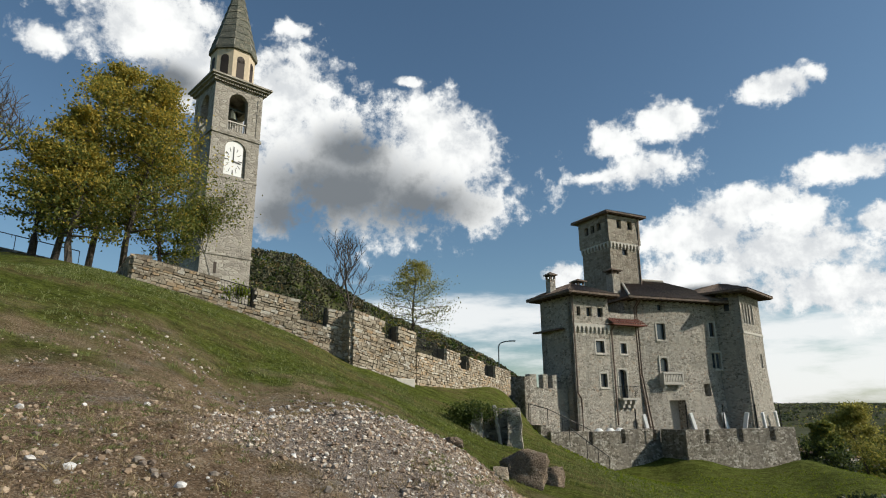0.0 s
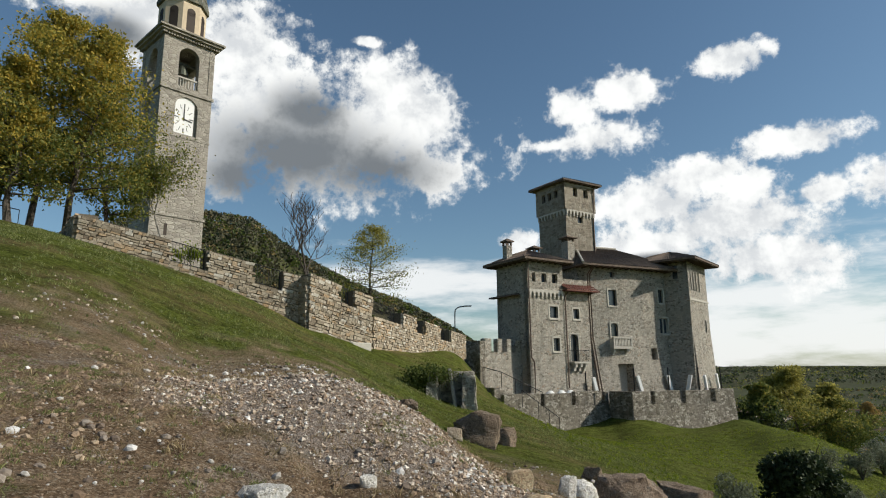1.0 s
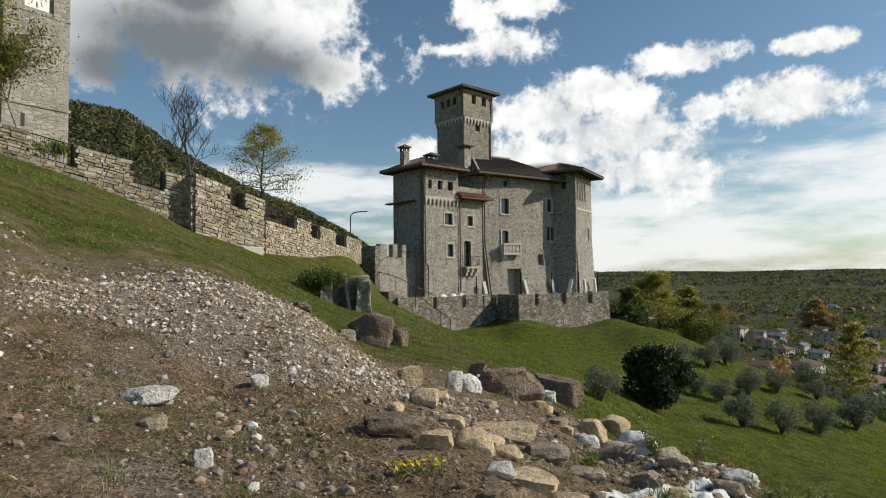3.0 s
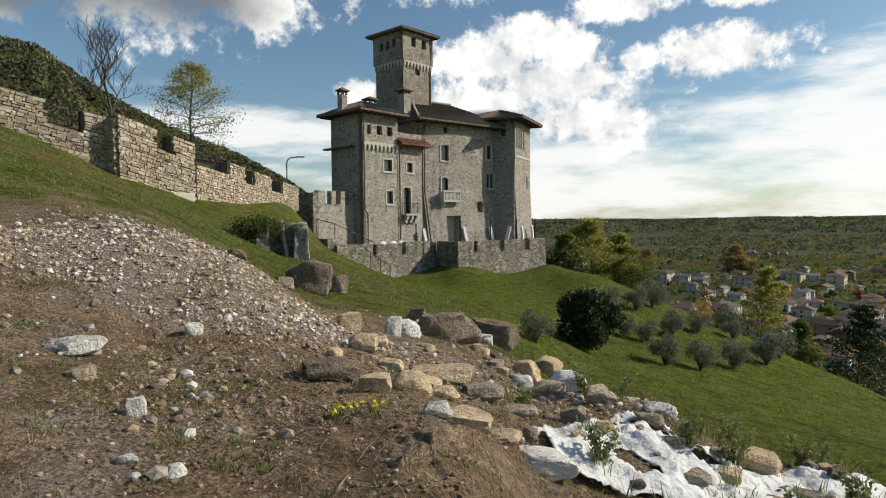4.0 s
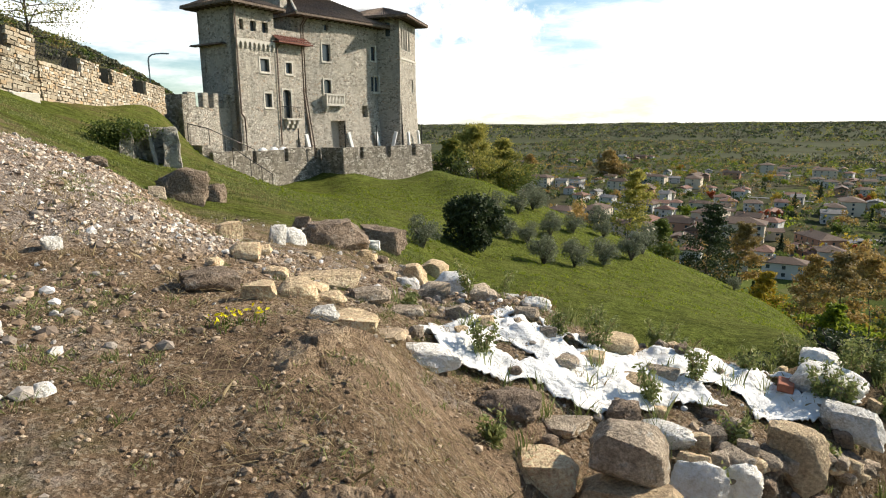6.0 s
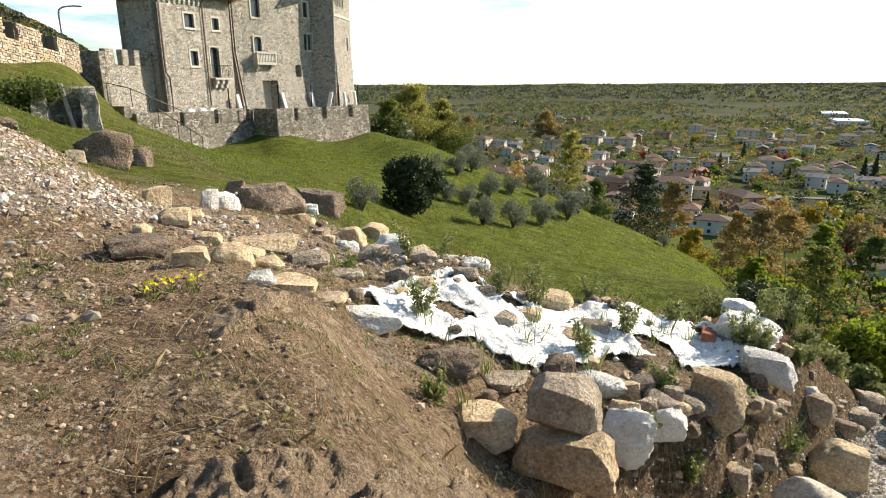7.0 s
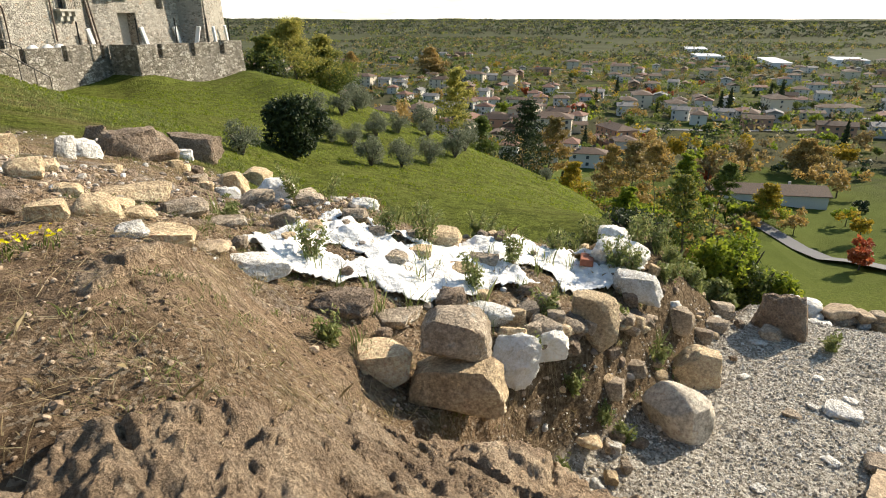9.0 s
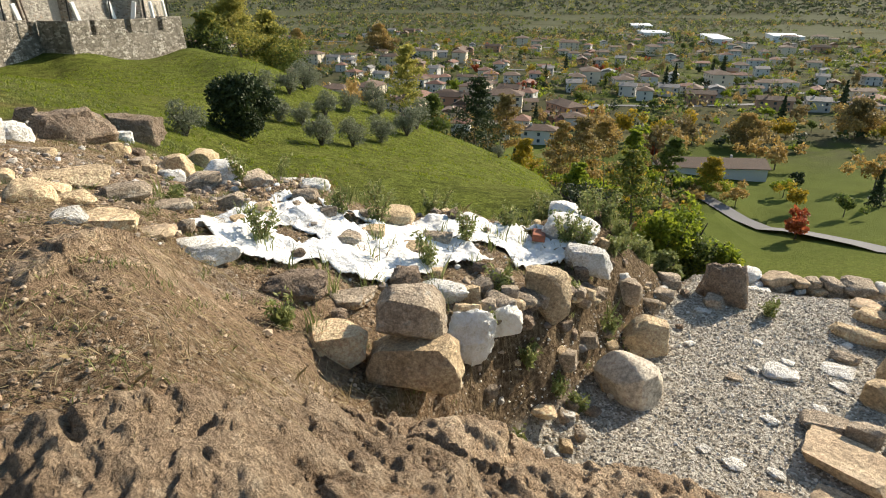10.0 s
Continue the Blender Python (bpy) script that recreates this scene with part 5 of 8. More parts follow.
# ---- plants ----
M_BARK = rocky("grey brown bark", [(0.3, (0.05, 0.042, 0.033)), (0.7, (0.13, 0.11, 0.09))], 14, 0.03)
M_BARK_PALE = rocky("pale bark", [(0.3, (0.16, 0.15, 0.13)), (0.7, (0.30, 0.28, 0.25))], 14, 0.02)
LEAF = {
    "autumn": leafy("green and gold leaves", [(0.0, (0.17, 0.19, 0.045)), (0.4, (0.38, 0.33, 0.06)), (0.75, (0.62, 0.45, 0.07)), (1.0, (0.75, 0.52, 0.08))], 0.5),
    "mixed": leafy("green leaves turning yellow", [(0.0, (0.09, 0.125, 0.03)), (0.6, (0.21, 0.225, 0.05)), (1.0, (0.45, 0.36, 0.07))], 0.45),
    "green": leafy("fresh green leaves", [(0.0, (0.06, 0.09, 0.022)), (0.6, (0.13, 0.165, 0.038)), (1.0, (0.23, 0.255, 0.06))], 0.5),
    "lime": leafy("yellow green leaves", [(0.0, (0.109, 0.155, 0.016)), (0.6, (0.248, 0.310, 0.031)), (1.0, (0.403, 0.419, 0.046))], 0.55),
    "dark": leafy("dark evergreen leaves", [(0.0, (0.022, 0.034, 0.013)), (0.6, (0.048, 0.07, 0.026)), (1.0, (0.10, 0.13, 0.05))], 0.2),
    "olive": leafy("grey green olive leaves", [(0.0, (0.11, 0.125, 0.075)), (0.6, (0.19, 0.21, 0.135)), (1.0, (0.31, 0.33, 0.23))], 0.4),
    "yellow": leafy("golden yellow leaves", [(0.0, (0.217, 0.171, 0.023)), (0.6, (0.434, 0.310, 0.031)), (1.0, (0.620, 0.434, 0.046))]),
    "orange": leafy("orange brown leaves", [(0.0, (0.27, 0.18, 0.06)), (0.6, (0.47, 0.32, 0.10)), (1.0, (0.62, 0.44, 0.15))]),
    "red": leafy("red autumn leaves", [(0.0, (0.28, 0.06, 0.03)), (0.6, (0.46, 0.12, 0.05)), (1.0, (0.55, 0.22, 0.08))]),
    "brown": leafy("dry brown leaves", [(0.0, (0.16, 0.12, 0.05)), (0.6, (0.30, 0.22, 0.09)), (1.0, (0.42, 0.32, 0.13))]),
    "pale": leafy("thin yellowing leaves", [(0.0, (0.22, 0.22, 0.055)), (0.6, (0.42, 0.38, 0.09)), (1.0, (0.58, 0.50, 0.13))], 0.5),
    "dull": leafy("dull brown green foliage", [(0.0, (0.075, 0.078, 0.045)), (0.6, (0.12, 0.115, 0.065)), (1.0, (0.17, 0.15, 0.085))], 0.2),
    "straw": leafy("dry straw", [(0.0, (0.248, 0.186, 0.093)), (0.6, (0.434, 0.341, 0.186)), (1.0, (0.651, 0.542, 0.341))]),
    "weed": leafy("pale weed leaves", [(0.0, (0.124, 0.155, 0.046)), (0.6, (0.248, 0.279, 0.093)), (1.0, (0.434, 0.434, 0.186))]),
    "bloom": leafy("yellow petals", [(0.0, (0.800, 0.620, 0.016)), (1.0, (0.800, 0.800, 0.031))]),
}


def quads_mesh(name, centres, size, rng, stretch=1.7, up=0.0):
    """Many small bent leaf blades round the centres, as one mesh."""
    n = len(centres)
    a = rng.normal(size=(n, 3))
    a /= np.linalg.norm(a, axis=1)[:, None]
    b = rng.normal(size=(n, 3))
    b[:, 2] += up
    b -= a * (a * b).sum(1)[:, None]
    b /= np.linalg.norm(b, axis=1)[:, None]
    s = (size * rng.uniform(0.6, 1.4, n))[:, None]
    fold = np.cross(a, b) * s * 0.18
    p = np.stack([centres - b * s * stretch / 2, centres + a * s * 0.5 + fold, centres + b * s * stretch / 2, centres - a * s * 0.5 + fold], 1)
    me = bpy.data.meshes.new(name)
    me.from_pydata(p.reshape(-1, 3).tolist(), [], np.arange(4 * n).reshape(n, 4).tolist())
    return me


def limbs(rng, height, spread, trunk, levels=3, fork=4, first=0.3, rise=0.55):
    """The branching of a tree: a list of (points, start radius, end radius), and the tips."""
    out, tips = [], []

    def grow(p, d, length, rad, level):
        pts, q, v = [p], p, d
        for _ in range(4):
            v = (v + Vector(rng.normal(size=3) * 0.16) + Vector((0, 0, 0.06))).normalized()
            q = q + v * length / 4
            pts.append(q)
        out.append((pts, rad, rad * 0.5))
        if level == 0:
            tips.extend(pts[2:])
            return
        if level == 1:
            tips.append(pts[-1])
        for i in range(fork):
            k = pts[min(4, 1 + int(rng.integers(1, 4)))] if i else pts[-1]
            turn = rng.uniform(0, 2 * math.pi)
            side = Vector((math.cos(turn) * spread, math.sin(turn) * spread, rise * rng.uniform(0.5, 1.4)))
            grow(k, (v * 0.45 + side).normalized(), length * rng.uniform(0.55, 0.8), rad * 0.5, level - 1)

    grow(Vector((0, 0, 0)), Vector((rng.normal() * 0.06, rng.normal() * 0.06, 1)).normalized(), height * first, trunk, levels)
    return out, tips


def limb_mesh(out, top_only=0.0):
    bm = bmesh.new()
    for pts, r0, r1 in out:
        if r0 > top_only:
            add_tube(bm, pts, max(r0, 0.012), 6 if r0 > 0.04 else 4, max(r1, 0.008))
    return bm


def tree(name, label, at_m, seed, height, spread=0.9, trunk=0.16, leaf="autumn", leaves=5000, leaf_size=0.13, fuzz=0.45, levels=3, fork=4, first=0.32, rise=0.55, bark=None, category="tree", group="", flat=1.0, low=0.8):
    rng = np.random.default_rng(seed)
    ob = thing(name, label, category, at_m, group)
    out, tips = limbs(rng, height, spread, trunk, levels, fork, first, rise)
    tips = [Vector((t.x, t.y, t.z * flat)) for t in tips]
    top = max(t.z for t in tips)
    k = height / top
    part("trunk", limb_mesh([([p * k for p in pts], a, b) for pts, a, b in out]), bark or M_BARK, ob)
    if leaves:
        tip = np.array([t[:] for t in tips]) * k
        c = tip[rng.integers(0, len(tip), leaves)] + rng.normal(size=(leaves, 3)) * fuzz * rng.uniform(0.3, 1.2, (leaves, 1))
        c[:, 2] = np.maximum(c[:, 2] * rng.uniform(low, 1.0, leaves), height * 0.10)
        me = quads_mesh("crown", c, leaf_size, rng)
        me.materials.append(LEAF[leaf])
        cr = new("crown", me)
        cr.parent = ob
    return ob


def on_ground(x, y, turn=0.0, dz=-0.05):
    return pose(x, y, gz(x, y) + dz, 0, 0, turn)


# the autumn trees at the wall's end
def by(az, r):
    v = heading(az, 0, r)
    return v.x, v.y


def spray_tree(name, label, at_m, seed, h, reach, leaves, size, tones, group="", low=0.2, trunk=0.17, bark=None):
    """A broad tree: limbs in tiers round a leading trunk, each carrying flat sprays of small leaves. tones: the leaf kinds from the foot of the crown to its top."""
    g = np.random.default_rng(seed)
    ob = thing(name, label, "tree", at_m, group)
    lead = [Vector((0, 0, 0))]
    for i in range(1, 7):
        lead.append(Vector((lead[-1].x + g.normal() * 0.02 * h, lead[-1].y + g.normal() * 0.02 * h, h * 0.93 * i / 6)))
    bm = bmesh.new()
    add_tube(bm, lead, trunk, 7, 0.03)
    spots = []
    count = 30
    for i in range(count):
        t = low + (0.97 - low) * ((i + g.uniform(0, 0.8)) / count) ** 0.9
        k = t * 6 / 0.93
        j = min(5, int(k))
        foot = lead[j].lerp(lead[j + 1], min(1, k - j))
        a = 2.4 * i + g.uniform(-0.5, 0.5)
        u = (t - low) / (1 - low)
        length = reach * (0.55 + 0.45 * math.sin(math.pi * min(1, u * 1.25 + 0.15))) * (1 - 0.75 * u ** 2.2) * g.uniform(0.65, 1.1)
        out = Vector((math.cos(a), math.sin(a), 0))
        rise = 0.15 + 0.7 * u + g.uniform(-0.1, 0.2)
        pts = [foot + out * length * q + Vector((0, 0, rise * length * q - 0.12 * length * q * q)) for q in (0, 0.35, 0.7, 1.0)]
        add_tube(bm, pts, 0.012 + 0.25 * trunk * (1 - u), 4, 0.008)
        for _ in range(7):
            q = g.uniform(0.3, 1.0)
            start = pts[0].lerp(pts[3], q)
            twig = (out * g.uniform(0.2, 0.9) + Vector((-out.y, out.x, 0)) * g.normal() * 0.8 + Vector((0, 0, g.uniform(-0.1, 0.45)))) * length * 0.34
            add_tube(bm, [start, start + twig * 0.5 + Vector((0, 0, 0.03)), start + twig], 0.011, 3, 0.005)
            spots += [(*(start + twig * w), u, length) for w in (0.35, 0.7, 1.0)]
    part("trunk", bm, bark or M_BARK, ob)
    spots = np.array(spots)
    pick = spots[g.integers(0, len(spots), leaves)]
    c = pick[:, :3] + g.normal(size=(leaves, 3)) * np.array([0.16, 0.16, 0.075]) * (0.35 * reach + 0.65 * pick[:, 4:5])
    band = np.clip((pick[:, 3] + g.normal(0, 0.16, leaves)) * len(tones), 0, len(tones) - 0.01).astype(int)
    for i, tone in enumerate(tones):
        mine = c[band == i]
        if len(mine):
            me = quads_mesh("crown", mine, size, g)
            me.materials.append(LEAF[tone])
            new("crown", me).parent = ob
    return ob


for az, r, h, reach, seed in ((33.4, 32.5, 7.6, 2.6, 11), (31.0, 34, 11.2, 3.9, 12), (28.5, 33, 10.4, 3.6, 13), (25.9, 35, 8.6, 2.9, 17), (32.4, 31, 5.4, 2.0, 18), (35.0, 33, 5.6, 2.0, 19)):
    spray_tree("deciduous_tree", "broad autumn tree turning from green to gold at the wall", on_ground(*by(az, r)), seed, h, reach, int(1500 * reach ** 1.9), 0.092, ("mixed", "autumn", "autumn"), "autumn trees by the wall")
x, y = by(21.4, 34)
tree("young_tree", "slim young tree with olive-green leaves behind the wall", pose(x, y, 6.6), 21, 5.6, 0.8, 0.07, "mixed", 6500, 0.07, 0.4, 3, 4, 0.35, bark=M_BARK_PALE)
tree("shrub", "small yellow-green shrub growing in a gap of the wall", pose(*by(18.6, 28.2), 4.3), 22, 1.2, 1.0, 0.02, "lime", 700, 0.07, 0.2, 2, 4, 0.2, category="shrub")
x, y = by(8.4, 33)
tree("bare_tree", "leafless dark tree behind the curtain wall", pose(x, y, 3.5), 23, 6.4, 0.8, 0.11, leaves=0, levels=4, fork=4, first=0.36, rise=0.8)
x, y = by(2.9, 38)
spray_tree("locust_tree", "spreading tree with thin yellow-green foliage behind the wall", pose(x, y, 3.0), 24, 6.1, 2.7, 8000, 0.06, ("mixed", "pale", "pale"), "", 0.25, 0.1)
x, y = by(41.8, 34)
tree("bare_tree", "leafless tree with fine pale twigs", on_ground(x, y), 25, 9.0, 0.75, 0.2, leaves=0, levels=4, fork=4, first=0.35, rise=0.7)

# dark evergreen bush and the olives on the lawn slope
def bush(name, label, x, y, w, h, leaf, n, size, seed, group="", z=None, category="bush", open_crown=0.0):
    rng = np.random.default_rng(seed)
    ob = thing(name, label, category, pose(x, y, gz(x, y) - 0.04 if z is None else z, 0, 0, seed * 37 % 360), group)
    bm = bmesh.new()
    stems = 7
    for i in range(stems):
        a = 2 * math.pi * i / stems + rng.uniform(0, 0.6)
        q = Vector((math.cos(a) * w * 0.32, math.sin(a) * w * 0.32, h * rng.uniform(0.6, 0.85)))
        add_tube(bm, [(0, 0, 0), q * 0.5 + Vector((0, 0, 0.1 * h)), q], 0.03 * h ** 0.5, 5, 0.008)
    part("stem", bm, M_BARK, ob)
    lobes = rng.normal(size=(14, 3))
    lobes /= np.linalg.norm(lobes, axis=1)[:, None]
    lobes *= rng.uniform(0.35, 0.75, (14, 1))
    c = lobes[rng.integers(0, 14, n)]
    d = rng.normal(size=(n, 3))
    d /= np.linalg.norm(d, axis=1)[:, None]
    c = c + d * rng.uniform(0.2, 0.42, (n, 1))
    c = c * np.array([w / 2, w / 2, h * 0.46]) + np.array([0, 0, h * (0.5 + open_crown)])
    c[:, 2] = np.abs(c[:, 2])
    me = quads_mesh("crown", c, size, rng)
    me.materials.append(LEAF[leaf])
    cr = new("crown", me)
    cr.parent = ob
    return ob


bush("laurel_bush", "dense dark evergreen bush on the lawn slope", 12.95, 20.2, 2.6, 3.1, "dark", 9000, 0.09, 31, open_crown=-0.07)
olive = bush("olive_tree", "small grey-green olive tree on the lawn slope", 22.0, 29.1, 1.7, 1.5, "olive", 2200, 0.05, 32, "olives on the slope", category="olive tree", open_crown=0.03)
for i, (x, y, k) in enumerate(((24.7, 31.1, 1.25), (26.2, 32.5, 1.1), (19.4, 28.0, 1.0), (18.6, 23.8, 0.8), (21.5, 25.5, 1.0), (24.6, 27.1, 0.9), (21.6, 21.5, 1.0), (18.4, 20.1, 0.95), (16.3, 19.7, 0.95),
                               (25.5, 23.3, 1.15), (28.5, 25.2, 1.3), (29.5, 30.1, 1.2), (9.0, 16.9, 0.75), (17.5, 24.1, 0.85), (31.5, 21.0, 0.6), (27.5, 27.5, 0.8))):
    copy_thing(olive, on_ground(x, y, 53 * i) @ Matrix.Diagonal((k, k, k, 1)))


# rough shrubs along the brow and below the terrace
NAMES = {"brown": "half-dry brown shrub on the brow of the slope", "green": "leafy green shrub on the brow of the slope", "lime": "tall yellow-green laurel shrub below the terrace", "weed": "pale weedy shrub on the brow of the slope", "olive": "grey-green shrub on the brow", "dark": "dark green shrub on the brow of the slope"}
brow = random.Random(44)
for i in range(19):
    x, y = by(-37 - 1.55 * i + brow.uniform(-0.5, 0.5), 7.3 + brow.uniform(-0.3, 0.5))
    leaf = brow.choice(("brown", "green", "green", "dark", "weed", "green"))
    bush("shrub", NAMES[leaf], x, y, brow.uniform(0.5, 0.9), brow.uniform(0.3, 0.6) * (1.0 if i > 5 else 0.75), leaf, 1000, 0.03, 60 + i, category="shrub")
for i, (az, r, w, h, leaf) in enumerate(((-71.0, 9.2, 0.9, 1.1, "green"), (-72.3, 9.0, 1.0, 1.5, "lime"), (-73.6, 9.3, 1.1, 1.7, "lime"), (-75.2, 9.3, 1.2, 1.6, "green"), (-76.6, 9.2, 1.0, 1.2, "lime"), (-78.4, 9.4, 1.0, 0.9, "green"), (-72, 8.2, 0.7, 0.6, "weed"), (-68.5, 8.6, 0.8, 0.7, "weed"))):
    x, y = by(az, r)
    bush("shrub", NAMES[leaf], x, y, w, h, leaf, 4200, 0.042, 90 + i, category="shrub")
for seed, (az, r, h, reach, leaf) in enumerate(((-69.5, 48, 12.4, 2.0, "mixed"), (-63.7, 36, 3.2, 1.3, "lime"), (-64.7, 85, 24.1, 3.0, "brown"), (-67.1, 100, 27.2, 2.3, "orange"), (-58.5, 75, 13.1, 2.4, "yellow"), (-54.4, 65, 12.9, 2.9, "dark"), (-47.2, 90, 21.1, 4.0, "pale"), (-56.7, 80, 19.3, 2.5, "brown"), (-71.5, 95, 24.6, 1.9, "green"),
                                                       (-77.8, 298, 14.7, 9.0, "orange"), (-75.5, 205, 12.7, 6.0, "yellow"), (-45.4, 748, 32.0, 17.0, "orange"), (-38.0, 827, 25.0, 10.0, "orange"), (-85.3, 341, 17.7, 10.0, "brown"), (-62.0, 110, 24.8, 3.4, "orange"), (-69.4, 120, 26.5, 2.3, "lime"), (-49.7, 60, 6.4, 2.2, "green")), 81):
    x, y = by(az, r)
    words = {"lime": "yellow-green", "green": "green", "orange": "orange-brown autumn", "brown": "thinning brown", "dark": "dark evergreen", "yellow": "golden yellow", "pale": "olive-yellow", "mixed": "yellowing green", "olive": "grey-green"}[leaf]
    second = {"lime": "green", "green": "green", "orange": "brown", "brown": "orange", "dark": "dark", "yellow": "lime", "pale": "mixed", "mixed": "green", "olive": "olive"}[leaf]
    spray_tree("hillside_tree", f"{words} tree on the steep hillside below the lawn", on_ground(x, y, 0, -0.3), seed, h, reach, min(9000, int(2600 + 800 * reach)), 0.07 + 0.0017 * r, (second, leaf, leaf), "trees below the lawn", max(0.1, 1 - 3.2 * reach / h))
for az, r, reach, tones, seed in ((-33.3, 76, 4.4, ("mixed", "pale", "pale"), 102), (-35.4, 80, 3.4, ("green", "mixed", "pale"), 103), (-30.7, 70, 2.4, ("dark", "green", "mixed"), 101)):
    x, y = by(az, r)
    spray_tree("deciduous_tree", "large yellow-green tree behind the castle rampart", on_ground(x, y, 0, -0.3), seed, max(4, 0.4 - gz(x, y) - (0.0 if seed == 102 else 1.6)), reach, 15000, 0.15, tones, "", 0.3, 0.25)
# ---- loose stones ----
ROCK = {
    "T": rocky("tan sandstone", [(0.25, (0.33, 0.24, 0.14)), (0.5, (0.54, 0.41, 0.255)), (0.75, (0.66, 0.54, 0.37))], 7, 0.03),
    "G": rocky("grey brown stone", [(0.25, (0.22, 0.17, 0.12)), (0.55, (0.40, 0.325, 0.24)), (0.8, (0.52, 0.445, 0.35))], 8, 0.03, (0.42, 0.40, 0.35)),
    "W": rocky("white limestone", [(0.25, (0.50, 0.47, 0.415)), (0.5, (0.72, 0.69, 0.63)), (0.75, (0.82, 0.80, 0.745))], 8, 0.035),
    "B": rocky("brown conglomerate", [(0.25, (0.15, 0.108, 0.075)), (0.55, (0.31, 0.235, 0.17)), (0.8, (0.43, 0.345, 0.265))], 8, 0.05, (0.33, 0.30, 0.25)),
    "P": rocky("flat tan stone", [(0.25, (0.30, 0.21, 0.135)), (0.55, (0.46, 0.355, 0.235)), (0.8, (0.57, 0.47, 0.34))], 5, 0.015),
    "L": rocky("pale smooth boulder", [(0.25, (0.32, 0.27, 0.20)), (0.55, (0.50, 0.44, 0.35)), (0.8, (0.60, 0.54, 0.45))], 4, 0.015),
}
ROCK_WORDS = {"T": "blocky tan sandstone block lying on the earth", "G": "angular grey-brown stone lying among others", "W": "rough white limestone boulder", "B": "dark brown conglomerate boulder",
              "P": "flat tan stone slab on the ground", "L": "large smooth pale boulder on the gravel"}


def boulder_mesh(kind, seed, w, d, h):
    """A quarried or field stone: a block rounded by its kind, chipped by cuts, roughened."""
    rng = random.Random(seed)
    bm = bmesh.new()
    bmesh.ops.create_cube(bm, size=2)
    bmesh.ops.subdivide_edges(bm, edges=bm.edges[:], cuts=9 if max(w, h) > 0.28 else 5, use_grid_fill=True)
    soft = {"T": 0.16, "G": 0.2, "W": 0.42, "B": 0.36, "P": 0.12, "L": 0.62}[kind]
    skew = [rng.uniform(-0.22, 0.22) for _ in range(4)]
    cuts = []
    for _ in range({"T": 13, "G": 15, "W": 14, "B": 14, "P": 12, "L": 8}[kind]):
        n = Vector((rng.gauss(0, 1), rng.gauss(0, 1), rng.gauss(0, 0.9))).normalized()
        reach = (abs(n.x) + abs(n.y) + abs(n.z)) * (1 - soft) + soft
        cuts.append((n, reach * rng.uniform(0.6, 0.86)))
    amp = {"T": 0.06, "G": 0.08, "W": 0.12, "B": 0.13, "P": 0.06, "L": 0.055}[kind]
    off = Vector((seed * 7.3 % 50, seed * 3.1 % 50, seed * 1.7 % 50))
    for v in bm.verts:
        c = v.co.lerp(v.co.normalized() * 1.12, soft)
        c.x, c.y = c.x * (1 + skew[0] * c.z) + skew[1] * 0.5 * c.y, c.y * (1 + skew[2] * c.z)
        c.z += skew[3] * c.x
        for n, k in cuts:
            over = c.dot(n) - k
            if over > 0:
                c -= n * over * 0.97
        c += c.normalized() * (amp * noise.fractal(c * 1.5 + off, 1.0, 2.0, 4) + amp * 0.6 * noise.fractal(c * 5 + off, 1.0, 2.0, 4))
        v.co = Vector((c.x * w / 2, c.y * d / 2, c.z * h / 2 + h * 0.40))
    return bm


def boulder(x, y, w, d, h, turn, kind, seed, z=None, tip=0.0, grow=1.0):
    h = h * (0.5 if kind == "P" else 1.0)
    bm = boulder_mesh(kind, seed, w * grow, d * grow, h * 1.15)
    ob = part("boulder" if max(w, h) > 0.3 else "stone", bm, ROCK[kind], None, smooth=True)
    ob.data.set_sharp_from_angle(angle=radians(28))
    ob.matrix_world = pose(x, y, (gz(x, y) - 0.1 * h if z is None else z) - 0.06 * h, tip, tip * 0.5, turn)
    return tagged(ob, ROCK_WORDS[kind], "boulder" if max(w, h) > 0.3 else "stone", {"T": "sandstone blocks", "W": "limestone boulders"}.get(kind, "loose stones"))


boulder(3.17, 8.89, 0.98, 0.68, 0.54, -27, "B", 1)
boulder(5.48, 12.14, 1.01, 0.71, 0.57, -35, "B", 2)
boulder(4.89, 11.39, 0.31, 0.22, 0.23, -26, "W", 3)
boulder(2.42, 8.73, 0.36, 0.25, 0.24, -25, "W", 4)
boulder(3.46, 11.46, 0.37, 0.26, 0.26, -29, "B", 5)
boulder(1.76, 5.01, 0.49, 0.34, 0.12, -22, "T", 6)
boulder(1.16, 3.97, 0.27, 0.19, 0.12, -5, "T", 7)
boulder(1.92, 4.58, 0.39, 0.28, 0.12, -14, "G", 8)
boulder(1.43, 4.08, 0.22, 0.15, 0.07, -12, "T", 9)
boulder(1.22, 3.19, 0.33, 0.23, 0.09, -29, "T", 10)
boulder(1.08, 3.20, 0.21, 0.14, 0.08, -18, "W", 11)
boulder(1.24, 4.74, 0.19, 0.13, 0.09, -21, "T", 12)
boulder(1.64, 3.60, 0.25, 0.20, 0.08, -34, "P", 13)
boulder(4.10, 8.05, 0.38, 0.27, 0.29, -38, "T", 14)
boulder(6.77, 12.21, 0.69, 0.48, 0.40, -37, "T", 15)
boulder(3.29, 6.51, 0.25, 0.18, 0.13, -15, "W", 16)
boulder(3.08, 5.53, 0.34, 0.24, 0.19, -20, "G", 17)
boulder(2.19, 4.45, 0.31, 0.21, 0.08, -18, "G", 18)
boulder(3.30, 4.93, 0.27, 0.19, 0.12, -25, "G", 19)
boulder(3.65, 4.52, 0.30, 0.21, 0.11, -48, "W", 20)
boulder(3.23, 4.17, 0.25, 0.17, 0.11, -43, "G", 21)
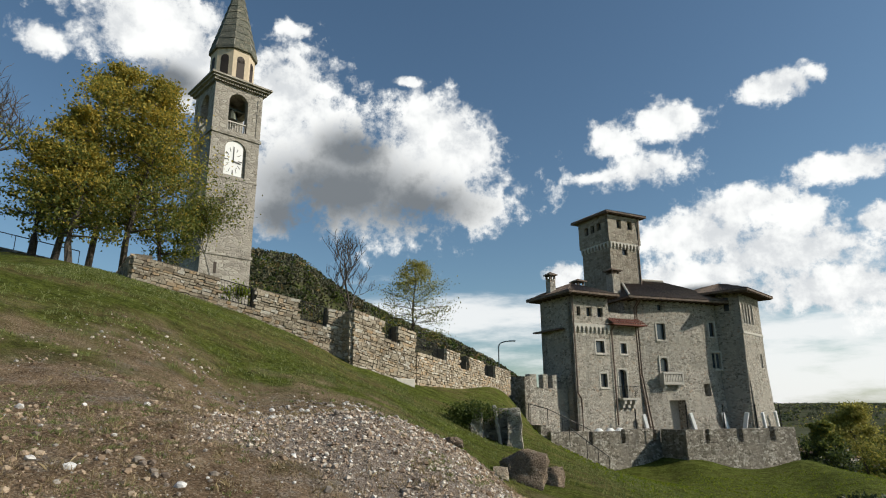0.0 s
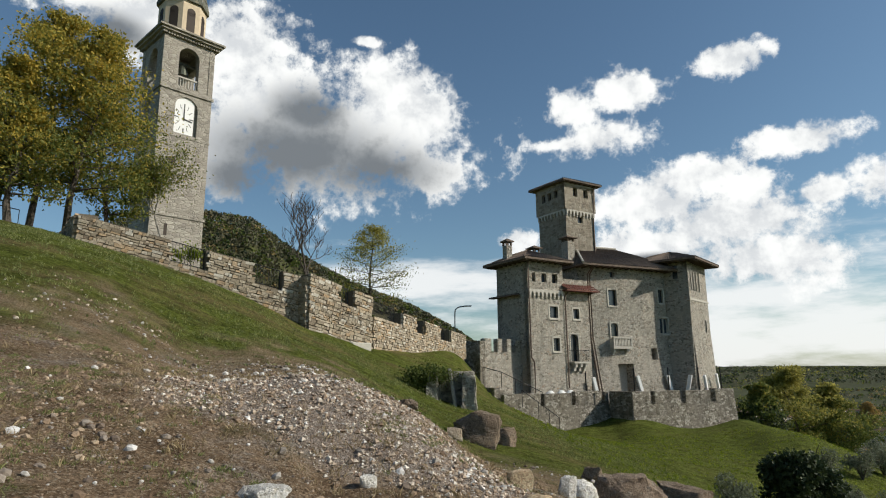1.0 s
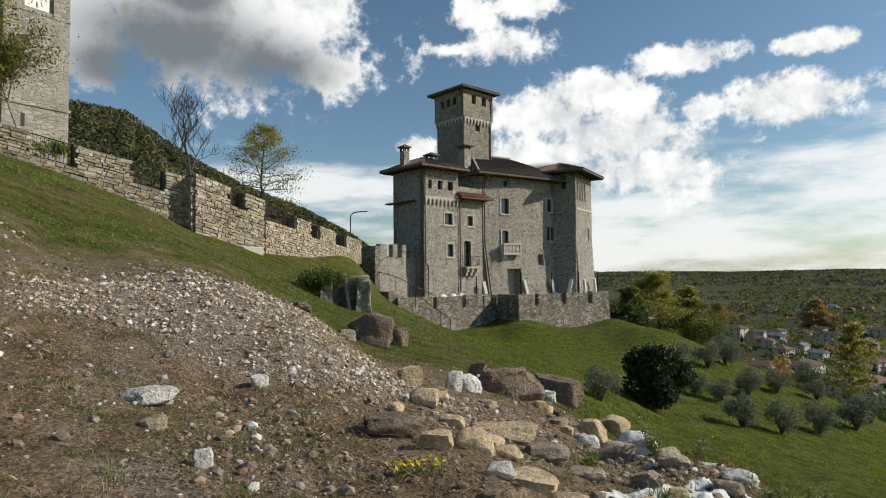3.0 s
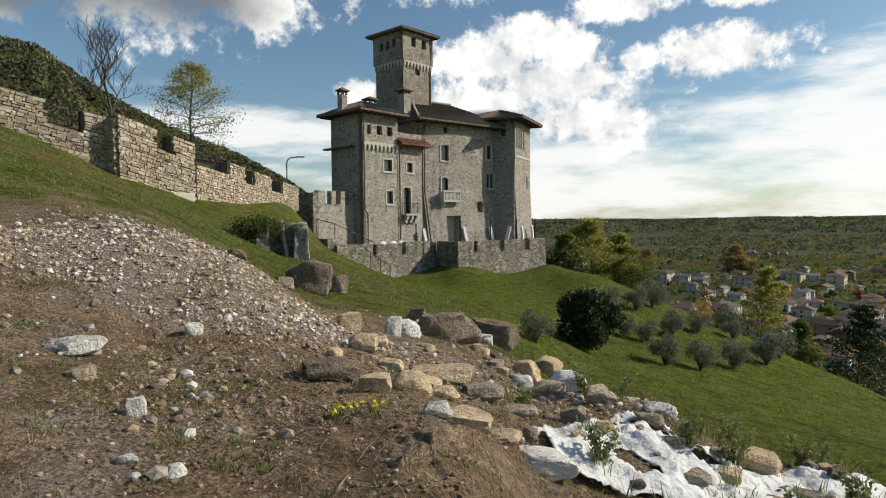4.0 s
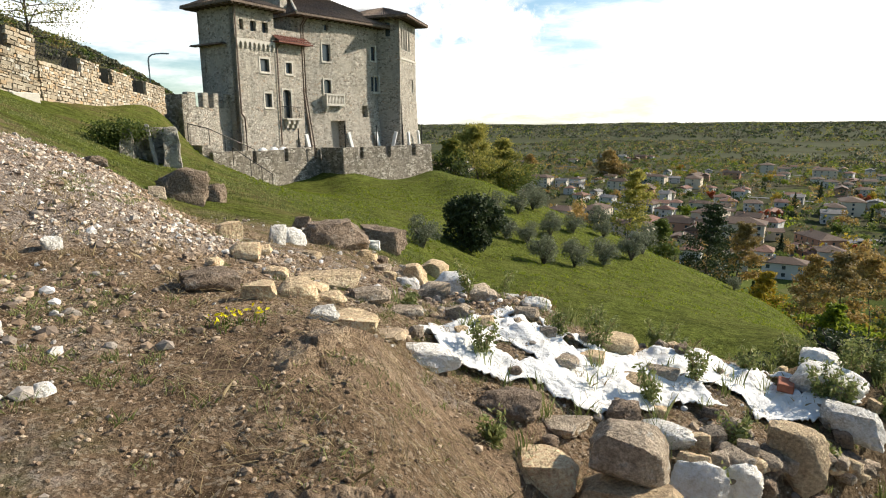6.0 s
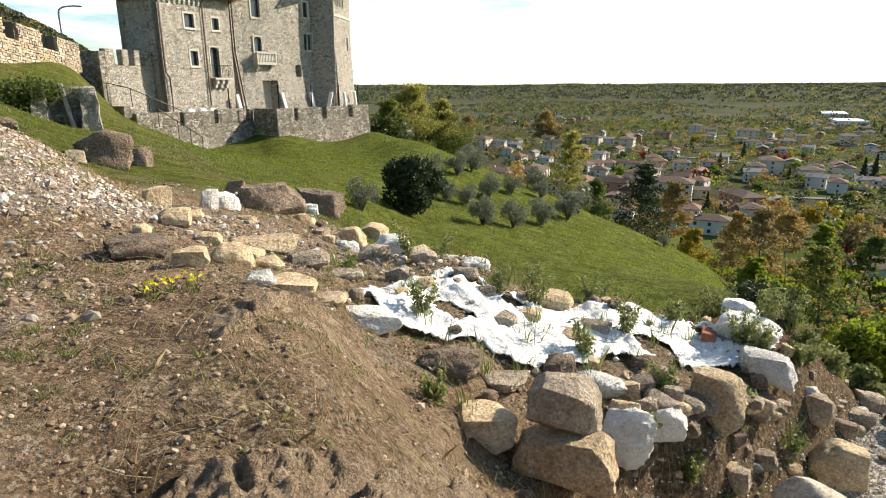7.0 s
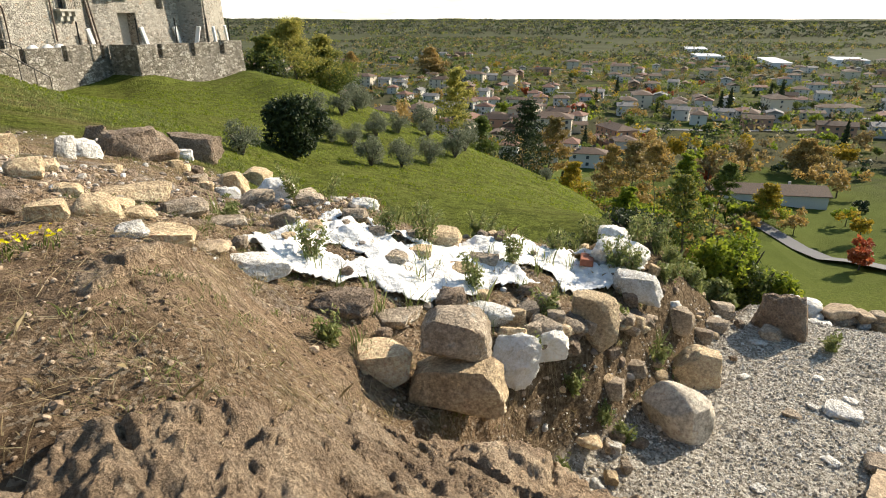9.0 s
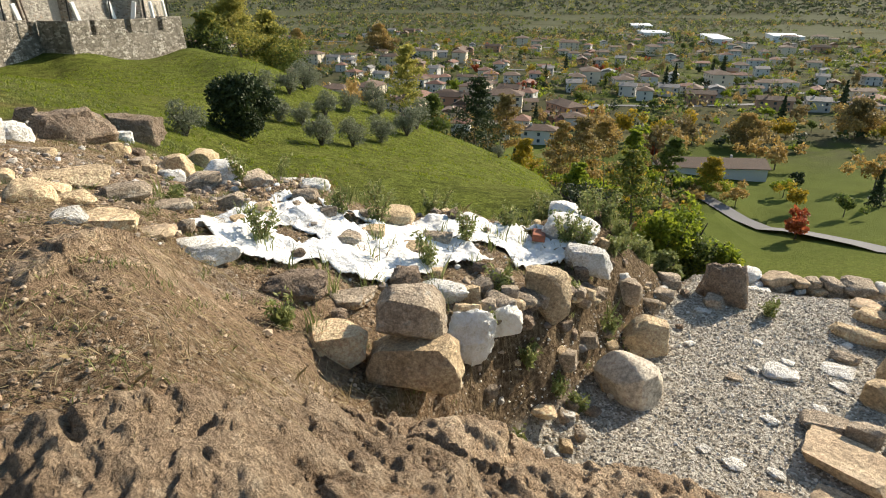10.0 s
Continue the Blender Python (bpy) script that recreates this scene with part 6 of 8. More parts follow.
boulder(2.66, 4.38, 0.19, 0.13, 0.14, -28, "G", 22)
boulder(1.92, 3.48, 0.41, 0.29, 0.14, -22, "W", 23)
boulder(3.19, 3.82, 0.16, 0.11, 0.09, -30, "G", 24)
boulder(2.43, 3.86, 0.15, 0.10, 0.05, -22, "G", 25)
boulder(3.04, 3.47, 0.28, 0.20, 0.07, -53, "G", 26)
boulder(3.35, 3.50, 0.26, 0.18, 0.10, -41, "T", 27)
boulder(3.81, 3.64, 0.40, 0.28, 0.17, -41, "T", 28)
boulder(3.54, 3.13, 0.23, 0.16, 0.09, -48, "T", 29)
boulder(3.84, 3.17, 0.26, 0.18, 0.08, -59, "G", 30)
boulder(2.10, 2.49, 0.38, 0.27, 0.19, -41, "T", 31)
boulder(2.38, 2.14, 0.55, 0.39, 0.28, -59, "T", 32)
boulder(2.96, 2.15, 0.37, 0.26, 0.33, -42, "W", 33)
boulder(3.30, 2.13, 0.30, 0.21, 0.21, -47, "W", 34)
boulder(3.18, 2.54, 0.36, 0.25, 0.13, -50, "W", 35)
boulder(3.05, 2.25, 0.20, 0.14, 0.15, -59, "T", 36)
boulder(3.42, 2.38, 0.15, 0.11, 0.18, -44, "G", 37)
boulder(3.63, 2.36, 0.20, 0.14, 0.20, -55, "G", 38)
boulder(3.49, 2.19, 0.15, 0.10, 0.21, -47, "G", 39)
boulder(3.23, 2.20, 0.16, 0.11, 0.15, -46, "G", 40)
boulder(3.29, 2.38, 0.13, 0.09, 0.15, -54, "T", 41)
boulder(3.88, 2.09, 0.35, 0.25, 0.35, -64, "T", 42)
boulder(4.76, 2.21, 0.43, 0.30, 0.22, -62, "W", 43)
boulder(5.11, 2.57, 0.55, 0.38, 0.19, -65, "W", 44)
boulder(5.28, 1.96, 0.26, 0.18, 0.24, -79, "G", 45)
boulder(6.09, 1.89, 0.23, 0.16, 0.12, -78, "G", 46)
boulder(5.03, 1.66, 0.40, 0.28, 0.36, -63, "T", 47)
boulder(4.30, 1.52, 0.53, 0.37, 0.38, -83, "L", 48)
boulder(6.52, 1.42, 0.5, 0.2, 0.56, -100, "B", 49)
boulder(6.32, 1.42, 0.22, 0.16, 0.13, -74, "G", 50)
boulder(3.89, 1.89, 0.18, 0.13, 0.15, -70, "G", 51)
boulder(3.50, 1.86, 0.23, 0.16, 0.07, -61, "T", 52)
boulder(5.69, 1.87, 0.20, 0.14, 0.12, -73, "G", 53)
boulder(4.48, -0.03, 0.58, 0.46, 0.21, -95, "P", 54)
boulder(4.85, 0.17, 0.35, 0.25, 0.09, -74, "G", 55)
boulder(2.61, 0.14, 0.25, 0.20, 0.16, -95, "P", 56)
boulder(4.11, -0.04, 0.27, 0.21, 0.06, -93, "P", 57)
boulder(4.79, -0.09, 0.23, 0.16, 0.18, -99, "G", 58)
boulder(7.37, 0.15, 0.30, 0.24, 0.13, -85, "P", 59)
boulder(6.55, 0.13, 0.52, 0.18, 0.13, -95, "T", 60)
boulder(6.08, 0.18, 0.24, 0.17, 0.09, -92, "G", 61)
boulder(5.84, -0.15, 0.19, 0.13, 0.34, -85, "T", 62)
boulder(5.41, -0.13, 0.25, 0.18, 0.25, -96, "T", 63)
boulder(5.79, 0.18, 0.30, 0.21, 0.06, -87, "W", 64)
boulder(5.38, 0.60, 0.30, 0.21, 0.07, -72, "W", 65)
boulder(7.05, 0.06, 0.35, 0.24, 0.12, -101, "T", 66)
boulder(2.27, 3.04, 0.45, 0.31, 0.15, -49, "B", 67)
boulder(2.52, 2.84, 0.32, 0.22, 0.07, -49, "G", 68)
boulder(3.02, 2.81, 0.23, 0.16, 0.18, -40, "B", 69)
boulder(6.46, 1.94, 0.26, 0.18, 0.15, -70, "G", 70)
boulder(4.32, 1.92, 0.20, 0.14, 0.12, -73, "G", 71)
boulder(3.54, 2.09, 0.17, 0.12, 0.14, -64, "B", 72)
boulder(5.06, 0.88, 0.15, 0.10, 0.05, -89, "G", 73)
boulder(1.60, 13.35, 0.96, 0.67, 0.76, -8, "B", 74)
boulder(2.38, 14.44, 0.66, 0.46, 0.41, -22, "B", 75)
boulder(1.08, 12.64, 0.32, 0.22, 0.23, 1, "G", 76)
boulder(1.33, 7.09, 0.26, 0.19, 0.22, 0, "T", 77)
boulder(2.05, 7.89, 0.24, 0.17, 0.26, -2, "W", 78)
boulder(2.41, 8.37, 0.32, 0.23, 0.23, -10, "W", 79)
boulder(0.62, 4.07, 0.41, 0.29, 0.15, 4, "B", 80)
boulder(1.15, 5.47, 0.27, 0.19, 0.16, -25, "T", 81)
boulder(1.39, 5.98, 0.23, 0.16, 0.09, -19, "T", 82)
boulder(-0.90, 4.53, 0.34, 0.22, 0.11, 24, "W", 83)
boulder(-0.77, 4.03, 0.17, 0.12, 0.08, 19, "G", 84)
boulder(-0.42, 3.40, 0.10, 0.07, 0.09, 5, "W", 85)
boulder(-0.25, 5.23, 0.14, 0.10, 0.10, 15, "W", 86)
boulder(-0.38, 2.85, 0.08, 0.05, 0.04, 11, "W", 87)
boulder(-0.19, 2.74, 0.08, 0.06, 0.05, 13, "W", 88)
boulder(0.86, 3.72, 0.21, 0.15, 0.12, -19, "T", 89)
boulder(0.11, 8.32, 0.25, 0.18, 0.12, -9, "B", 90)
boulder(2.42, 2.22, 0.42, 0.34, 0.26, -60, "G", 201, gz(2.38, 2.14) + 0.27, 8)
boulder(5.35, 2.75, 0.35, 0.3, 0.2, 20, "W", 203)
boulder(3.72, 6.2, 0.5, 0.35, 0.3, -30, "W", 204)
boulder(4.3, 5.7, 0.45, 0.35, 0.22, -50, "W", 205)
boulder(3.95, 6.0, 0.35, 0.3, 0.2, 40, "G", 206)


def edge_distance(px, py, poly):
    """Distance to the outline, positive inside."""
    best = np.full(px.shape, 1e9)
    for (xa, ya), (xb, yb) in zip(poly, poly[1:] + poly[:1]):
        dx, dy = xb - xa, yb - ya
        t = np.clip(((px - xa) * dx + (py - ya) * dy) / (dx * dx + dy * dy), 0, 1)
        best = np.minimum(best, np.hypot(px - xa - t * dx, py - ya - t * dy))
    return np.where(inside(px, py, poly), best, -best)


def inside(px, py, poly):
    hit = np.zeros(px.shape, bool)
    for (xa, ya), (xb, yb) in zip(poly, poly[1:] + poly[:1]):
        cross = ((ya > py) != (yb > py)) & (px < (xb - xa) * (py - ya) / (yb - ya + 1e-12) + xa)
        hit ^= cross
    return hit


def bedrock(label, poly, lift, seed, blocks, crack_deep, rough, rim, step=0.012):
    """Bedrock breaking out of the earth: tilted facets parted by cracks, roughened at several scales."""
    g = np.random.default_rng(seed)
    px, py = [p[0] for p in poly], [p[1] for p in poly]
    gx, gy = np.meshgrid(np.arange(min(px) - 0.2, max(px) + 0.2, step), np.arange(min(py) - 0.2, max(py) + 0.2, step), indexing="ij")
    wx, wy = gx + 0.16 * (fbm(gx * 5, gy * 5, 4, seed) - 0.5), gy + 0.16 * (fbm(gx * 5, gy * 5, 4, seed + 1) - 0.5)
    sd = edge_distance(wx + 0.1 * (fbm(gx * 3, gy * 3, 3, seed + 2) - 0.5), wy, poly)
    # facets run long along the bedding
    u, v = wx * 0.8 + wy * 0.6, (wy * 0.8 - wx * 0.6) * 1.7
    sx, sy = g.uniform(u.min(), u.max(), blocks), g.uniform(v.min(), v.max(), blocks)
    d = np.stack([np.hypot(u - a, v - b) for a, b in zip(sx, sy)], 0)
    order = np.sort(d, 0)
    near = d.argmin(0)
    gap = order[1] - order[0]
    tilt_u, tilt_v, up = g.normal(0, 0.06, blocks), g.normal(0, 0.06, blocks), g.uniform(-0.5, 0.5, blocks)
    facet = np.clip(tilt_u[near] * (u - sx[near]) + tilt_v[near] * (v - sy[near]), -0.03, 0.03) + 0.03 * up[near]
    crack = (1 - ease(gap, 0.0, 0.035)) * ease(fbm(gx * 2.3, gy * 2.3, 3, seed + 3), 0.3, 0.5)
    ridged = 1 - np.abs(2 * fbm(gx * 7 + gy * 4, gy * 14 - gx * 8, 5, seed + 4) - 1)
    pits = ease(fbm(gx * 22, gy * 22, 3, seed + 5), 0.5, 0.72)
    def lumps(scale, turn, sd):
        """Rounded lumps parted by sharp creases."""
        c, q = math.cos(turn), math.sin(turn)
        return np.clip(3.2 * np.abs(2 * fbm((wx * c + wy * q) * scale, (wy * c - wx * q) * scale * 1.35, 3, sd) - 1), 0, 1)

    relief = facet - crack_deep * crack + rough * (0.035 * (lumps(3.1, 0.7, seed + 8) - 0.4) + 0.026 * (lumps(8.3, 1.2, seed + 9) - 0.4) + 0.014 * (lumps(19, 0.4, seed + 10) - 0.4) + 0.10 * (fbm(gx * 2.4, gy * 2.4, 3, seed + 6) - 0.5) + 0.02 * ridged ** 2 + 0.012 * (fbm(wx * 31 + wy * 17, wy * 29 - wx * 15, 3, seed + 7) - 0.5) - 0.004 * pits)
    top = ease(sd, -0.01, rim)
    z = ground_z(gx.ravel(), gy.ravel()).reshape(gx.shape) - 0.05 + top * (0.05 + lift + relief) - 0.1 * ease(-sd, 0.0, 0.1)
    keep = sd > -0.1
    cell = keep[:-1, :-1] & keep[1:, :-1] & keep[1:, 1:] & keep[:-1, 1:]
    idx = np.arange(gx.size).reshape(gx.shape)
    f = np.stack([idx[:-1, :-1][cell], idx[1:, :-1][cell], idx[1:, 1:][cell], idx[:-1, 1:][cell]], 1)
    ob = thing("bedrock_ledge", label, "rock", Matrix.Identity(4), "bedrock ledges")
    owner = near[:-1, :-1][cell]
    for b in range(blocks):
        mine = f[owner == b]
        if len(mine) == 0:
            continue
        used, inv = np.unique(mine, return_inverse=True)
        me = bpy.data.meshes.new("rock_block")
        me.from_pydata(np.stack([gx.ravel()[used], gy.ravel()[used], z.ravel()[used]], 1).tolist(), [], inv.reshape(mine.shape).tolist())
        me.shade_smooth()
        me.materials.append(M_LEDGE)
        new("rock_block", me).parent = ob
    return ob


M_LEDGE = rocky("brown weathered bedrock", [(0.3, (0.165, 0.11, 0.067)), (0.5, (0.335, 0.242, 0.157)), (0.7, (0.48, 0.37, 0.252))], 12, 0.055, (0.48, 0.38, 0.265))
bedrock("cracked brown bedrock ledge breaking out of the earth", [(-0.1, 1.62), (0.3, 1.86), (0.56, 1.78), (1.0, 1.73), (1.4, 1.85), (1.8, 1.78), (2.05, 1.45), (2.3, 1.0), (2.5, 0.5), (2.4, -0.1), (1.3, 0.3), (0.5, 0.75), (-0.2, 1.3)], 0.03, 610, 13, 0.06, 1.0, 0.10)
bedrock("smooth sloping hump of brown bedrock in the earth", [(0.45, 2.45), (0.67, 2.18), (1.19, 2.33), (1.6, 2.5), (1.95, 2.72), (1.85, 3.1), (1.55, 3.3), (1.2, 3.15), (0.9, 2.95), (0.6, 2.9)], 0.03, 640, 2, 0.0, 0.4, 0.35)
brick = part("brick", box(-0.125, -0.06, 0, 0.125, 0.06, 0.065, 0.006), plain("red fired brick", (0.33, 0.12, 0.07), 0.9, 0, 0.3, 30))
brick.matrix_world = pose(4.85, 2.75, gz(4.85, 2.75) + 0.03, 4, 6, 30)
tagged(brick, "single red fired brick on the white sheet", "brick")


def stone_row(name, label, a, b, tiers, kinds, seed, size=(0.2, 0.42), thick=(0.09, 0.16)):
    """A low dry-stone edging: rough stones laid in rows."""
    rng = random.Random(seed)
    a, b = Vector((*a, 0)), Vector((*b, 0))
    ob = thing(name, label, "wall", Matrix.Translation((a.x, a.y, gz(a.x, a.y))))
    base = gz(a.x, a.y)
    d = b - a
    turn = math.degrees(math.atan2(d.y, d.x))
    z = 0.0
    for tier in range(tiers):
        h = rng.uniform(*thick)
        s = rng.uniform(-0.1, 0.1)
        while s < d.length:
            w = rng.uniform(*size)
            p = a + d * ((s + w / 2) / d.length)
            kind = rng.choice(kinds)
            o = part("stone", boulder_mesh(kind, rng.randrange(9999), w * 1.05, rng.uniform(0.22, 0.34), h * 1.3), ROCK[kind], ob, smooth=True)
            o.matrix_local = Matrix.Translation((p.x - a.x, p.y - a.y, gz(p.x, p.y) - base + z - 0.03)) @ pose(0, 0, 0, rng.uniform(-9, 9), rng.uniform(-9, 9), turn + rng.uniform(-20, 20))
            s += w
        z += h
    return ob


stone_row("dry_stone_wall", "low dry-stone edging wall round the gravel terrace", (7.3, 1.45), (8.15, -0.2), 3, "GTPW", 301, (0.12, 0.42), (0.06, 0.13))
stone_row("dry_stone_wall", "dry-stone steps of tan slabs beside the gravel terrace", (7.9, -0.1), (6.0, -0.35), 2, "TPT", 302, (0.15, 0.36))
stone_row("dry_stone_wall", "dry-stone steps of tan slabs beside the gravel terrace", (6.0, -0.35), (4.7, -0.4), 1, "TPG", 303, (0.15, 0.34))
stone_row("dry_stone_wall", "tumbled dry-stone face under the white sheet", (3.2, 2.22), (4.5, 2.06), 2, "GTGB", 304, (0.08, 0.2), (0.05, 0.11))


# tumbled stones below the sheet and at the terrace's foot
loose = random.Random(88)
for i in range(80):
    x, y = loose.uniform(2.6, 6.8), loose.uniform(1.5, 2.3)
    if x > 4.9 and i % 2:
        y += 0.5
    w = loose.uniform(0.05, 0.15)
    boulder(x, y, w, w * loose.uniform(0.6, 0.9), w * loose.uniform(0.45, 0.8), loose.uniform(0, 180), loose.choice("GGTBBW"), 500 + i, None, loose.uniform(-15, 15))
for i in range(26):
    x, y = loose.uniform(1.9, 5.4), loose.uniform(2.6, 4.2)
    w = loose.uniform(0.06, 0.14)
    boulder(x, y, w, w * 0.8, w * loose.uniform(0.4, 0.7), loose.uniform(0, 180), loose.choice("GTB"), 600 + i, gz(x, y) + 0.02)
for i in range(60):
    x, y = loose.uniform(0.4, 4.6), loose.uniform(4.0, 10.0)
    if y > 4 + 1.6 * x or y < 3.4 + 0.55 * x:
        continue
    w = loose.uniform(0.08, 0.24)
    boulder(x, y, w, w * loose.uniform(0.6, 0.9), w * loose.uniform(0.4, 0.7), loose.uniform(0, 180), loose.choice("GTBTW"), 700 + i)

for i in range(16):
    x, y = loose.uniform(3.8, 7.4), loose.uniform(0.0, 1.5)
    boulder(x, y, loose.uniform(0.08, 0.2), loose.uniform(0.07, 0.14), 0.03, loose.uniform(0, 180), "W", 800 + i)

# white sheet spread over the bed, held down by stones
def white_sheet():
    poly = [(2.02, 4.10), (3.2, 4.35), (3.5, 3.8), (4.1, 3.6), (5.2, 2.98), (5.3, 2.3), (4.35, 2.42), (3.6, 2.78), (2.75, 2.9), (2.65, 3.2), (2.2, 3.4)]
    n = 0.025
    xs, ys = np.arange(1.9, 5.5, n), np.arange(2.1, 4.5, n)
    gx, gy = np.meshgrid(xs, ys, indexing="ij")
    wx, wy = gx + 0.22 * (fbm(gx * 3, gy * 3, 3, 71) - 0.5), gy + 0.22 * (fbm(gx * 3, gy * 3, 3, 72) - 0.5)
    keep = inside(wx, wy, poly) & (fbm(gx * 2.2, gy * 2.2, 4, 73) > 0.35)
    fold = 1 - np.abs(2 * fbm(gx * 2.6 + gy, gy * 5 - gx, 4, 74) - 1)
    z = ground_z(gx.ravel(), gy.ravel()).reshape(gx.shape) + 0.012 + 0.05 * fold ** 4 + 0.06 * (fbm(gx * 8, gy * 8, 4, 75) - 0.4)
    idx = -np.ones(gx.shape, int)
    cell = keep[:-1, :-1] & keep[1:, :-1] & keep[1:, 1:] & keep[:-1, 1:]
    use = np.zeros(gx.shape, bool)
    for a in (slice(0, -1), slice(1, None)):
        for b in (slice(0, -1), slice(1, None)):
            use[a, b] |= cell
    idx[use] = np.arange(use.sum())
    me = bpy.data.meshes.new("ground_sheet")
    f = np.stack([idx[:-1, :-1][cell], idx[1:, :-1][cell], idx[1:, 1:][cell], idx[:-1, 1:][cell]], 1)
    me.from_pydata(np.stack([gx[use], gy[use], z[use]], 1).tolist(), [], f.tolist())
    me.shade_smooth()
    k = Mat("crumpled white fleece", 0.75)
    dirt = k.step(k.noise(3.5, 7, 0.7), 0.55, 0.75)
    me.materials.append(k.done(k.mix(k.math("MULTIPLY", dirt, 0.6), (0.74, 0.735, 0.71), (0.40, 0.36, 0.29)), k.noise(18, 6, 0.6), 0.03))
    ob = new("ground_sheet", me)
    m = ob.modifiers.new("thickness", "SOLIDIFY")
    m.thickness = 0.006
    return tagged(ob, "crumpled white fleece sheet spread over the earth", "sheet")


white_sheet()


# rubble, gravel, clods: too many to count
def pebble_shapes(fine):
    out = []
    for i in range(8):
        rng = random.Random(900 + i)
        bm = bmesh.new()
        if fine:
            bmesh.ops.create_icosphere(bm, subdivisions=1, radius=1)
        else:
            tips = [bm.verts.new(p) for p in ((1, 0, 0), (0, 1, 0), (-1, 0, 0), (0, -1, 0), (0, 0, 1), (0, 0, -1))]
            for a in range(4):
                for b in (4, 5):
                    bm.faces.new((tips[a], tips[(a + 1) % 4], tips[b]) if b == 4 else (tips[(a + 1) % 4], tips[a], tips[b]))
        bm.verts.index_update()
        for v in bm.verts:
            v.co *= rng.uniform(0.72, 1.18)
            v.co.z *= 0.72
        co = np.array([v.co[:] for v in bm.verts])
        fa = np.array([[v.index for v in f.verts] for f in bm.faces])
        bm.free()
        out.append((co, fa))
    return out


PEBBLES, GRAINS = pebble_shapes(True), pebble_shapes(False)


def strew(name, label, xs, ys, sizes, material, seed, sink=0.25, shapes=None):
    """Thousands of small stones on the ground, as one mesh of kind stuff."""
    rng = np.random.default_rng(seed)
    z = ground_z(xs, ys)
    cos, fas, count = [], [], 0
    turn, shape = rng.uniform(0, 6.28, len(xs)), rng.integers(0, 8, len(xs))
    tip = rng.normal(0, 0.35, len(xs))
    for i in range(len(xs)):
        co, fa = (shapes or PEBBLES)[shape[i]]
        s, c, t = math.sin(turn[i]), math.cos(turn[i]), tip[i]
        p = co * sizes[i] * 0.5
        x, y, zz = p[:, 0], p[:, 1] * math.cos(t) - p[:, 2] * math.sin(t), p[:, 1] * math.sin(t) + p[:, 2] * math.cos(t)
        cos.append(np.stack([x * c - y * s + xs[i], x * s + y * c + ys[i], zz + z[i] + sizes[i] * (0.36 - sink)], 1))
        fas.append(fa + count)
        count += len(co)
    me = bpy.data.meshes.new(name)
    me.from_pydata(np.concatenate(cos).tolist(), [], np.concatenate(fas).tolist())
    me.materials.append(material)
    ob = new(name, me)
    return tagged(ob, label, name.replace("_", " "), kind="stuff")


def strewn(name, tones):
    k = Mat(name, 0.9)
    col = k.ramp(k.island(), *tones)
    n = k.noise(40, 5, 0.65)
    col = k.mix(0.5, col, k.ramp(n, (0.3, (0.3, 0.3, 0.3)), (0.7, (0.7, 0.7, 0.7))), "OVERLAY")
    return k.done(col, n, 0.006)


M_RUBBLE = strewn("broken pale rubble", [(0.0, (0.21, 0.145, 0.10)), (0.4, (0.40, 0.31, 0.225)), (0.75, (0.58, 0.50, 0.405)), (0.92, (0.68, 0.63, 0.55)), (1.0, (0.72, 0.70, 0.67))])
M_GRAVEL = strewn("grey gravel", [(0.0, (0.20, 0.17, 0.13)), (0.5, (0.49, 0.44, 0.36)), (0.9, (0.72, 0.67, 0.58)), (1.0, (0.80, 0.77, 0.72))])
M_CLOD = strewn("brown earth clods", [(0.0, (0.16, 0.108, 0.069)), (0.6, (0.32, 0.235, 0.158)), (1.0, (0.46, 0.36, 0.255))])
M_MIXED = strewn("scattered field stones", [(0.0, (0.16, 0.12, 0.09)), (0.5, (0.30, 0.26, 0.215)), (0.8, (0.45, 0.42, 0.375)), (1.0, (0.72, 0.70, 0.67))])
rng = np.random.default_rng(5)


def sample(n, test, x0, x1, y0, y1):
    x, y = rng.uniform(x0, x1, n), rng.uniform(y0, y1, n)
    k = rng.uniform(0, 1, n) < test(x, y)
    return x[k], y[k]


x, y = sample(70000, lambda x, y: zones(x, y)[1] * np.clip(1.25 - np.hypot(x + 0.9, y - 6.6) / 7, 0.3, 1), -5.5, 3.2, 4.2, 9.2)
strew("rubble", "heap of broken pale limestone rubble on the slope", x, y, 0.009 + 0.014 * rng.pareto(2.1, len(x)).clip(0, 4.5), M_RUBBLE, 1, 0.25, GRAINS)
x, y = sample(21000, lambda x, y: zones(x, y)[0] * (x < 8.2), 2.0, 8.3, -1.0, 2.3)
strew("gravel", "loose grey gravel on the terrace", x, y, 0.018 + 0.014 * rng.pareto(3.5, len(x)).clip(0, 2), M_GRAVEL, 2, 0.25, GRAINS)
x, y = sample(22000, lambda x, y: (1 - zones(x, y)[3]) * (1 - zones(x, y)[0]) * (1 - 0.5 * zones(x, y)[2]) * ease(fbm(x * 0.8, y * 0.8, 3, 55), 0.38, 0.6), -6, 4.2, 1.2, 9)
strew("earth_clods", "crumbly brown clods of dug earth", x, y, 0.010 + 0.022 * rng.pareto(2.4, len(x)).clip(0, 3), M_CLOD, 3, 0.3)
x, y = sample(9000, lambda x, y: (1 - zones(x, y)[3]) * (1 - zones(x, y)[0]) * (1 - 0.9 * zones(x, y)[2]) * ease(fbm(x * 0.6, y * 0.6, 3, 57), 0.35, 0.65), -7, 5.5, 1.6, 12)
strew("field_stones", "scattered pale and brown stones on bare earth", x, y, 0.012 + 0.028 * rng.pareto(2.2, len(x)).clip(0, 3), M_MIXED, 4)
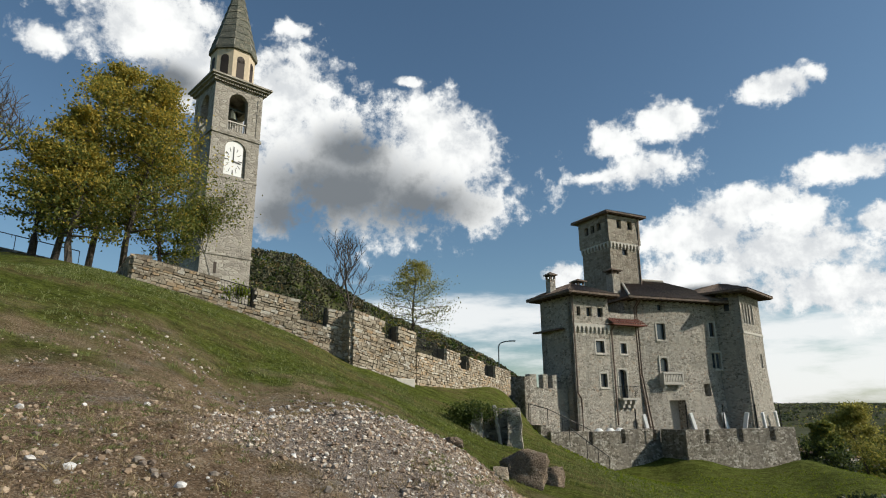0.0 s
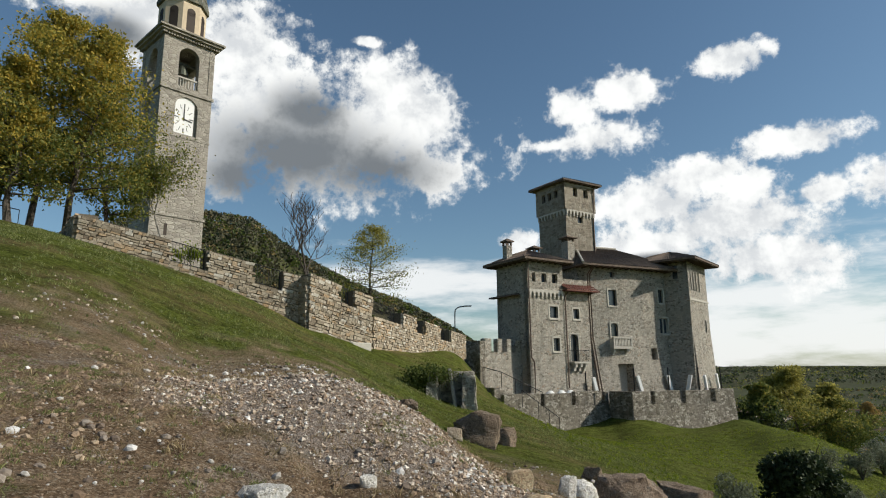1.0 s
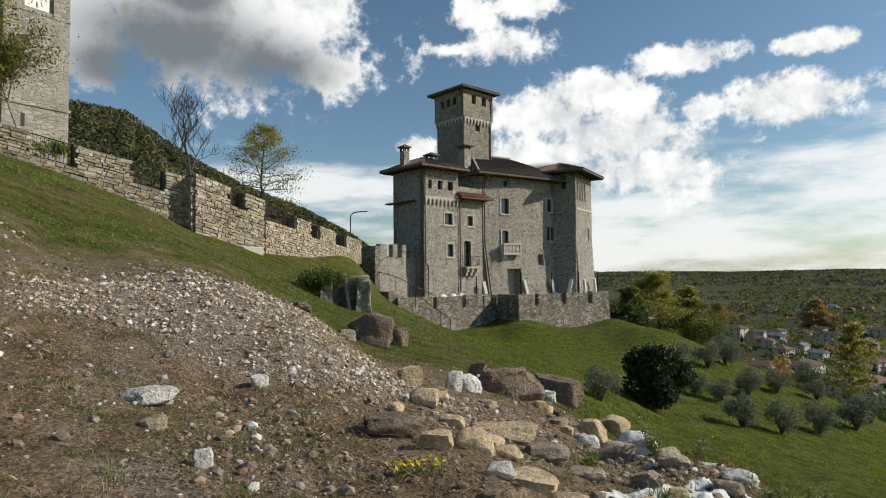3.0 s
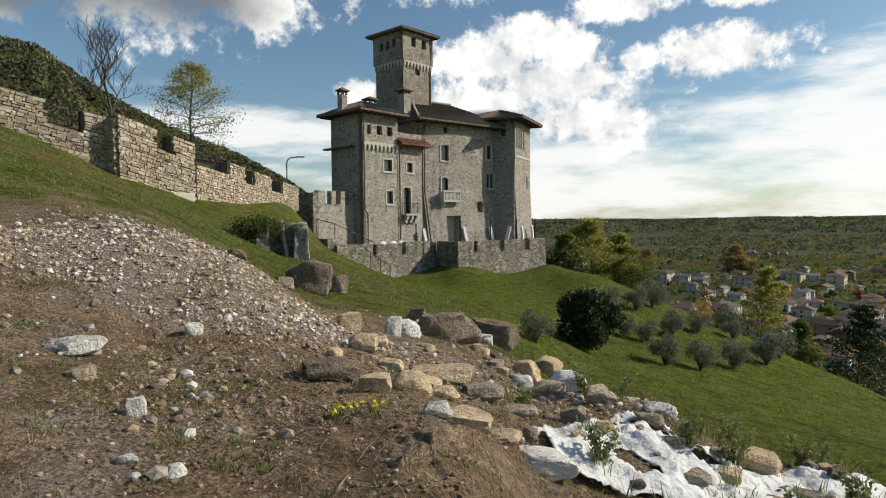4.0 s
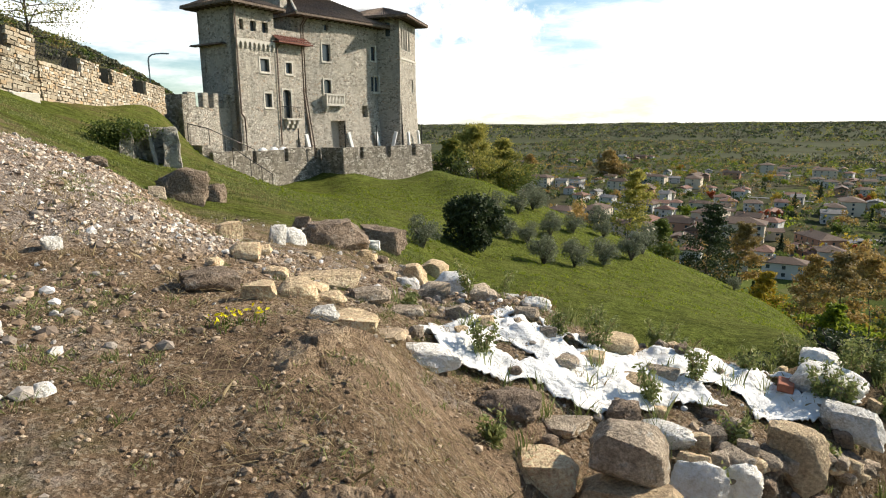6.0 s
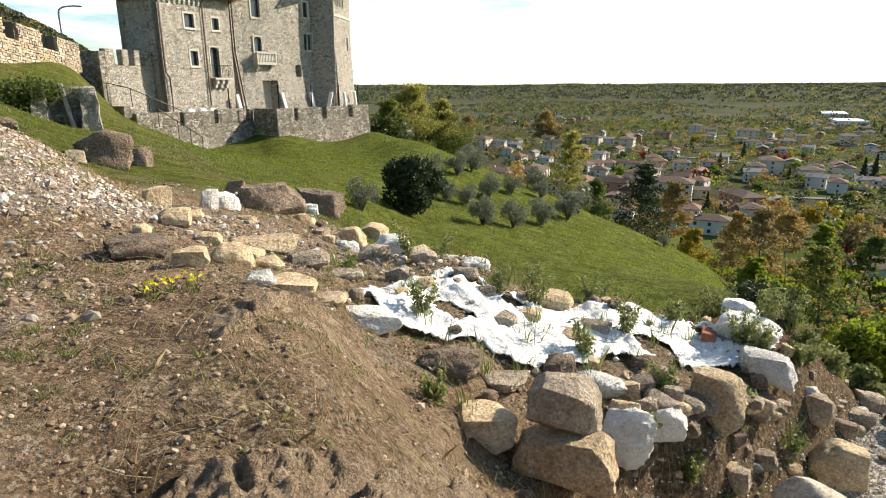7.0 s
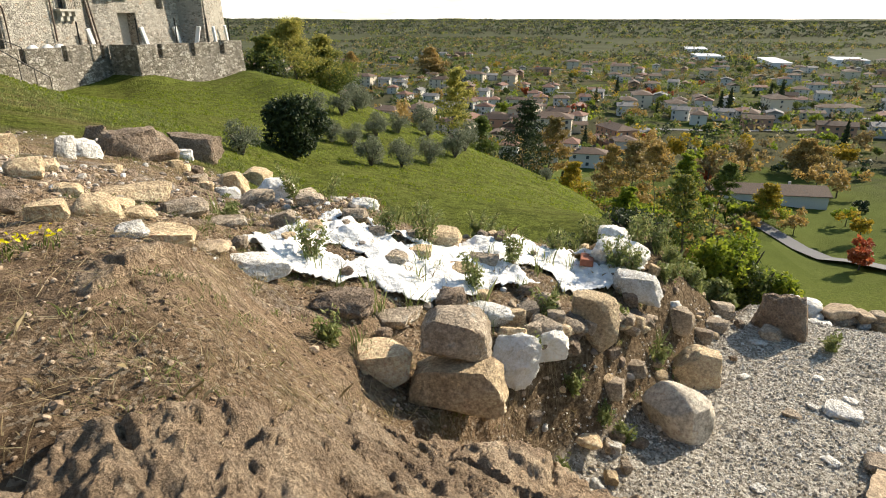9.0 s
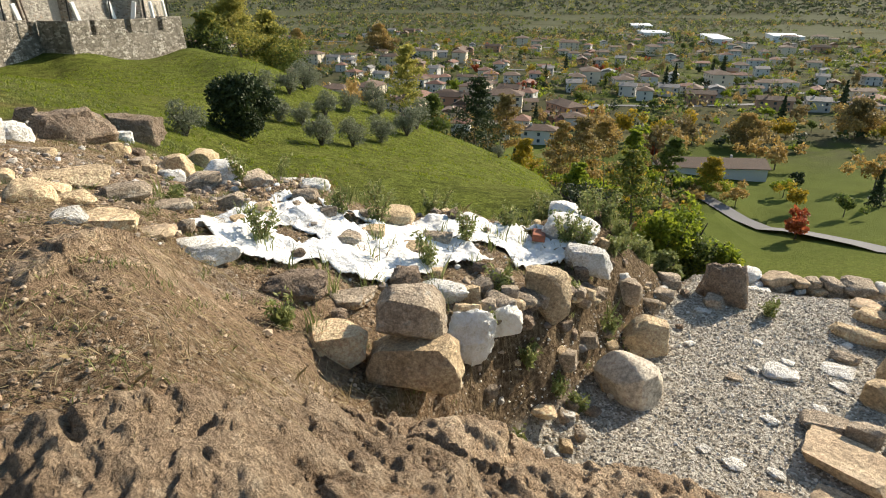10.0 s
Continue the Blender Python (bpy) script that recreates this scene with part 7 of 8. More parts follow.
x, y = sample(11000, lambda x, y: (1 - zones(x, y)[0]) * 1.0, -0.8, 3.1, 1.0, 4.3)
strew("earth_crumbs", "fine crumbs of brown earth and grit", x, y, 0.004 + 0.008 * rng.pareto(2.2, len(x)).clip(0, 3), M_CLOD, 9, 0.2)
x, y = sample(700, lambda x, y: (1 - zones(x, y)[0]) * ease(fbm(x * 1.6, y * 1.6, 3, 64), 0.45, 0.6), 0.0, 2.6, 1.5, 2.6)
x0w, y0w = x, y
x, y = sample(650, lambda x, y: ease(fbm(x * 0.5, y * 0.5, 3, 58), 0.45, 0.65), -9, -0.5, 8.5, 14)
strew("hillside_stones", "stones washed out of the grassy slope", x, y, 0.025 + 0.03 * rng.pareto(2.6, len(x)).clip(0, 2.4), M_RUBBLE, 6)


# grass, weeds and straw
def tufts(name, label, xs, ys, height, blades, leaf, seed, lean=0.5, width=0.006):
    g = np.random.default_rng(seed)
    n = len(xs)
    z = ground_z(xs, ys)
    px, py = np.repeat(xs, blades) + g.normal(0, 0.025, n * blades), np.repeat(ys, blades) + g.normal(0, 0.025, n * blades)
    pz = np.repeat(z, blades) - 0.01
    h = np.repeat(height * g.uniform(0.6, 1.3, n), blades) * g.uniform(0.5, 1.15, n * blades)
    a, t = g.uniform(0, 6.28, n * blades), g.uniform(0, 6.28, n * blades)
    k = lean * g.uniform(0.1, 1.0, n * blades)
    base = np.stack([px, py, pz], 1)
    tip = base + np.stack([np.cos(a) * h * k, np.sin(a) * h * k, h], 1)
    mid = base + np.stack([np.cos(a) * h * k * 0.35, np.sin(a) * h * k * 0.35, h * 0.6], 1)
    side = np.stack([np.cos(t), np.sin(t), 0 * t], 1) * width * (0.6 + 8 * h[:, None] * 0.3)
    co = np.stack([base - side, base + side, mid + side * 0.8, tip, mid - side * 0.8], 1)
    me = bpy.data.meshes.new(name)
    me.from_pydata(co.reshape(-1, 3).tolist(), [], np.arange(len(co) * 5).reshape(-1, 5).tolist())
    me.materials.append(LEAF[leaf])
    return tagged(new(name, me), label, name.replace("_", " "), kind="stuff")


x, y = sample(4600, lambda x, y: (1 - zones(x, y)[0]) * (1 - 0.93 * zones(x, y)[2]) * ease(fbm(x * 0.9, y * 0.9, 3, 61), 0.46, 0.62), -5, 5.5, 1.3, 9)
tufts("weeds", "low green weeds and grass on the earth", x, y, 0.04, 20, "weed", 1, 1.4, 0.0035)
tufts("ledge_weeds", "small green weeds between the rock ledges", x0w[::2], y0w[::2], 0.035, 12, "weed", 8, 1.5, 0.0025)
x, y = sample(3600, lambda x, y: (1 - zones(x, y)[0]) * (1 - 0.9 * zones(x, y)[2]) * ease(fbm(x * 0.7, y * 0.7, 3, 62), 0.46, 0.6), -5, 5.5, 1.3, 9)
tufts("dry_grass", "short dry straw-coloured grass", x, y, 0.07, 10, "straw", 2, 1.5, 0.0025)
x, y = sample(12000, lambda x, y: zones(x, y)[3] * ease(fbm(x * 0.5, y * 0.5, 3, 63), 0.35, 0.65), -14, 9, 9, 26)
tufts("meadow_grass", "rough green grass on the slope", x, y, 0.07, 5, "weed", 3, 0.9, 0.010)
x, y = sample(8000, lambda x, y: zones(x, y)[3] * ease(fbm(x * 0.9, y * 0.9, 3, 66), 0.3, 0.6), 5, 34, 12, 42)
tufts("lawn_grass", "mown green grass of the lawn slope", x, y, 0.08, 6, "lime", 4, 0.9, 0.017)
x, y = sample(90, lambda x, y: 1 - zones(x, y)[0] * 0.8, 2.0, 7.0, 1.9, 5.0)
tufts("tall_weeds", "pale tall weeds among the stones", x, y, 0.2, 16, "weed", 5, 0.6, 0.003)
x, y = rng.normal(0.6, 0.06, 9), rng.normal(3.2, 0.04, 9)
tufts("flower_stems", "green stems of a small yellow-flowering plant", x, y, 0.07, 8, "green", 6, 0.8, 0.005)
c = np.stack([np.repeat(x, 5), np.repeat(y, 5), ground_z(np.repeat(x, 5), np.repeat(y, 5)) + rng.uniform(0.05, 0.09, 45)], 1) + rng.normal(0, 0.02, (45, 3)) * np.array([1, 1, 0.3])
me = quads_mesh("yellow_flowers", c, 0.016, rng)
me.materials.append(LEAF["bloom"])
tagged(new("yellow_flowers", me), "small bright yellow flowers on the bare earth", "flowers", kind="stuff")


def stalky(name, label, n, seed, x0, x1, y0, y1, rise=0.02):
    """Dry stalks lying about."""
    g = np.random.default_rng(seed)
    bm = bmesh.new()
    for _ in range(n):
        x, y, a, length = g.uniform(x0, x1), g.uniform(y0, y1), g.uniform(0, 3.14), g.uniform(0.04, 0.2)
        dx, dy = math.cos(a) * length / 2, math.sin(a) * length / 2
        add_tube(bm, [(x - dx, y - dy, gz(x - dx, y - dy) + rise), (x, y, gz(x, y) + rise + 0.02), (x + dx, y + dy, gz(x + dx, y + dy) + rise + g.uniform(0, 0.05))], 0.0015, 3, 0.0008)
    me = bpy.data.meshes.new(name)
    bm.to_mesh(me)
    bm.free()
    me.materials.append(LEAF["straw"])
    tagged(new(name, me), label, "straw", kind="stuff")


stalky("dry_stalks", "dry broken plant stalks lying on the earth", 1300, 7, 0.2, 3.4, 1.5, 4.2)
stalky("dry_stalks", "dry broken plant stalks lying on the gravel", 200, 8, 3.2, 7.6, -0.4, 2.2)



def weed_plant(x, y, h, seed):
    """A tall pale weed: upright stems set with small leaves and seed heads."""
    g = np.random.default_rng(seed)
    ob = thing("weed_plant", "tall pale green weed gone to seed among stones", "weed", pose(x, y, gz(x, y) - 0.02), "tall weeds")
    bm = bmesh.new()
    cs = []
    for i in range(6):
        a, k = g.uniform(0, 6.28), h * g.uniform(0.6, 1.1)
        q = Vector((math.cos(a) * 0.35 * k, math.sin(a) * 0.35 * k, k))
        add_tube(bm, [(0, 0, 0), (q.x * 0.35, q.y * 0.35, k * 0.55), q], 0.005, 4, 0.002)
        u = g.uniform(0.15, 1, 60)[:, None]
        cs.append(np.array(q)[None] * u * np.array([[1, 1, 1]]) + g.normal(0, 0.022, (60, 3)))
    part("stem", bm, LEAF["straw"], ob)
    me = quads_mesh("leaves", np.concatenate(cs), 0.018, g, 2.4, 0.6)
    me.materials.append(LEAF["weed"])
    new("leaves", me).parent = ob


WEEDS = [(4.92, 2.51, 0.3), (4.0, 2.97, 0.3), (2.43, 3.64, 0.3), (3.54, 3.57, 0.35), (4.84, 3.08, 0.25), (1.9, 2.73, 0.2), (2.32, 4.59, 0.25), (3.43, 2.91, 0.3), (3.58, 2.34, 0.25), (3.36, 5.29, 0.45), (6.45, 0.91, 0.2), (3.3, 3.78, 0.25), (4.52, 3.81, 0.3)]
tall = random.Random(19)
WEEDS += [(tall.uniform(2.7, 6.6), tall.uniform(1.6, 2.35), tall.uniform(0.12, 0.25)) for _ in range(11)] + [(tall.uniform(4.9, 6.6), tall.uniform(2.2, 3.0), tall.uniform(0.15, 0.35)) for _ in range(14)]
WEEDS += [(*by(tall.uniform(-66, -34), tall.uniform(6.3, 7.4)), tall.uniform(0.2, 0.45)) for _ in range(16)]
for i, (x, y, h) in enumerate(WEEDS):
    weed_plant(x, y, h, 400 + i)

# ---- ruined wall with ivy, and the street lamp ----
ruin = thing("ruined_wall", "ruined stone wall stub overgrown with ivy", "ruin", on_ground(1.5, 21.6, -8) @ Matrix.Diagonal((0.66, 0.66, 0.72, 1)))
for x0, x1, d, h in ((-0.9, -0.2, 0.9, 1.5), (0.95, 1.75, 0.9, 1.45)):
    bm = bmesh.new()
    add_prism(bm, [(x0, -d / 2), (x1, -d / 2), (x1, d / 2), (x0, d / 2)], -0.6, h, [(x0 + 0.12, -d / 2 + 0.15), (x1 - 0.1, -d / 2 + 0.15), (x1 - 0.1, d / 2), (x0 + 0.1, d / 2)])
    bmesh.ops.subdivide_edges(bm, edges=bm.edges[:], cuts=5, use_grid_fill=True)
    for v in bm.verts:
        v.co += 0.12 * noise.noise_vector(v.co * 2.1)
    part("masonry", bm, M_CASTLE, ruin)
part("back_wall", box(-1.6, 0.4, -0.6, 1.2, 0.9, 1.5, 0.1), M_CASTLE, ruin)
part("leaning_slab", box(-0.09, -0.25, -0.3, 0.09, 0.25, 1.65, 0.02), M_BARK_PALE, ruin, "pale stone slab leaning in the gap").matrix_local = pose(0.6, -0.1, 0, -10, -10, 0)
g = np.random.default_rng(77)
c = g.normal(size=(3600, 3)) * np.array([0.6, 0.4, 0.2]) + np.array([-0.8, 0.1, 1.35])
c2 = g.normal(size=(1300, 3)) * np.array([0.22, 0.2, 0.35]) + np.array([-1.4, -0.2, 0.8])
me = quads_mesh("ivy", np.concatenate([c, c2]), 0.075, g)
me.materials.append(LEAF["green"])
iv = new("ivy", me)
iv.parent = ruin
iv["label"] = "green ivy draped over the masonry"

lamp = thing("street_lamp", "thin grey street lamp with a curved arm", "lamp", pose(4.45, 49.8, 0.5))
part("pole", tube([(0, 0, 0), (0, 0, 4.2), (0.05, 0, 4.45), (0.25, 0, 4.62), (0.55, 0, 4.7), (0.9, 0, 4.74)], 0.06, 8, 0.045), M_STEEL, lamp)
part("lamp_head", box(0.8, -0.11, 4.7, 1.4, 0.11, 4.79, 0.02), M_STEEL, lamp)
# ---- the town on the plain ----
HOUSE_WALL = [plain("white house render", (0.56, 0.54, 0.50), 0.9, 0, 0.08, 2), plain("cream house render", (0.60, 0.52, 0.40), 0.9, 0, 0.1, 2), plain("terracotta house render", (0.42, 0.24, 0.16), 0.9, 0, 0.1, 2), plain("grey house render", (0.45, 0.44, 0.42), 0.9, 0, 0.1, 2)]
HOUSE_ROOF = [tiles("brown roof tile", [(0.0, (0.085, 0.055, 0.04)), (0.5, (0.125, 0.082, 0.058)), (1.0, (0.16, 0.108, 0.078))]), tiles("rust roof tile", [(0.0, (0.16, 0.08, 0.055)), (0.5, (0.21, 0.11, 0.077)), (1.0, (0.26, 0.145, 0.105))]),
              tiles("grey roof tile", [(0.0, (0.14, 0.135, 0.13)), (0.5, (0.20, 0.19, 0.18)), (1.0, (0.25, 0.24, 0.23))])]
M_ASPHALT = plain("grey asphalt", (0.16, 0.16, 0.16), 0.9, 0, 0.15, 3)
M_HALL = plain("white factory sheet", (0.62, 0.63, 0.64), 0.6, 0, 0.06, 1)
WIN = bpy.data.meshes.new("window")
bm = box(-0.55, -0.05, -0.75, 0.55, 0.03, 0.75)
bm.to_mesh(WIN)
bm.free()
WIN.materials.append(M_GLASS)


def house(label, w, d, storeys, hip, wall, roof, seed=0, windows=True, eave=0.7, pitch=0.36):
    rnd = random.Random(seed)
    ob = thing("house", label, "house", Matrix.Identity(4), "houses of the town")
    h = 3.0 * storeys + 0.4
    part("wall", box(-w / 2, -d / 2, -3, w / 2, d / 2, h), HOUSE_WALL[wall], ob)
    e, rise = eave, pitch * d / 2
    bm = bmesh.new()
    a = [(-w / 2 - e, -d / 2 - e), (w / 2 + e, -d / 2 - e), (w / 2 + e, d / 2 + e), (-w / 2 - e, d / 2 + e)]
    inset = d / 2 if hip else 0.0
    lo = [bm.verts.new((x, y, h - 0.12)) for x, y in a]
    mid = [bm.verts.new((x, y, h + 0.1)) for x, y in a]
    r0, r1 = bm.verts.new((-w / 2 - e + inset, 0, h + 0.1 + rise + pitch * e)), bm.verts.new((w / 2 + e - inset, 0, h + 0.1 + rise + pitch * e))
    for i in range(4):
        bm.faces.new((lo[i], lo[(i + 1) % 4], mid[(i + 1) % 4], mid[i]))
    bm.faces.new(lo[::-1])
    bm.faces.new((mid[0], mid[1], r1, r0)), bm.faces.new((mid[2], mid[3], r0, r1)), bm.faces.new((mid[1], mid[2], r1)), bm.faces.new((mid[3], mid[0], r0))
    top = part("roof", bm, HOUSE_ROOF[roof], ob)
    part("chimney", box(w * 0.2, d * 0.1, h + 0.2, w * 0.2 + 0.7, d * 0.1 + 0.7, h + rise + 1.1), HOUSE_WALL[wall], top)
    if windows:
        spots = [(x, side) for side in (-1, 1) for x in np.linspace(-w / 2 + 1.8, w / 2 - 1.8, max(2, int(w / 4.2)))]
        for s in range(storeys):
            for x, side in spots:
                o = new("window", WIN)
                o.parent = ob
                o.location = (x, side * (d / 2 + 0.01), 1.75 + 3.0 * s)
        for s in range(storeys):
            for side in (-1, 1):
                o = new("window", WIN)
                o.parent = ob
                o.matrix_local = pose(side * (w / 2 + 0.01), 0, 1.75 + 3 * s, 0, 0, 90)
    part("door", box(-0.5, -d / 2 - 0.06, 0, 0.5, -d / 2, 2.1), M_WOOD_AND_VOID, ob)
    return ob


def town_spot(az, r, turn, dz=0.0):
    x, y = by(az, r)
    return pose(x, y, gz(x, y) + dz, 0, 0, turn)


KINDS = [house("white two-storey house with a brown hipped tile roof", 13, 10, 2, True, 0, 0, 1), house("cream two-storey house with a brown gable roof", 12, 9, 2, False, 1, 0, 2), house("low white house with a rust tile gable roof", 15, 9, 1, False, 0, 1, 3),
         house("terracotta house with a brown tile roof", 14, 10, 2, False, 2, 0, 4), house("grey house with a grey gable roof", 11, 9, 2, False, 3, 2, 5), house("white house with a rust hipped roof", 11, 11, 2, True, 0, 1, 6),
         house("three-storey cream block of flats with a hipped roof", 18, 12, 3, True, 1, 0, 7), house("white house with a grey roof", 12, 9, 2, False, 0, 2, 8)]
rnd = random.Random(12)
taken = [by(-62.3, 345), by(-61.5, 330), by(-75.2, 240)]
placed = 0
tries = 0
while placed < 262 and tries < 6000:
    tries += 1
    az, r = rnd.uniform(-93, -27), 260 * (1150 / 260) ** (rnd.random() ** 0.9)
    x, y = by(az, r)
    if float(vnoise(np.array([x / 90]), np.array([y / 90]), 91)[0]) < (0.36 if r < 700 else 0.48):
        continue
    if az < -70 and r < 330:
        continue
    gap = 15.5 if r < 500 else 19
    if any((x - a) ** 2 + (y - b) ** 2 < gap * gap for a, b in taken):
        continue
    taken.append((x, y))
    k = rnd.uniform(0.8, 1.2)
    m = town_spot(az, r, rnd.choice((20, 35, 110, 125, 200, 300)) + rnd.uniform(-6, 6)) @ Matrix.Diagonal((k, rnd.uniform(0.8, 1.15), rnd.uniform(0.85, 1.1), 1))
    if placed < len(KINDS):
        KINDS[placed].matrix_world = m
    else:
        copy_thing(KINDS[rnd.choice((0, 0, 1, 1, 2, 2, 3, 4, 5, 5, 6, 7))], m)
    placed += 1
farm = house("long low farm building with white end wall and brown roof", 38, 11, 1, False, 0, 0, 31, False, 0.8, 0.4)
farm.matrix_world = town_spot(-75.2, 240, -56)
terr = house("long terracotta house with a wide brown tile roof", 22, 12, 2, True, 2, 0, 32)
terr.matrix_world = town_spot(-62.3, 345, 60)
annex = house("low terracotta annex with a tiled roof", 20, 8, 1, False, 2, 1, 33)
annex.matrix_world = town_spot(-61.6, 322, 60)
for az, r, w, d, h, turn in ((-69, 1150, 90, 40, 8, 30), (-74, 1050, 140, 26, 7, 25), (-79, 1100, 90, 40, 8, 20), (-68, 1450, 130, 40, 8, 25)):
    hall = thing("factory_hall", "long white flat-roofed factory hall", "factory", town_spot(az, r, turn), "factory halls")
    part("wall", box(-w / 2, -d / 2, -2, w / 2, d / 2, h), M_HALL, hall)
    part("roof", box(-w / 2 - 0.5, -d / 2 - 0.5, h, w / 2 + 0.5, d / 2 + 0.5, h + 1.2), M_HALL, hall)


def road(label, stops, width):
    bm = bmesh.new()
    pts = []
    for (a0, r0), (a1, r1) in zip(stops, stops[1:]):
        p, q = Vector((*by(a0, r0), 0)), Vector((*by(a1, r1), 0))
        n = max(2, int((q - p).length / 8))
        pts += [p.lerp(q, i / n) for i in range(n)]
    pts.append(Vector((*by(*stops[-1]), 0)))
    row = []
    for i, p in enumerate(pts):
        d = (pts[min(i + 1, len(pts) - 1)] - pts[max(i - 1, 0)]).normalized()
        s = Vector((-d.y, d.x, 0)) * width / 2
        z = max(gz(p.x, p.y), gz(p.x + s.x, p.y + s.y), gz(p.x - s.x, p.y - s.y)) + 0.35
        row.append((bm.verts.new((p.x + s.x, p.y + s.y, z)), bm.verts.new((p.x - s.x, p.y - s.y, z))))
    for (a, b), (c, d) in zip(row, row[1:]):
        bm.faces.new((a, b, d, c))
    ob = part("road", bm, M_ASPHALT)
    tagged(ob, label, "road", kind="structure")


road("grey asphalt road through the fields", [(-100, 142), (-89.4, 150), (-86.4, 159), (-82.6, 173), (-78.6, 184), (-73.5, 209)], 5)
road("grey asphalt street between the houses", [(-86.7, 481), (-82.0, 460), (-75.9, 424), (-71.0, 399), (-65.2, 387), (-57.2, 294)], 6)
road("grey asphalt street across the town", [(-92, 520), (-75, 500), (-60, 560), (-45, 640)], 7)
road("pale country road beyond the town", [(-95, 800), (-70, 820), (-50, 900), (-35, 1000)], 8)


# ---- trees of the town: a few kinds, copied ----
def town_tree(label, leaf, h, seed, n=600, size=0.74, cone=False):
    g = np.random.default_rng(seed)
    ob = thing("town_tree", label, "tree", Matrix.Identity(4), "trees of the town")
    part("trunk", tube([(0, 0, -1), (0.1, 0, h * 0.3), (0.0, 0.1, h * 0.75)], 0.25, 6, 0.06), M_BARK, ob)
    if cone:
        t = g.uniform(0, 1, n) ** 0.7
        a = g.uniform(0, 6.28, n)
        rad = (t * h * 0.22 + 0.2) * (0.7 + 0.3 * np.sin(t * 40)) * np.sqrt(g.uniform(0.3, 1, n))
        c = np.stack([np.cos(a) * rad, np.sin(a) * rad, h * (1 - t * 0.93)], 1)
    else:
        lobes = g.normal(size=(9, 3)) * np.array([0.22, 0.22, 0.17]) * h + np.array([0, 0, h * 0.62])
        d = g.normal(size=(n, 3))
        d /= np.linalg.norm(d, axis=1)[:, None]
        c = lobes[g.integers(0, 9, n)] + d * g.uniform(0.08, 0.2, (n, 1)) * h
        c[:, 2] = np.maximum(c[:, 2], h * 0.14)
    me = quads_mesh("crown", c, size, g, 1.3)
    me.materials.append(LEAF[leaf])
    o = new("crown", me)
    o.parent = ob
    return ob


SORTS = [town_tree("round green town tree", "green", 9, 1), town_tree("golden yellow town tree", "yellow", 9, 2), town_tree("orange-brown autumn town tree", "orange", 9.5, 3), town_tree("small red autumn garden tree", "red", 7, 4),
         town_tree("dark conifer in a garden", "dark", 15, 5, 900, 0.72, True), town_tree("thinning brown town tree", "brown", 9, 6), town_tree("dark evergreen town tree", "dark", 8, 7), town_tree("small yellow-green garden tree", "lime", 8, 8)]
spots = [(-80.3, 262, 2, 1.3), (-78.8, 268, 2, 1.1), (-77.9, 200, 2, 0.85), (-83, 165, 3, 1.1), (-82.5, 200, 1, 0.9), (-86, 190, 0, 0.8), (-87.5, 230, 2, 1.2), (-88.5, 235, 2, 1.1), (-75.0, 560, 4, 1.3), (-74.2, 560, 4, 1.1), (-70.6, 480, 4, 1.1), (-71.3, 490, 4, 1.2),
         (-84, 430, 4, 1.2), (-70.5, 250, 5, 1.4), (-72.5, 255, 2, 1.2), (-66, 270, 2, 1.4), (-67.5, 290, 1, 1.4), (-65.2, 300, 2, 1.2), (-69.3, 275, 7, 1.2), (-73.5, 290, 5, 1.3), (-42.8, 330, 2, 2.2), (-37.8, 300, 2, 1.4), (-63.7, 420, 2, 1.1), (-64.7, 560, 3, 1.1)]
while len(spots) < 285:
    az, r = rnd.uniform(-95, -27), 200 * (1250 / 200) ** (rnd.random() ** 0.85)
    x, y = by(az, r)
    if any((x - a) ** 2 + (y - b) ** 2 < 100 for a, b in taken) or (az < -72 and r < 320 and rnd.random() < 0.75):
        continue
    spots.append((az, r, rnd.choice((0, 0, 0, 0, 1, 1, 2, 3, 4, 4, 5, 5, 6, 6, 7, 7, 7)), rnd.uniform(0.55, 1.15)))
for i, (az, r, sort, k) in enumerate(spots):
    m = town_spot(az, r, i * 77 % 360, -0.2) @ Matrix.Diagonal((k, k, k, 1))
    copy_thing(SORTS[sort], m)
for i, s in enumerate(SORTS):
    s.matrix_world = town_spot(-30 - 8 * i, 480 + 23 * i, 40 * i, -0.2)


# ---- woods: the hill behind the wall and the far ridges ----
def woods(name, label, xs, ys, size, per, leaf, seed, tall=1.0, grain=0.2, core=0.4):
    g = np.random.default_rng(seed)
    n = len(xs)
    z = ground_z(xs, ys)
    s = size * g.uniform(0.6, 1.35, n)
    d = g.normal(size=(n, per, 3))
    d /= np.linalg.norm(d, axis=2)[:, :, None]
    d[:, :, 2] = np.abs(d[:, :, 2]) * 1.1 * tall - 0.15
    c = np.stack([xs, ys, z + s * 0.35], 1)[:, None, :] + d * (s[:, None] * g.uniform(core, 0.6, (n, per)))[:, :, None]
    me = quads_mesh(name, c.reshape(-1, 3), size * grain, g, 1.2)
    me.materials.append(LEAF[leaf])
    return tagged(new(name, me), label, "woods", kind="stuff")


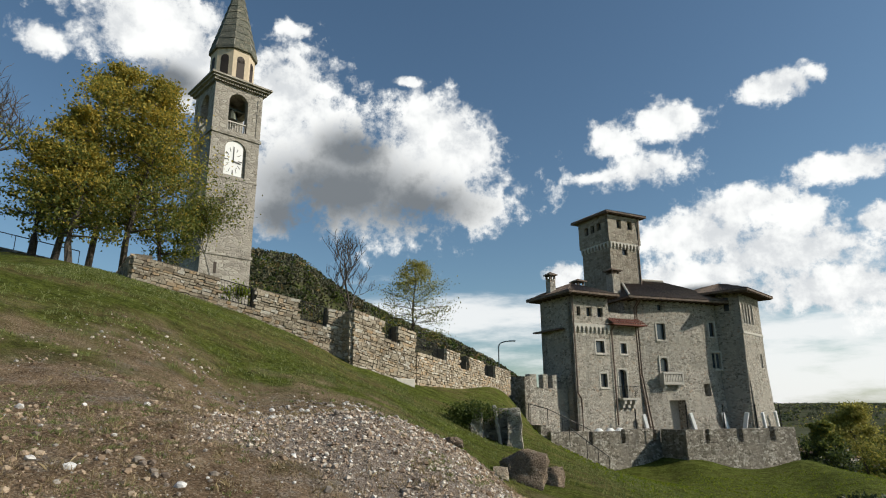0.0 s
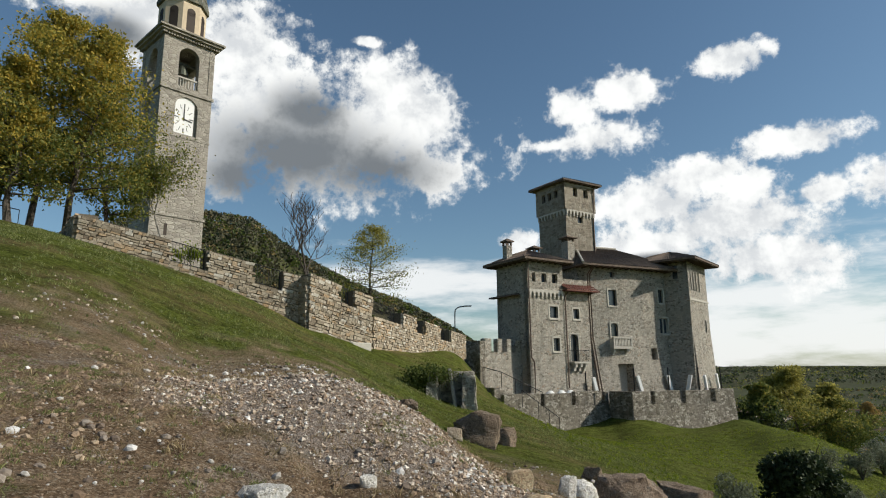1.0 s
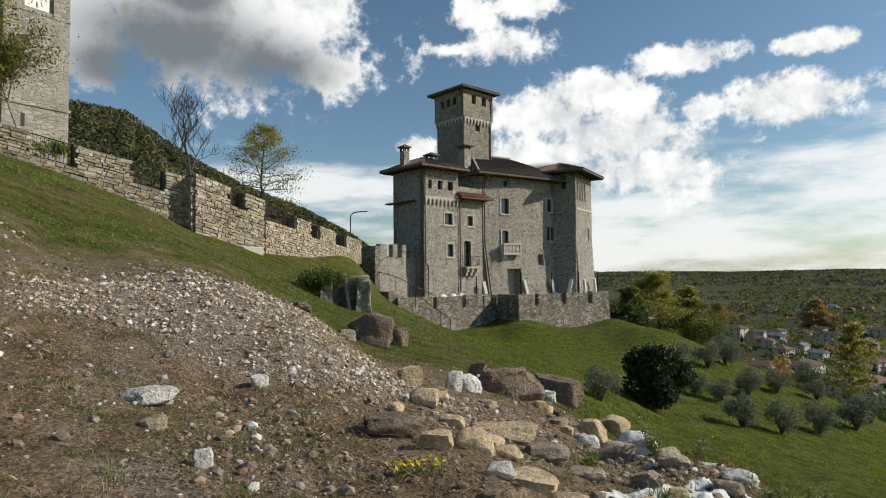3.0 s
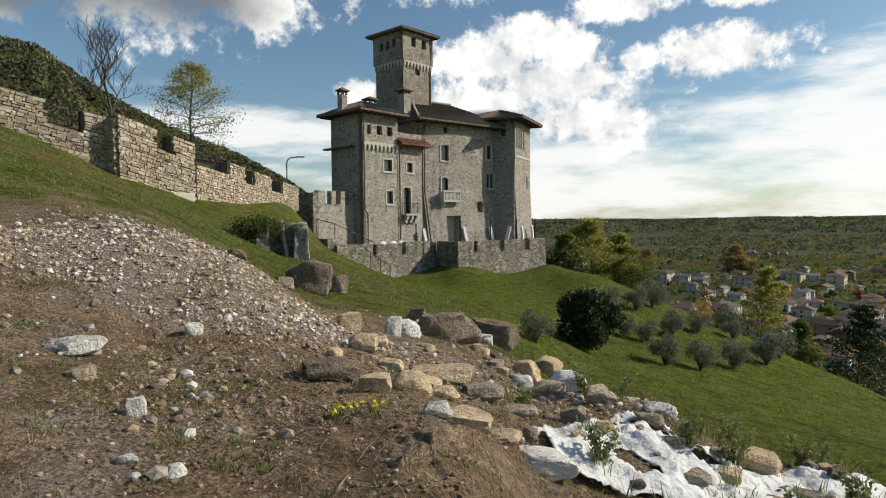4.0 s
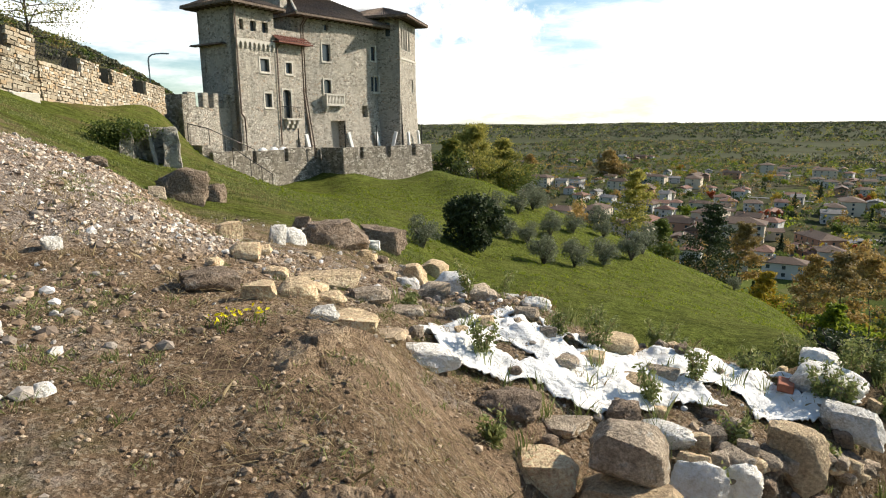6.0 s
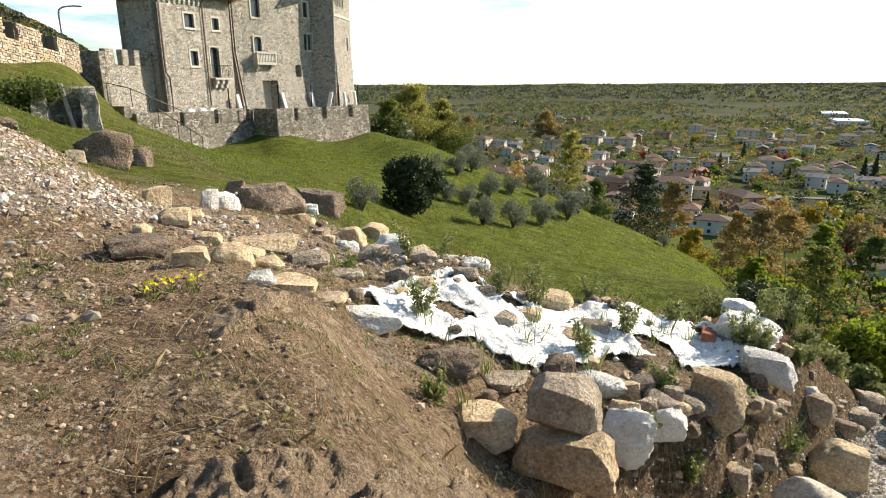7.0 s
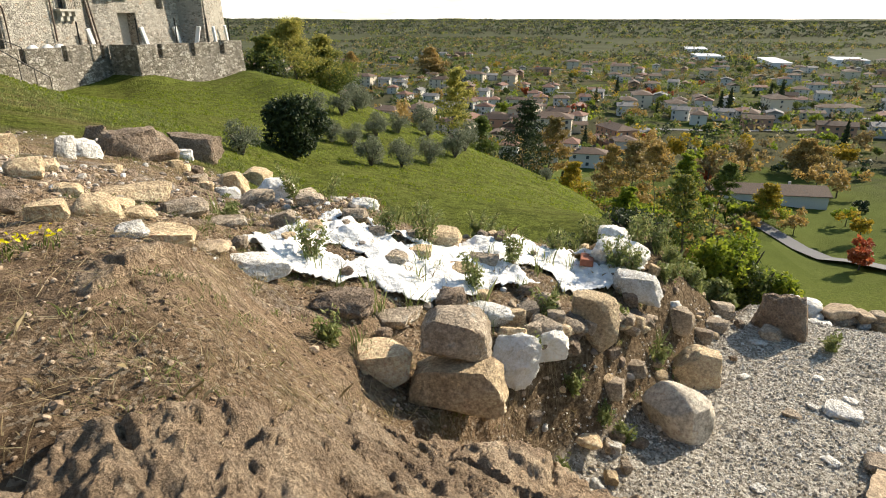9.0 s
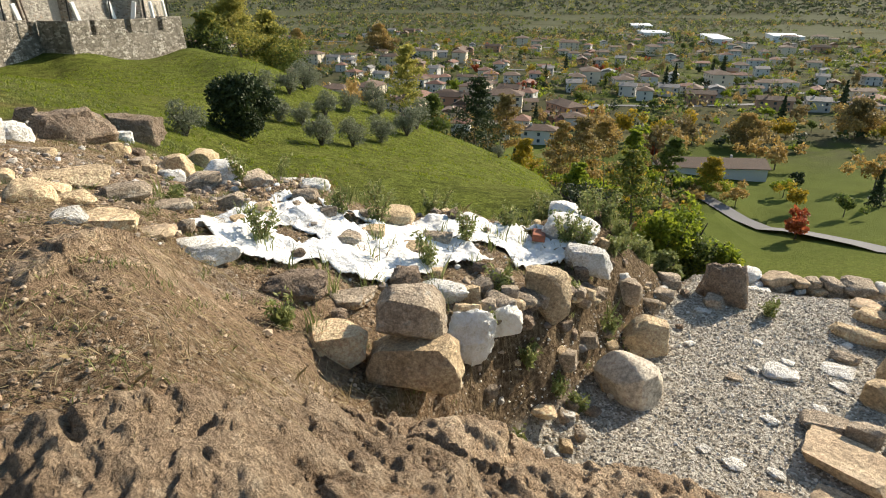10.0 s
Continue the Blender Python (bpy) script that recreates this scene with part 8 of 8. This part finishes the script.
def scatter(n, a0, a1, r0, r1, seed, cut=0.0, scale=80.0):
    g = np.random.default_rng(seed)
    az, r = np.radians(g.uniform(a0, a1, n)), np.sqrt(g.uniform(r0 * r0, r1 * r1, n))
    x, y = -np.sin(az) * r, np.cos(az) * r
    k = vnoise(x / scale, y / scale, seed) > cut
    return x[k], y[k]


for leaf, n, seed in (("green", 700, 1), ("dull", 2300, 2), ("dark", 300, 3), ("brown", 300, 4)):
    x, y = scatter(n, -9, 26, 330, 640, seed)
    woods("woods", "mixed autumn woodland covering the hill behind the wall", x, y, 8, 22, leaf, seed, 1.0, 0.21)
def belts(n, a0, a1, r0, r1, seed, cut):
    """Places in long belts that run across the plain."""
    g = np.random.default_rng(seed)
    az, r = g.uniform(a0, a1, n), np.sqrt(g.uniform(r0 * r0, r1 * r1, n))
    k = fbm(az * 0.16, np.log(r) * 11, 3, 77) > cut
    az, r = np.radians(az[k]), r[k]
    return -np.sin(az) * r, np.cos(az) * r


for leaf, n, seed in (("dull", 2600, 11), ("green", 1500, 12), ("dark", 1500, 13), ("orange", 350, 14), ("mixed", 1200, 15), ("brown", 500, 16)):
    x, y = belts(n, -95, -26, 900, 2400, seed, 0.5)
    woods("woods", "belts of mixed autumn woodland on the plain", x, y, 12, 13, leaf, seed, 0.9, 0.22, 0.2)
for leaf, n, seed in (("dull", 1900, 21), ("mixed", 900, 22), ("dark", 1500, 23)):
    x, y = scatter(n, -95, -26, 2300, 4000, seed)
    woods("woods", "dark woodland on the low ridges at the horizon", x, y, 22, 12, leaf, seed, 0.6, 0.24)
for leaf, n, seed in (("green", 160, 31), ("brown", 130, 32), ("yellow", 90, 33), ("lime", 110, 34), ("orange", 60, 35)):
    x, y = scatter(n, -74.5, -30, 105, 215, seed)
    woods("woods", "scrub woodland on the steep hillside above the town", x, y, 8, 80, leaf, seed, 1.0, 0.15, 0.15)
for leaf, n, seed in (("green", 1500, 41), ("brown", 700, 42), ("yellow", 260, 43), ("dark", 1000, 44), ("orange", 300, 45), ("lime", 300, 46), ("mixed", 900, 47)):
    x, y = scatter(n, -95, -27, 290, 1150, seed, 0.36, 60)
    woods("garden_trees", "garden trees and hedges between the houses", x, y, 7.5, 28, leaf, seed, 1.0, 0.185, 0.1)
